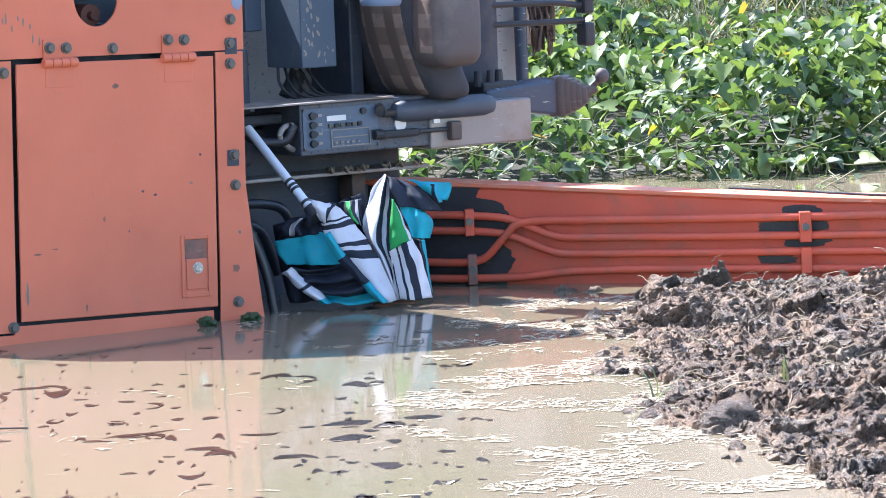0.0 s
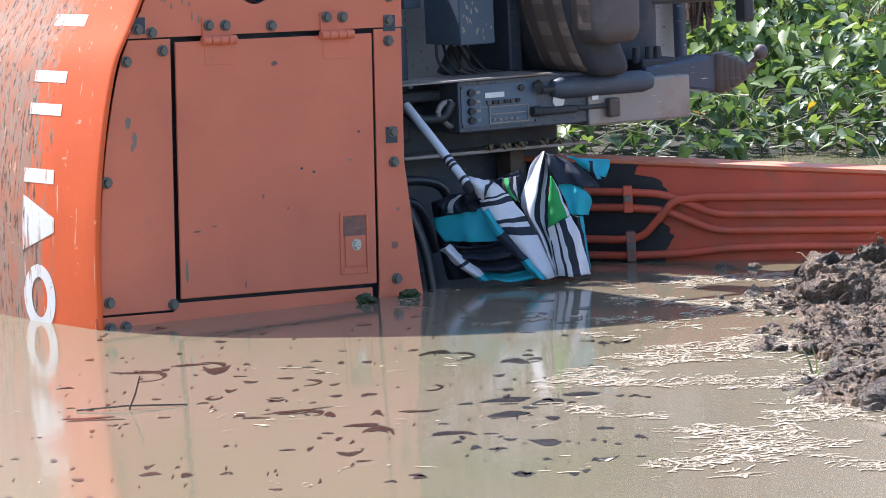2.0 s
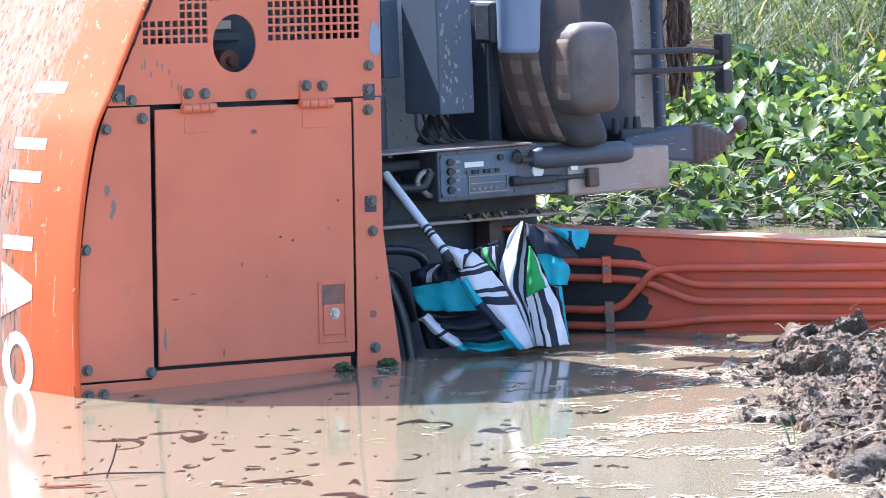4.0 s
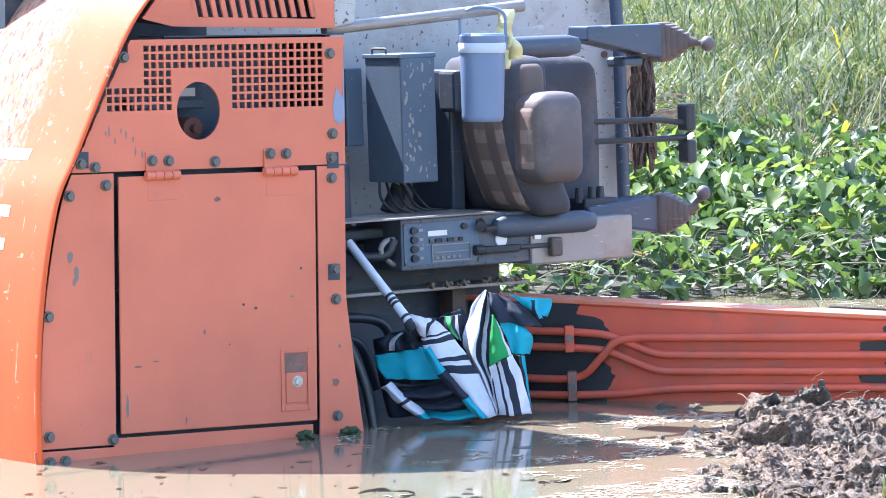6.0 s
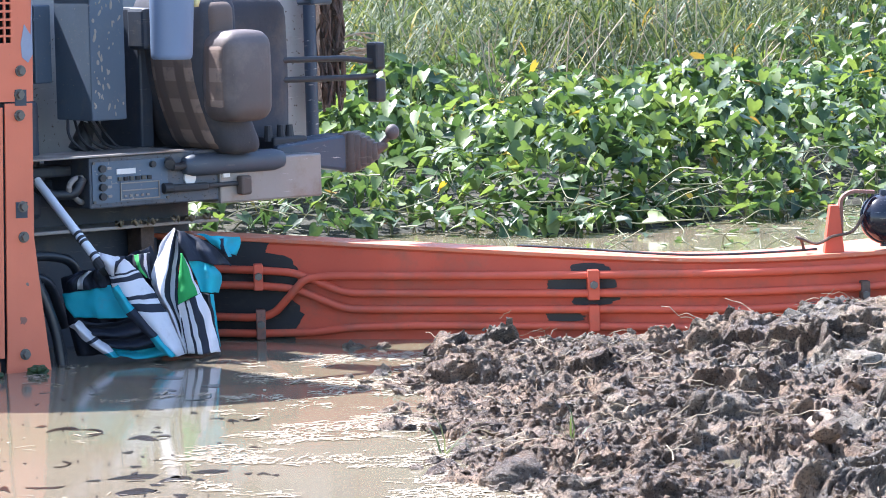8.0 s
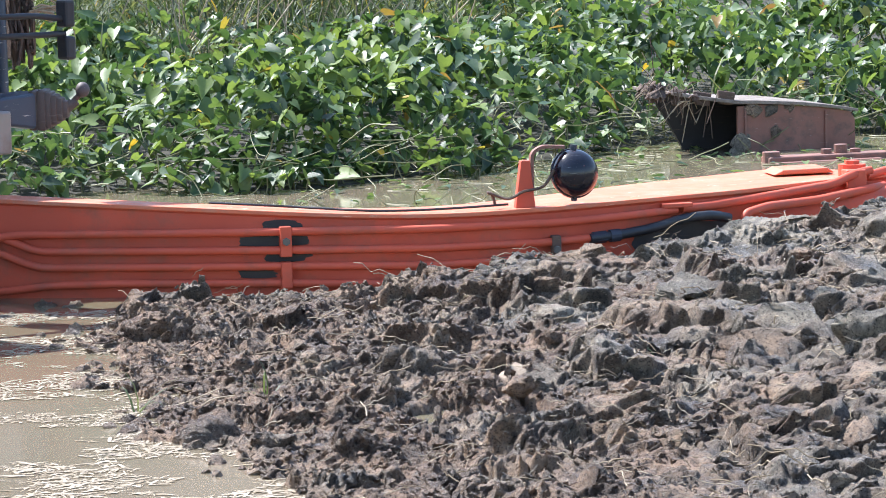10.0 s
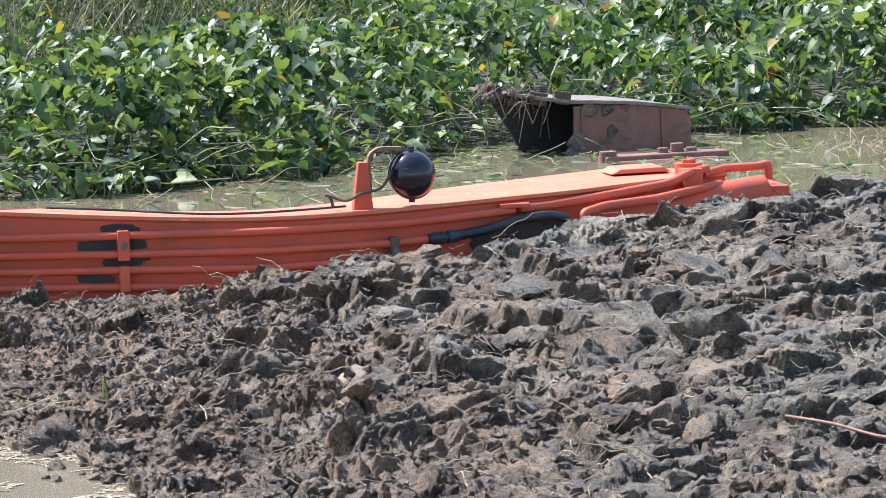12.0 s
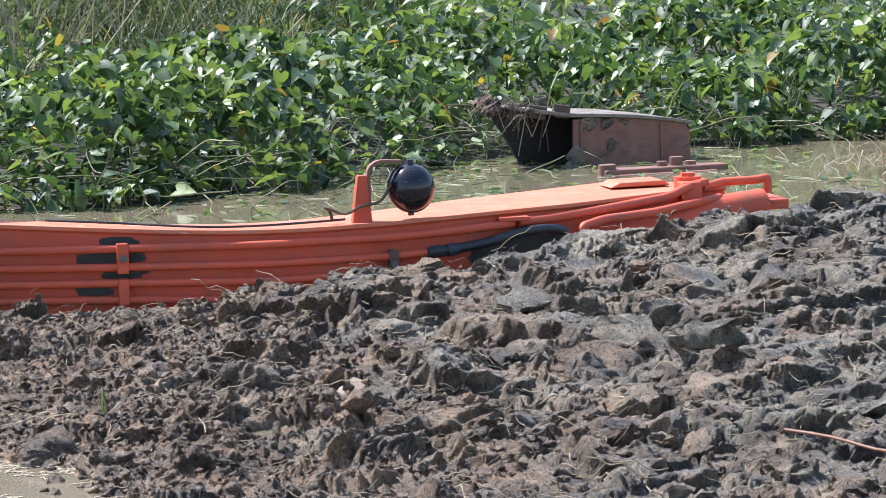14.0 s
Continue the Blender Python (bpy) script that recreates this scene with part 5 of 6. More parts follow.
box(bm, -0.10, 0.48, -0.86, -0.81, -0.06, 0.005, 0.008)
rod(bm, (-0.09, -0.74, -0.05), (-0.09, -0.74, 0.055), 0.045, None, 16)
rod(bm, (0.30, -0.72, 0.0), (0.30, -0.72, 0.075), 0.035, None, 16)
rod(bm, (0.22, -0.72, 0.0), (0.22, -0.72, 0.055), 0.03, None, 8)
rod(bm, (0.38, -0.72, 0.0), (0.38, -0.72, 0.05), 0.03, None, 8)
part("linkage", bm, rusty, bucket, "muddy bucket linkage with pins", bevel=0.003)

# ---------------------------------------------------------------- cooler jug, rag, umbrella
ck = AT @ Vector((0.575, 0.05, 1.10))
cooler = empty("cooler_jug", pose(ck.x, ck.y, ck.z, 0, 1.5, 0), "blue plastic cooler jug hanging by its handle", "cooler jug")


def lathe(bm, prof, seg=36):
    rings = [[bm.verts.new((r * math.cos(2 * math.pi * i / seg), r * math.sin(2 * math.pi * i / seg), z)) for i in range(seg)] for r, z in prof]
    for a, b in zip(rings, rings[1:]):
        for i in range(seg):
            bm.faces.new((a[i], a[(i + 1) % seg], b[(i + 1) % seg], b[i]))
    bm.faces.new(rings[0][::-1]), bm.faces.new(rings[-1])
    return bm


part("body", lathe(B(), [(0.068, 0.0), (0.075, 0.006), (0.078, 0.02), (0.084, 0.26)]), cooler_blue, cooler, "", smooth=40)
part("collar", lathe(B(), [(0.087, 0.255), (0.089, 0.258), (0.089, 0.288), (0.086, 0.292)]), cooler_white, cooler, "pale collar", smooth=40)
part("lid", lathe(B(), [(0.084, 0.29), (0.086, 0.295), (0.086, 0.318), (0.078, 0.326), (0.03, 0.328)]), cooler_blue, cooler, "", smooth=40)
part("handle", tube(B(), rounded([Vector((-0.085, 0, 0.27)), Vector((-0.082, 0, 0.40)), Vector((-0.03, 0, 0.425)), Vector((0.05, 0, 0.42)), Vector((0.085, 0, 0.40)), Vector((0.087, 0, 0.27))], 0.05, 5), 0.006, 8), cooler_blue, cooler, "thin blue handle", smooth=60)
rk = AT @ Vector((0.675, 0.06, 1.27))
rag = empty("plastic_rag", pose(rk.x, rk.y, rk.z), "knotted pale yellow plastic strip tied to the rail", "rag")
bm = B()
random.seed(21)
for k, (x0, x1, z0, z1) in enumerate(((0.0, 0.01, 0.24, 0.02), (0.02, 0.03, 0.24, 0.09), (0.015, 0.06, 0.2, 0.055))):
    n = 14
    prev = None
    for i in range(n + 1):
        t = i / n
        x, z = x0 + (x1 - x0) * t + 0.008 * math.sin(9 * t + k), z0 + (z1 - z0) * t
        w = 0.010 + 0.016 * abs(math.sin(3 * t + k))
        y = 0.012 * math.sin(11 * t + 2 * k) - 0.005 * k
        cur = [bm.verts.new((x - w, y, z)), bm.verts.new((x, y - 0.012, z)), bm.verts.new((x + w, y + 0.004, z))]
        if prev:
            for j in range(2):
                bm.faces.new((prev[j], prev[j + 1], cur[j + 1], cur[j]))
        prev = cur
part("strip", bm, rag_yellow, rag, "", smooth=180, solid=0.002)

umbrella = empty("beach_umbrella", pose(0.0, 15.5, 0.0), "collapsed striped turquoise, white and navy beach umbrella sagging into the water", "umbrella")
TO_UMB = umbrella.matrix_world.inverted()


def cu(a, b, y):
    """Cloth chart units (about 1.55 mm each, b downwards) to the umbrella's frame."""
    x = -0.425 + a * 0.001517 * (y / 15.5)
    z = 0.647 - b * 0.001583 * (y / 15.5) - 0.03 * (x + 0.31)
    return TO_UMB @ Vector((x, y, z))


def drape(name, left, right, bands, rows=24, fold=0.012, folds=3.0, seed=0, across=False, label=""):
    """Cloth between two edge lines; the bands run from the left edge to the right one, or across the length."""
    L, R = curve_through([cu(*p) for p in left], 8), curve_through([cu(*p) for p in right], 8)

    def along(line, t):
        f = t * (len(line) - 1)
        i = min(int(f), len(line) - 2)
        return line[i].lerp(line[i + 1], f - i)
    mats = [cl_white, cl_navy, cl_teal, cl_green]
    cuts = sorted({round(q, 4) for q in [0] + [b for b, _ in bands] + [1] + [i / 20 for i in range(21)]})
    bm = B()
    cols, rws = (([i / 18 for i in range(19)], cuts) if across else (cuts, [i / rows for i in range(rows + 1)]))
    grid = []
    for t in rws:
        a, b = along(L, t), along(R, t)
        row = []
        for s in cols:
            p = a.lerp(b, s)
            p.y += fold * math.sin(folds * 2 * math.pi * s + 2.2 * t + seed) + 0.5 * fold * math.sin(7 * t + 5 * s + seed) - 0.03 * math.sin(math.pi * s)
            p += Vector((0.004, 0.006, 0.004)) * noise.noise(p * 25 + Vector((seed, 0, 0)))
            row.append(bm.verts.new(p))
        grid.append(row)
    for i in range(len(rws) - 1):
        for j in range(len(cols) - 1):
            f = bm.faces.new((grid[i][j], grid[i][j + 1], grid[i + 1][j + 1], grid[i + 1][j]))
            q = (rws[i] + rws[i + 1]) / 2 if across else (cols[j] + cols[j + 1]) / 2
            for end, m in bands:
                if q < end:
                    f.material_index = m
                    break
    part(name, bm, mats, umbrella, label, smooth=180, solid=0.002)


W_, N_, T_, G_ = 0, 1, 2, 3
DARK = "dark navy canopy cloth in folds"
drape("canopy_panel", [(132, 215, 15.62), (140, 290, 15.58), (165, 395, 15.56)], [(350, 140, 15.64), (400, 250, 15.64), (515, 385, 15.66)], [(1.0, N_)], fold=0.035, folds=5, seed=1, label=DARK)
drape("canopy_panel", [(134, 246, 15.55), (142, 275, 15.53), (162, 302, 15.52)], [(252, 226, 15.50), (285, 268, 15.48), (308, 300, 15.46)], [(1.0, T_)], fold=0.012, folds=1.4, seed=4, label="turquoise canopy cloth")
drape("canopy_panel", [(232, 152, 15.45), (250, 200, 15.43), (262, 232, 15.42), (318, 300, 15.40), (402, 388, 15.37)], [(284, 160, 15.45), (318, 188, 15.44), (346, 222, 15.43), (400, 308, 15.40), (430, 382, 15.38)],
      [(0.24, W_), (0.27, N_), (0.31, W_), (0.41, N_), (0.57, W_), (0.60, N_), (0.63, W_), (0.69, N_), (1.0, W_)], fold=0.012, folds=0.8, seed=2, across=True, label="white canopy cloth with navy cross stripes")
drape("canopy_rim", [(226, 146, 15.44), (240, 168, 15.40), (258, 200, 15.42)], [(292, 158, 15.45), (276, 172, 15.40), (266, 198, 15.42)], [(0.75, W_), (1.0, N_)], fold=0.01, folds=1.0, seed=3, label="white cloth rolled round the hub")
drape("canopy_hem", [(254, 228, 15.405), (302, 302, 15.39), (388, 388, 15.355)], [(272, 220, 15.40), (322, 290, 15.38), (410, 384, 15.35)], [(0.40, T_), (0.76, N_), (1.0, T_)], fold=0.004, folds=0.6, seed=2, across=True, label="turquoise and navy hem")
drape("canopy_panel", [(408, 96, 15.58), (378, 128, 15.57), (366, 165, 15.55), (350, 212, 15.52), (372, 262, 15.48), (402, 320, 15.44), (428, 382, 15.42)], [(414, 98, 15.58), (424, 140, 15.54), (416, 205, 15.50), (414, 262, 15.46), (420, 290, 15.45), (428, 330, 15.43), (434, 382, 15.42)],
      [(0.50, W_), (0.70, N_), (0.90, W_), (1.0, N_)], fold=0.020, folds=1.5, seed=6, label="white canopy cloth with curving navy stripes")
drape("canopy_panel", [(425, 150, 15.47), (418, 210, 15.45), (415, 268, 15.43)], [(428, 150, 15.47), (452, 200, 15.46), (470, 242, 15.45)], [(0.9, G_), (1.0, W_)], fold=0.006, folds=0.8, seed=3, label="bright green canopy panel")
drape("canopy_panel", [(415, 268, 15.43), (420, 320, 15.42), (428, 384, 15.40)], [(472, 242, 15.45), (496, 300, 15.44), (516, 380, 15.43)], [(0.28, W_), (0.36, N_), (0.50, W_), (0.72, N_), (1.0, W_)], fold=0.014, folds=1.3, seed=5, label="white canopy cloth with fanning navy stripes")
drape("canopy_panel", [(412, 98, 15.56), (424, 134, 15.50), (440, 166, 15.50)], [(450, 112, 15.62), (500, 140, 15.62), (545, 188, 15.62)], [(1.0, N_)], fold=0.02, folds=1.6, seed=9, label=DARK)
drape("canopy_panel", [(440, 164, 15.53), (455, 200, 15.51), (472, 240, 15.50)], [(498, 178, 15.57), (522, 210, 15.57), (512, 248, 15.57)], [(1.0, T_)], fold=0.014, folds=1.2, seed=5, label="turquoise canopy cloth")
drape("canopy_panel", [(462, 112, 15.63), (490, 126, 15.61), (515, 146, 15.60)], [(566, 122, 15.67), (566, 140, 15.67), (556, 164, 15.66)], [(1.0, T_)], fold=0.012, folds=1.5, seed=7, label="turquoise canopy cloth")
drape("canopy_panel", [(512, 122, 15.62), (520, 146, 15.60), (524, 160, 15.60)], [(536, 122, 15.63), (534, 142, 15.61), (545, 166, 15.61)], [(0.6, N_), (1.0, T_)], fold=0.006, folds=1, seed=17, label=DARK)
drape("canopy_panel", [(150, 318, 15.44), (196, 358, 15.42), (246, 392, 15.40)], [(172, 306, 15.44), (220, 346, 15.42), (270, 388, 15.40)], [(0.45, W_), (0.52, N_), (0.86, W_), (1.0, T_)], fold=0.006, folds=0.8, seed=8, across=True, label="white canopy strip")
drape("canopy_panel", [(172, 306, 15.50), (240, 312, 15.48), (306, 300, 15.44)], [(262, 386, 15.44), (330, 392, 15.42), (390, 386, 15.40)], [(0.78, N_), (1.0, T_)], fold=0.03, folds=3, seed=10, label=DARK)
drape("canopy_panel", [(142, 240, 15.54), (150, 215, 15.52), (186, 196, 15.50)], [(252, 228, 15.50), (246, 205, 15.48), (238, 182, 15.48)], [(0.25, N_), (0.4, W_), (1.0, N_)], fold=0.025, folds=3, seed=14, label="crumpled navy canopy cloth")
drape("canopy_panel", [(290, 160, 15.56), (300, 185, 15.54), (330, 205, 15.53)], [(350, 152, 15.58), (348, 180, 15.57), (352, 214, 15.56)], [(0.35, N_), (0.5, G_), (0.7, N_), (0.85, W_), (1.0, N_)], fold=0.02, folds=1.5, seed=12, label="crumpled striped cloth")
drape("canopy_panel", [(474, 246, 15.52), (490, 300, 15.52), (505, 350, 15.52)], [(500, 250, 15.56), (505, 300, 15.55), (514, 372, 15.52)], [(0.6, N_), (1.0, T_)], fold=0.008, folds=1, seed=13, label=DARK)
pa, pb = cu(78, -8, 15.75), cu(236, 182, 15.47)
part("pole", rod(B(), pa, pb, 0.017, None, 16), pole_white, umbrella, "white umbrella pole", smooth=60)
for t in (0.62, 0.67, 0.71, 0.86):
    c = pa.lerp(pb, t)
    part("pole_ring", rod(B(), c, c + (pb - pa).normalized() * 0.012, 0.0185, None, 16), rubber, umbrella, "black pole ring")
part("hub", rod(B(), pa.lerp(pb, 0.93), pa.lerp(pb, 1.04), 0.026, 0.03, 16), rubber, umbrella, "black umbrella hub")

# ---------------------------------------------------------------- plants, debris, clods
def scatter(name, template, faces, place, material, label, category, kind="stuff", smooth=True):
    """Joins many copies of a template; place holds one 3x4 matrix for each."""
    tv = np.array(template)
    n, m = len(place), len(tv)
    co = np.einsum("nij,mj->nmi", place[:, :, :3], tv) + place[:, None, :, 3]
    fs = (np.array(faces)[None] + (np.arange(n) * m)[:, None, None]).reshape(-1, len(faces[0]))
    me = bpy.data.meshes.new(name)
    me.from_pydata(co.reshape(-1, 3).tolist(), [], fs.tolist())
    me.materials.append(material)
    if smooth:
        me.shade_smooth()
    return tagged(new(name, me), label, category, kind=kind)


def turns(yaw, pitch, roll, scale, at):
    cy, sy, cp, sp, cr, sr = np.cos(yaw), np.sin(yaw), np.cos(pitch), np.sin(pitch), np.cos(roll), np.sin(roll)
    z = np.zeros_like(cy)
    o = np.ones_like(cy)
    rz = np.stack([cy, -sy, z, sy, cy, z, z, z, o], -1).reshape(-1, 3, 3)
    rx = np.stack([o, z, z, z, cp, -sp, z, sp, cp], -1).reshape(-1, 3, 3)
    ry = np.stack([cr, z, sr, z, o, z, -sr, z, cr], -1).reshape(-1, 3, 3)
    m = rz @ rx @ ry
    m = m * scale[:, :, None] if scale.ndim == 3 else m * scale[:, None, None]
    return np.concatenate([m, at[:, :, None]], 2)


# heart-shaped leaf, its stalk at the origin and its tip along y
LEAF_V = [(0, 0, 0), (0, 0.35, -0.03), (0, 0.7, -0.06), (0, 1.0, -0.16),
          (-0.19, -0.18, 0.06), (-0.35, -0.02, 0.10), (-0.34, 0.25, 0.09), (-0.17, 0.64, 0.01),
          (0.19, -0.18, 0.06), (0.35, -0.02, 0.10), (0.34, 0.25, 0.09), (0.17, 0.64, 0.01)]
LEAF_F = [(0, 4, 5), (0, 5, 6), (0, 6, 1), (1, 6, 7), (1, 7, 2), (2, 7, 3), (0, 9, 8), (0, 10, 9), (0, 1, 10), (1, 11, 10), (1, 2, 11), (2, 3, 11)]
rng = np.random.default_rng(12)


def hump(x, y):
    return 0.5 + 0.5 * np.sin(x * 2.1 + 0.6 * np.sin(y * 1.1)) * np.sin(y * 1.7 + 0.8 * np.sin(x * 1.3)) + 0.25 * np.sin(x * 5.3 + y * 3.1)


def bed(n, x0, x1, t0, t1, front=False):
    """Leaf places on the creeper bed, as far behind the shore line as t."""
    x = rng.uniform(x0, x1, n)
    t = t0 + (t1 - t0) * rng.random(n) ** (1.0 if front else 1.25)
    _, off = bank_height(x, np.full(n, 20.0))
    y = 20.0 - off + t
    keep = (x < 0.33 * y) & (rng.random(n) < 0.22 + 0.8 * hump(x, y)) & ~((x > 4.35) & (x < 5.75) & (y < 22.55))
    return x[keep], y[keep], t[keep]


def leaf_places(x, y, t, s0=0.07, s1=0.13):
    n = len(x)
    zb_, _ = bank_height(x, y)
    tall = 0.07 + 0.20 * np.clip(t / 0.35, 0, 1) + 0.40 * (hump(x, y) - 0.3) * np.clip(t / 0.7, 0, 1)
    h = np.maximum(zb_, 0) + 0.02 + tall * (1 - np.where(rng.random(n) < 0.82, 0.42 * rng.random(n) ** 1.4, 0.9 * rng.random(n)))
    yaw = rng.uniform(-math.pi, math.pi, n)
    pitch = np.radians(rng.normal(-28, 26, n))
    roll = np.radians(rng.normal(0, 24, n))
    size = rng.uniform(s0, s1, n) * (0.75 + 0.25 * np.clip(t + 0.5, 0, 1))
    return turns(yaw, pitch, roll, size, np.stack([x, y, h], 1)), h


x, y, t = bed(21500, -2.5, 8.5, -0.02, 4.0)
places, hs = leaf_places(x, y, t, 0.06, 0.128)
scatter("creeper_leaves", LEAF_V, LEAF_F, places, leaf_green, "dense green heart-shaped creeper leaves on the far bank", "creeper")
x, y, t = bed(32000, -2, 14.5, 3.5, 26)
places2, _ = leaf_places(x, y, t, 0.065, 0.125)
scatter("creeper_leaves", LEAF_V, LEAF_F, places2, leaf_green, "green creeper leaves spreading up the far bank", "creeper")

# front leaves, one by one, with their stalks
creeper = empty("creeper_plant", pose(2.0, 20.4, 0.02), "broad green creeper leaves standing along the water's edge", "creeper")
me = bpy.data.meshes.new("leaf")
me.from_pydata(LEAF_V, [], LEAF_F)
me.shade_smooth()


def single_leaf_material():
    m = leaf_green.copy()
    m.name = "single_creeper_leaf"
    for n in list(m.node_tree.nodes):
        if n.bl_idname == "ShaderNodeNewGeometry":
            to = n.outputs["Random Per Island"].links[0].to_socket
            info = m.node_tree.nodes.new("ShaderNodeObjectInfo")
            m.node_tree.links.new(info.outputs["Random"], to)
    return m


me.materials.append(single_leaf_material())
x, y, t = bed(290, -0.3, 7.5, -0.12, 0.30, True)
n = len(x)
h = 0.05 + 0.10 * rng.random(n) + 0.25 * np.clip(t, 0, 1)
stems = B()
inv = creeper.matrix_world.inverted()
for i in range(n):
    ob = new("leaf", me)
    ob.parent = creeper
    a = Vector((x[i], y[i], h[i]))
    s = rng.uniform(0.075, 0.14)
    ob.matrix_basis = inv @ Matrix.Translation(a) @ Euler((radians(rng.normal(-25, 22)), radians(rng.normal(0, 20)), rng.uniform(-3.14, 3.14))).to_matrix().to_4x4() @ Matrix.Diagonal((s, s, s, 1))
    foot = Vector((x[i] + rng.normal(0, 0.03), y[i] + rng.normal(0, 0.03), -0.03))
    tube(stems, [inv @ foot, inv @ (foot.lerp(a, 0.55) + Vector((rng.normal(0, 0.012), 0, 0))), inv @ a], 0.0035, 4)
tagged(part("leaf_stalk", stems, stem_mat, creeper, "thin green leaf stalks"), kind="stuff")

# tangled runners in the shade under the leaves and drifting on the water
bm = B()
for i in range(480):
    x0 = rng.uniform(-0.5, 7.5)
    _, off = bank_height(np.array([x0]), np.array([20.0]))
    y0 = 20.0 - float(off[0]) + rng.uniform(-0.05, 0.7)
    p = Vector((x0, y0, rng.uniform(0.0, 0.2)))
    pts = [p]
    d = Vector((rng.normal(0, 1), rng.normal(0, 0.4), rng.normal(0, 0.25)))
    for k in range(4):
        d += Vector((rng.normal(0, 0.4), rng.normal(0, 0.3), rng.normal(0, 0.3)))
        q = pts[-1] + d.normalized() * rng.uniform(0.05, 0.14)
        q.z = max(0.004, min(0.3, q.z))
        pts.append(q)
    tube(bm, curve_through(pts, 3), rng.uniform(0.002, 0.004), 4)
tagged(part("creeper_runners", bm, stem_mat, label="tangled brown and green creeper runners", smooth=60), category="creeper", kind="stuff")

bm = B()
for i in range(260):
    x0, y0 = rng.uniform(1.6, 6.0), rng.uniform(17.6, 22.2)
    pts = [Vector((x0, y0, 0.0))]
    a = rng.uniform(0, 6.28)
    up = rng.random() < 0.45
    for k in range(3):
        a += rng.normal(0, 0.7)
        pts.append(pts[-1] + Vector((math.cos(a) * 0.07, math.sin(a) * 0.1, rng.uniform(0.0, 0.05) if up else 0.001)))
    tube(bm, curve_through(pts, 3), 0.0026, 4)
tagged(part("water_stems", bm, stem_mat, label="thin stems and twigs standing in the shallow water", smooth=60), category="stems", kind="stuff")
n = 420
xw, yw = rng.uniform(1.5, 6.2, n), 22.2 - rng.random(n) ** 1.4 * 4.6
scatter("floating_leaves", LEAF_V, LEAF_F, turns(rng.uniform(-3, 3, n), np.radians(rng.normal(-4, 7, n)), np.radians(rng.normal(0, 8, n)), rng.uniform(0.03, 0.075, n), np.stack([xw, yw, np.full(n, 0.012)], 1)), leaf_green,
        "pale creeper leaves floating on the pond", "leaves")

# yellowed leaves
bm = B()
for x0, y0, z0, s in ((3.95, 24.6, 0.53, 0.09), (4.03, 24.6, 0.52, 0.08), (1.62, 20.9, 0.24, 0.06), (2.85, 21.0, 0.14, 0.065), (1.95, 21.2, 0.36, 0.06), (2.25, 21.7, 0.42, 0.05), (1.75, 20.9, 0.10, 0.06), (4.6, 22.8, 0.42, 0.05), (5.4, 24.0, 0.5, 0.05), (2.3, 20.8, 0.12, 0.06)):
    r = Euler((rng.uniform(-1.0, 0.2), rng.uniform(-0.5, 0.5), rng.uniform(-3, 3))).to_matrix()
    vs = [bm.verts.new(Vector((x0, y0, z0)) + r @ (Vector(v) * s)) for v in LEAF_V]
    for f in LEAF_F:
        bm.faces.new([vs[i] for i in f])
tagged(part("yellow_leaves", bm, petal, label="withered yellow leaves among the creeper", smooth=180), category="leaves", kind="stuff")

# tall grass behind
BLADE_V = [(-0.5, 0, 0), (0.5, 0, 0), (-0.45, 0.06, 0.35), (0.45, 0.06, 0.35), (-0.36, 0.24, 0.68), (0.36, 0.24, 0.68), (-0.2, 0.5, 0.88), (0.2, 0.5, 0.88), (0, 0.8, 0.92)]
BLADE_F = [(0, 1, 3), (0, 3, 2), (2, 3, 5), (2, 5, 4), (4, 5, 7), (4, 7, 6), (6, 7, 8)]


def grass(n, x0, x1, y0, y1, top, label, all_over=False, length=(0.16, 0.42)):
    """Blades at all heights of a thicket that draws back towards the right."""
    x, y = rng.uniform(x0, x1, n), rng.uniform(y0, y1, n)
    turn = np.degrees(np.arctan2(x, y))
    line = 23.5 + np.clip(turn - 3.5, 0, 5) * 0.25 + np.clip(turn - 8.8, 0, 20) * 5.0
    thick = 0.5 + 0.5 * np.sin(x * 1.9 + 1.1 * np.sin(y * 0.9)) * np.sin(y * 1.3 + x * 0.4)
    keep = (rng.random(n) < 0.3 + 0.7 * thick) & (all_over | ((y > line + rng.normal(0, 0.8, n)) & (turn < 10.5)))
    x, y, thick, line = x[keep], y[keep], thick[keep], line[keep]
    n = len(x)
    zb_, _ = bank_height(x, y)
    rise = np.clip((y - line) / 2.0, 0.35, 1.0)
    h = rng.uniform(length[0], length[1], n)
    w = rng.uniform(0.007, 0.017, n)
    yaw, lean = rng.uniform(-3.14, 3.14, n), np.radians(rng.normal(-38, 24, n))
    z = np.maximum(zb_, 0) + 0.1 + (0.45 + 0.55 * thick) * top * rise * rng.random(n) ** 0.7
    m = turns(yaw, lean, np.zeros(n), np.ones(n), np.stack([x, y, z], 1))
    m[:, :, 0] *= w[:, None]
    m[:, :, 1] *= h[:, None]
    m[:, :, 2] *= h[:, None]
    scatter("tall_grass", BLADE_V, BLADE_F, m, grass_green, label, "grass", smooth=False)


grass(46000, -1.5, 6.5, 23.5, 32, 0.75, "tall tangled pale green grass behind the creeper")
grass(36000, -2, 9, 31, 42, 1.0, "tall green grass on the rising bank", length=(0.2, 0.5))
grass(2600, 0.5, 9.5, 22.5, 33, 0.45, "scattered grass blades among the creeper", True)
bm = B()
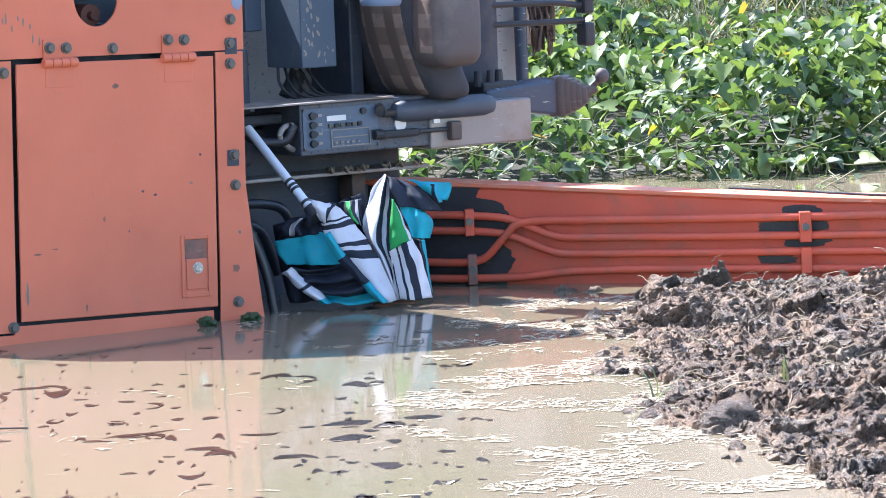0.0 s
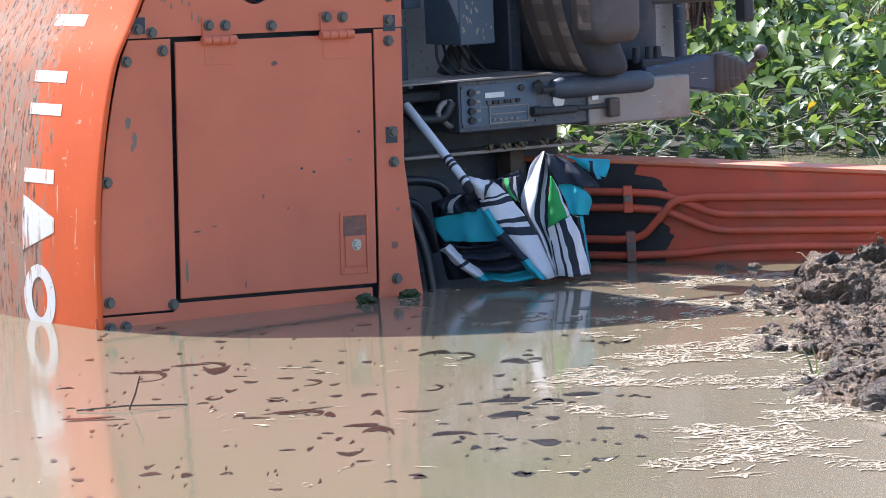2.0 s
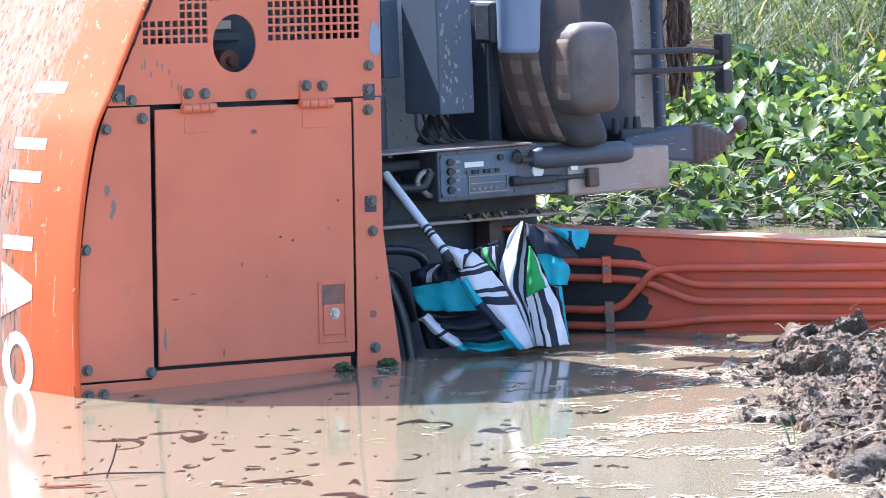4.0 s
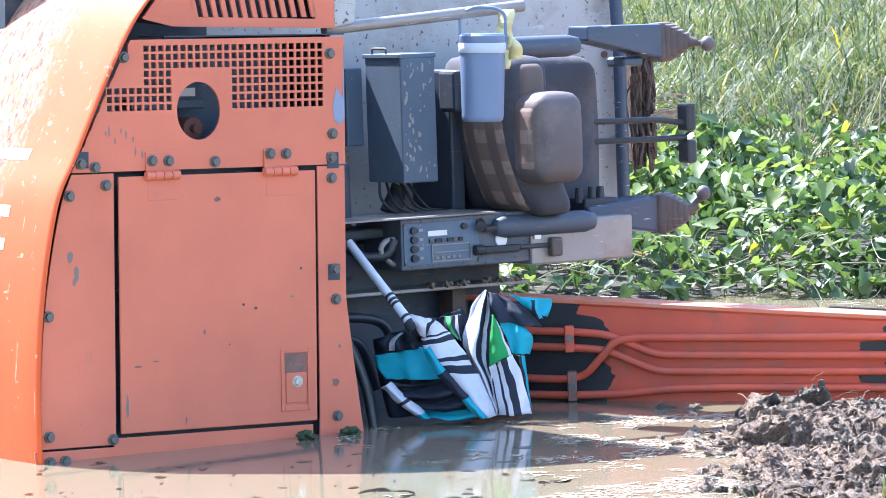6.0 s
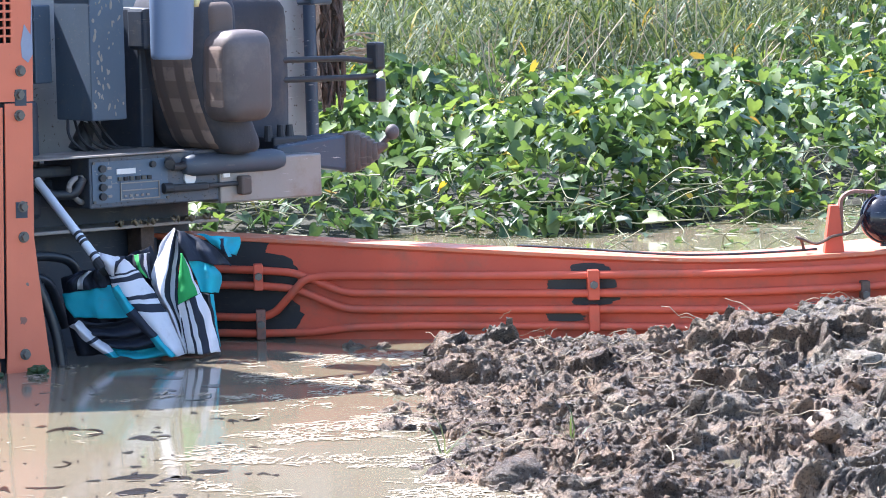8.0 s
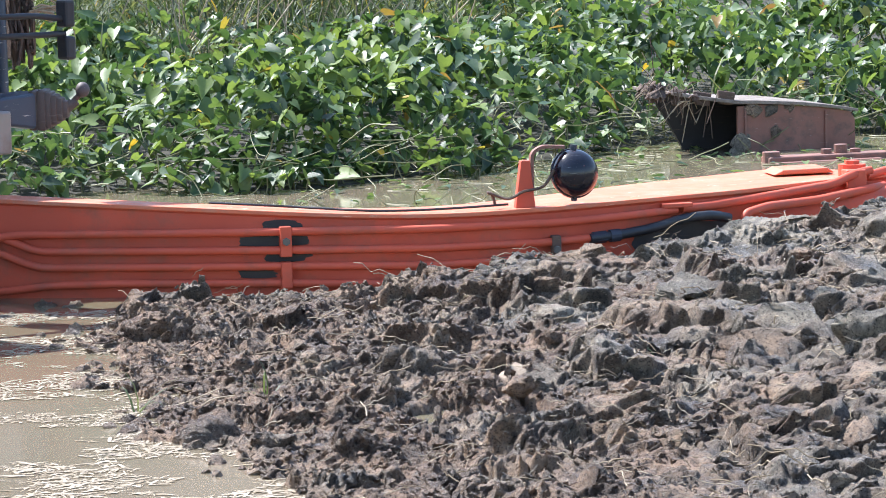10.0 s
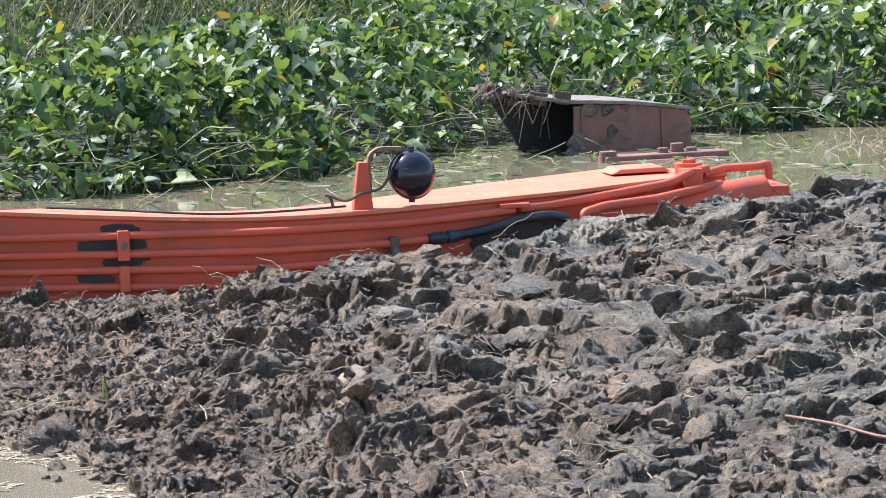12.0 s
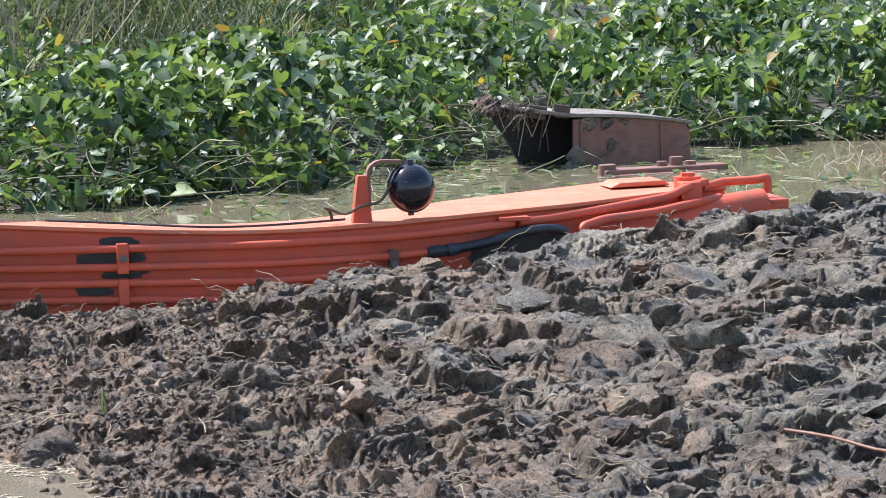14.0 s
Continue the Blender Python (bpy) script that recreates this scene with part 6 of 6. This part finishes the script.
for i in range(260):
    y0 = rng.uniform(24, 30)
    x0 = y0 * math.tan(radians(rng.uniform(1.5, 9)))
    p = Vector((x0, y0, 0.15))
    d = Vector((rng.normal(0, 0.4), rng.normal(0, 0.3), 1)).normalized()
    L_ = rng.uniform(0.4, 0.95)
    tube(bm, [p, p + d * L_ * 0.5, p + d * L_ + Vector((rng.normal(0, 0.12), 0, -0.05))], 0.004, 4)
tagged(part("grass_stems", bm, straw_mat, label="dry leaning grass stems", smooth=60), category="grass", kind="stuff")

# dry grass tuft by the water beyond the mud
scatter("dry_grass", BLADE_V, BLADE_F, (lambda n: (lambda m, w, h: np.concatenate([np.stack([m[:, :, 0] * w, m[:, :, 1] * h, m[:, :, 2] * h], 2), m[:, :, 3:]], 2))(
    turns(rng.uniform(-3.1, 3.1, n), np.radians(rng.normal(-62, 22, n)), np.zeros(n), np.ones(n), np.stack([rng.normal(6.2, 0.16, n), rng.normal(20.3, 0.3, n), rng.uniform(0, 0.12, n)], 1)), np.full((n, 1), 0.006), rng.uniform(0.14, 0.32, (n, 1))))(150),
    straw_mat, "bent dry grass at the water's edge", "dry grass", smooth=False)

# mud clods, each a thing
def broken_lump(seed, points, cuts, rough):
    """An angular broken piece of clay: a hull with worn faces."""
    r = random.Random(seed)
    bm = B()
    for _ in range(points):
        d = Vector((r.gauss(0, 1), r.gauss(0, 1), r.gauss(0, 1))).normalized() * r.uniform(0.75, 1.15)
        bm.verts.new((d.x * 1.25, d.y, d.z * 0.72))
    hull = bmesh.ops.convex_hull(bm, input=bm.verts)
    bmesh.ops.delete(bm, geom=[g for g in hull["geom_interior"] if isinstance(g, bmesh.types.BMVert)], context="VERTS")
    if cuts:
        bmesh.ops.subdivide_edges(bm, edges=bm.edges, cuts=cuts, use_grid_fill=True)
    bm.normal_update()
    off = Vector((seed * 7.1, seed * 3.3, 1.7))
    for v in bm.verts:
        v.co += v.normal * (rough * noise.fractal(v.co * 2.6 + off, 0.45, 2.1, 5) - 0.10 * rough * r.random())
    bmesh.ops.triangulate(bm, faces=bm.faces)
    return bm


clod_meshes = []
for k in range(10):
    bm = broken_lump(k + 1, 13 + k % 4, 4, 0.17)
    mc = bpy.data.meshes.new("mud_clod")
    bm.to_mesh(mc)
    bm.free()
    mc.shade_smooth()
    mc.set_sharp_from_angle(angle=radians(62))
    mc.materials.append(mud_mat)
    clod_meshes.append(mc)


def clod(x, y, r, z=None, label="lump of wet grey-brown mud on the mud heap"):
    ob = new("mud_clod", random.choice(clod_meshes))
    z = mud_at(x, y) if z is None else z
    ob.matrix_world = Matrix.Translation((x, y, z - r * 0.1)) @ Euler((random.uniform(-0.5, 0.5), random.uniform(-0.5, 0.5), random.uniform(0, 6.28))).to_matrix().to_4x4() @ Matrix.Diagonal((r, r, r, 1))
    tagged(ob, label, "mud clod", "mud clods")


random.seed(44)
for x0, y0, r in ((0.86, 15.72, 0.055), (0.95, 15.66, 0.05), (0.80, 15.28, 0.035), (0.72, 15.45, 0.03), (0.78, 14.72, 0.05)):
    clod(x0, y0, r, -0.01, "lump of mud standing in the shallow water")
for x0, y0, r in ((1.18, 15.18, 0.07), (1.34, 15.14, 0.065), (1.27, 15.05, 0.05), (2.52, 15.1, 0.11), (2.45, 15.05, 0.08), (2.25, 15.15, 0.06), (1.75, 15.15, 0.06), (4.5, 15.35, 0.10), (4.3, 15.3, 0.09), (3.9, 15.25, 0.08), (3.4, 15.2, 0.07),
                  (2.77, 11.95, 0.13), (3.03, 11.8, 0.10), (2.62, 11.9, 0.09), (3.5, 13.85, 0.15), (3.3, 13.3, 0.12), (3.75, 13.6, 0.13), (0.95, 12.0, 0.07), (1.08, 11.9, 0.09), (1.25, 11.6, 0.08), (2.75, 12.9, 0.1)):
    clod(x0, y0, r)
for i in range(46):
    y0 = random.uniform(11.2, 15.0)
    x0 = float(np.interp(y0, SHORE_Y, SHORE_X)) + random.uniform(-0.04, 0.14)
    clod(x0, y0, random.uniform(0.018, 0.05), max(mud_at(x0, y0), 0.0), "wet dark lump of mud at the water's edge")
made = 0
while made < 300:
    x0, y0 = random.uniform(0.85, 4.9), random.uniform(9.4, 15.3)
    if mud_height(np.array(x0), np.array(y0)) > 0.0:
        big = 0.045 if y0 > 14.4 else 0.05 + 0.08 * min(1, max(0, (x0 - 1.8) / 1.4))
        clod(x0, y0, 0.015 + big * random.random() ** 1.8)
        made += 1


# crumbs of mud, dense over the brown crumbly side and sparse over the clay
def crumbs(n, seed, r0, r1, even=0.22):
    bm = broken_lump(seed + 40, 12, 1, 0.35)
    tv = [tuple(v.co) for v in bm.verts]
    bm.verts.index_update()
    tf = [tuple(v.index for v in f.verts) for f in bm.faces]
    bm.free()
    x, y = rng.uniform(0.75, 4.95, n), rng.uniform(9.1, 15.5, n)
    ix, iy = np.clip(np.searchsorted(mx, x), 0, len(mx) - 1), np.clip(np.searchsorted(my, y), 0, len(my) - 1)
    z = mz[iy, ix]
    keep = (mud_height(x, y) > -0.06) & (z > -0.03) & (rng.random(n) < np.maximum(crumbly[iy, ix], even))
    x, y, z = x[keep], y[keep], z[keep]
    n = len(x)
    r = r0 + (r1 - r0) * rng.random(n) ** 2.2
    m = turns(rng.uniform(-3.1, 3.1, n), rng.uniform(-1, 1, n), rng.uniform(-1, 1, n), r, np.stack([x, y, z + r * 0.45], 1))
    scatter("mud_crumbs", tv, tf, m, mud_mat, "small crumbs of drying mud over the heap", "mud crumbs", smooth=False)


for k in range(6):
    crumbs(3000, k + 1, 0.004, 0.019, 0.15)
for k in range(3):
    crumbs(300, k + 11, 0.012, 0.034, 0.3)


# straw and roots on the mud
def strand(bm, x, y, z, length, width, curl, lift):
    a = rng.uniform(0, 6.28)
    pts = [Vector((x, y, z))]
    for k in range(5):
        a += rng.normal(0, curl)
        pts.append(pts[-1] + Vector((math.cos(a), math.sin(a), rng.normal(lift, 0.35))) * length / 5)
    tube(bm, pts, width, 4)


bm = B()
for i in range(2600):
    x0, y0 = rng.uniform(0.95, 4.9), rng.uniform(9.2, 15.4)
    z0 = mud_at(x0, y0)
    if z0 > 0.0:
        strand(bm, x0, y0, z0 + 0.012, 0.015 + 0.15 * rng.random() ** 2.4, rng.uniform(0.0007, 0.0019), 0.16, 0.15)
tagged(part("straw_on_mud", bm, straw_mat, label="pale straw and dry stalks strewn over the mud"), category="straw", kind="stuff")
bm = B()
for i in range(320):
    x0, y0 = rng.uniform(0.95, 4.9), rng.uniform(9.2, 15.4)
    z0 = mud_at(x0, y0)
    if z0 > 0.0:
        strand(bm, x0, y0, z0 + 0.01, rng.uniform(0.03, 0.12), rng.uniform(0.0008, 0.002), 0.8, 0.2)
tagged(part("roots_on_mud", bm, rust_wood, label="thin brown roots sticking out of the mud"), category="roots", kind="stuff")
for i in range(16):
    x0 = rng.uniform(4.36, 4.72)
    a = Vector((x0, rng.uniform(21.62, 21.85), 0.36 - 0.2 * (x0 - 4.4) + rng.uniform(-0.02, 0.05)))
    d = Vector((rng.normal(0, 0.05), -0.03, -1 if i % 3 else 0.4)).normalized()
    bm = tube(B(), [a, a + d * 0.05 + Vector((0.03, -0.03, 0.02)), a + d * rng.uniform(0.06, 0.26) + Vector((rng.normal(0, 0.05), -0.03, 0))], 0.0028, 4)
    part("dry_root", bm, rust_wood if i % 5 else straw_mat, bucket).matrix_parent_inverse = bucket.matrix_world.inverted()
stalk_brown = worn("dry_reed_brown", (0.22, 0.10, 0.06), (0.15, 0.08, 0.05), (0.34, 0.2, 0.12), 0.6, scale=4)
STALK = [(2.95, 10.72), (3.04, 10.58), (3.14, 10.40), (3.24, 10.22)]
bm = tube(B(), curve_through([Vector((x0, y0, max(mud_at(x0 + q, y0 + 0.05 * p) for q in (-0.05, 0, 0.05) for p in (-1, 0, 1)) + 0.015)) for x0, y0 in STALK], 4), 0.0048, 8)
tagged(part("dry_stalk", bm, stalk_brown, label="long dry brown stalk lying on the mud", smooth=60), category="stalk")
tan_clay = worn("dry_tan_clay", (0.44, 0.345, 0.25), (0.2, 0.15, 0.11), (0.42, 0.34, 0.26), 0.75, grime=0.50, scale=4, bump=0.8)
bm = broken_lump(77, 15, 4, 0.13)
ob = part("clay_block", bm, tan_clay, label="smooth tan block of drier clay lying on the mud heap", smooth=40)
ob.matrix_world = pose(2.14, 12.72, mud_at(2.14, 12.74) + 0.045, 18, -14, 25) @ Matrix.Diagonal((0.092, 0.08, 0.08, 1))
tagged(ob, category="clay block")
SPRIG_V, SPRIG_F = BLADE_V, BLADE_F
for x0, y0, c in ((2.62, 12.75, 14), (1.35, 12.6, 8), (0.95, 12.6, 6)):
    n = c
    m = turns(rng.uniform(-3.1, 3.1, n), np.radians(rng.normal(-30, 20, n)), np.zeros(n), np.ones(n), np.stack([rng.normal(x0, 0.015, n), rng.normal(y0, 0.015, n), np.full(n, max(mud_at(x0, y0), 0))], 1))
    h = rng.uniform(0.06, 0.16, n)
    m[:, :, 0] *= 0.007
    m[:, :, 1] *= h[:, None]
    m[:, :, 2] *= h[:, None]
    scatter("grass_sprig", SPRIG_V, SPRIG_F, m, grass_green, "small green grass sprig growing from the mud", "grass sprig", kind="", smooth=False)


# floating straw mats and dark scum on the near water
def drifts(n, x0, x1, y0, y1, level, seed):
    """Places on open water where straw has gathered in wavering drifts."""
    out = []
    for x, y in zip(rng.uniform(x0, x1, n), rng.uniform(y0, y1, n)):
        f = noise.fractal((x * 2.6 + 0.35 * y, y * 2.3, seed), 0.55, 2.2, 6)
        edge = smooth01((x - 0.18 - 0.05 * math.sin(y * 3.1)) / 0.5) - 0.5
        if f + 0.35 * float(edge) > level and mud_height(np.array(x), np.array(y)) < 0.02:
            out.append((x, y))
    return out


pts = np.array(drifts(26000, 0.10, 1.35, 10.7, 15.45, 0.24, 3.3) + drifts(900, -1.5, 0.3, 10.8, 13.4, 0.30, 8.1) + drifts(2500, -0.35, 0.5, 14.2, 15.4, 0.22, 5.9))
n = len(pts)
STRIP_V = [(-0.5, -0.5, 0), (0.5, -0.5, 0.4), (0.5, 0.5, 0.4), (-0.5, 0.5, 0), (0, -0.6, 1.0), (0, 0.6, 1.0)]
STRIP_F = [(0, 4, 5), (0, 5, 3), (4, 1, 2), (4, 2, 5)]
m = turns(rng.normal(0.1, 0.9, n), np.zeros(n), np.zeros(n), np.ones(n), np.stack([pts[:, 0], pts[:, 1], np.full(n, 0.002)], 1))
m[:, :, 0] *= 0.008 + 0.085 * rng.random((n, 1)) ** 2.5
m[:, :, 1] *= 0.0015 + 0.010 * rng.random((n, 1)) ** 3
m[:, :, 2] *= 0.0016
scatter("floating_straw", STRIP_V, STRIP_F, m, float_straw, "pale straw and husks floating in drifts on the water", "straw", smooth=False)


def scum_patch(x, y, w, d, k):
    """A thin dark floating film with a wavering outline."""
    bm = B()
    n = 22
    r = random.Random(k)
    ph = [r.uniform(0, 6.28) for _ in range(3)]
    bend = r.uniform(-1.1, 1.1)
    top, low_ = [], []
    for i in range(n):
        a = 2 * math.pi * i / n
        q = 1 + 0.22 * math.sin(2 * a + ph[0]) + 0.16 * math.sin(3 * a + ph[1]) + 0.08 * math.sin(5 * a + ph[2])
        px, py = math.cos(a) * q * w / 2, math.sin(a) * q * d / 2
        py += bend * (px / w) ** 2 * d * 2
        top.append(bm.verts.new((x + px, y + py, 0.0012)))
        low_.append(bm.verts.new((x + px * 1.02, y + py * 1.02, -0.001)))
    bm.faces.new(top)
    for i in range(n):
        bm.faces.new((low_[i], low_[(i + 1) % n], top[(i + 1) % n], top[i]))
    tagged(part("floating_scum", bm, scum, label="dark brown film of scum floating on the water"), category="scum", group="scum patches")


k = 0
for x0, y0, w, d in ((0.02, 12.35, 0.20, 0.10), (0.14, 12.28, 0.10, 0.16), (0.02, 12.05, 0.15, 0.14), (0.24, 12.4, 0.11, 0.12), (-0.14, 11.72, 0.13, 0.10), (0.12, 11.45, 0.11, 0.13), (-0.40, 11.95, 0.18, 0.09), (-0.36, 11.85, 0.1, 0.14), (-0.42, 11.4, 0.09, 0.14),
                     (-0.62, 12.25, 0.14, 0.05), (-0.72, 12.2, 0.13, 0.05), (-0.5, 12.2, 0.05, 0.18), (-0.36, 12.2, 0.05, 0.16), (-1.15, 13.35, 0.22, 0.1), (-0.9, 13.3, 0.12, 0.28), (-1.0, 13.5, 0.18, 0.08), (-1.2, 12.3, 0.22, 0.05),
                     (0.05, 13.25, 0.12, 0.2), (-0.2, 13.55, 0.14, 0.16), (0.3, 14.6, 0.12, 0.12), (0.0, 12.9, 0.06, 0.08), (-0.1, 12.3, 0.06, 0.07), (0.28, 11.1, 0.08, 0.1), (-0.95, 11.2, 0.09, 0.09), (0.05, 10.9, 0.1, 0.1),
                     (0.15, 14.9, 0.16, 0.16), (0.4, 13.6, 0.1, 0.1)):
    scum_patch(x0, y0, w * (0.8 if k < 6 else 0.62), d * (0.85 if k < 6 else 0.6), k)
    k += 1
random.seed(77)
for i in range(230):
    scum_patch(random.uniform(-1.4, 0.45), random.uniform(10.8, 14.6), 0.005 + 0.045 * random.random() ** 2.6, random.uniform(0.02, 0.07), 100 + i)


def scum_streak(x, y, length, width, k):
    """A curled ribbon of floating film."""
    r = random.Random(k)
    a, pts = r.uniform(-0.5, 0.5), [Vector((x, y, 0.0014))]
    turn = r.uniform(-0.5, 0.5)
    for i in range(12):
        a += turn + r.uniform(-0.35, 0.35)
        pts.append(pts[-1] + Vector((math.cos(a), 1.6 * math.sin(a), 0)) * length / 12)
    bm = B()
    last = None
    for i, p in enumerate(pts):
        w = width * (0.35 + math.sin(math.pi * i / 12) * r.uniform(0.6, 1.2))
        row = (bm.verts.new(p + Vector((0.25 * w, w, 0))), bm.verts.new(p - Vector((0.25 * w, w, 0))))
        if last:
            bm.faces.new((last[0], last[1], row[1], row[0]))
        last = row
    tagged(part("scum_streak", bm, scum, label="curled brown streak of scum floating on the water"), category="scum", group="scum streaks")


for i, (x0, y0, l_) in enumerate(((-1.15, 13.4, 0.26), (-0.95, 13.35, 0.22), (-0.70, 12.25, 0.22), (-0.55, 12.2, 0.16), (-0.42, 11.95, 0.2), (-0.3, 12.2, 0.14), (-1.3, 12.35, 0.16), (-0.15, 13.5, 0.2), (0.1, 13.2, 0.18), (-0.85, 12.7, 0.12), (-0.2, 12.75, 0.12), (-0.6, 13.0, 0.14), (0.2, 14.2, 0.18))):
    scum_streak(x0, y0, l_, 0.016, 300 + i)
# small weed clumps against the hood
for x0, y0 in ((-0.47, 15.13), (-0.31, 15.2)):
    bm = B()
    res = bmesh.ops.create_icosphere(bm, subdivisions=4, radius=0.04, matrix=pose(x0, y0 - 0.05, 0.012) @ Matrix.Diagonal((0.85, 0.8, 0.5, 1)))
    for v in bm.verts:
        v.co += (v.co - Vector((x0, y0 - 0.05, 0.012))) * 0.7 * noise.noise(v.co * 60)
    tagged(part("weed_clump", bm, leaf_green, label="small dark green weed clump floating by the hood"), category="weed", group="weed clumps")
# twigs standing in the water
for x0, y0 in ((-1.12, 12.5),):
    bm = tube(B(), [Vector((x0, y0, -0.02)), Vector((x0 + 0.03, y0, 0.05)), Vector((x0 + 0.045, y0, 0.1))], 0.003, 6)
    tube(bm, [Vector((x0 - 0.15, y0, 0.004)), Vector((x0, y0, 0.012)), Vector((x0 + 0.18, y0 + 0.03, 0.004))], 0.003, 6)
    tagged(part("twig", bm, rust_wood, label="bare dark twig sticking out of the water"), category="twig")
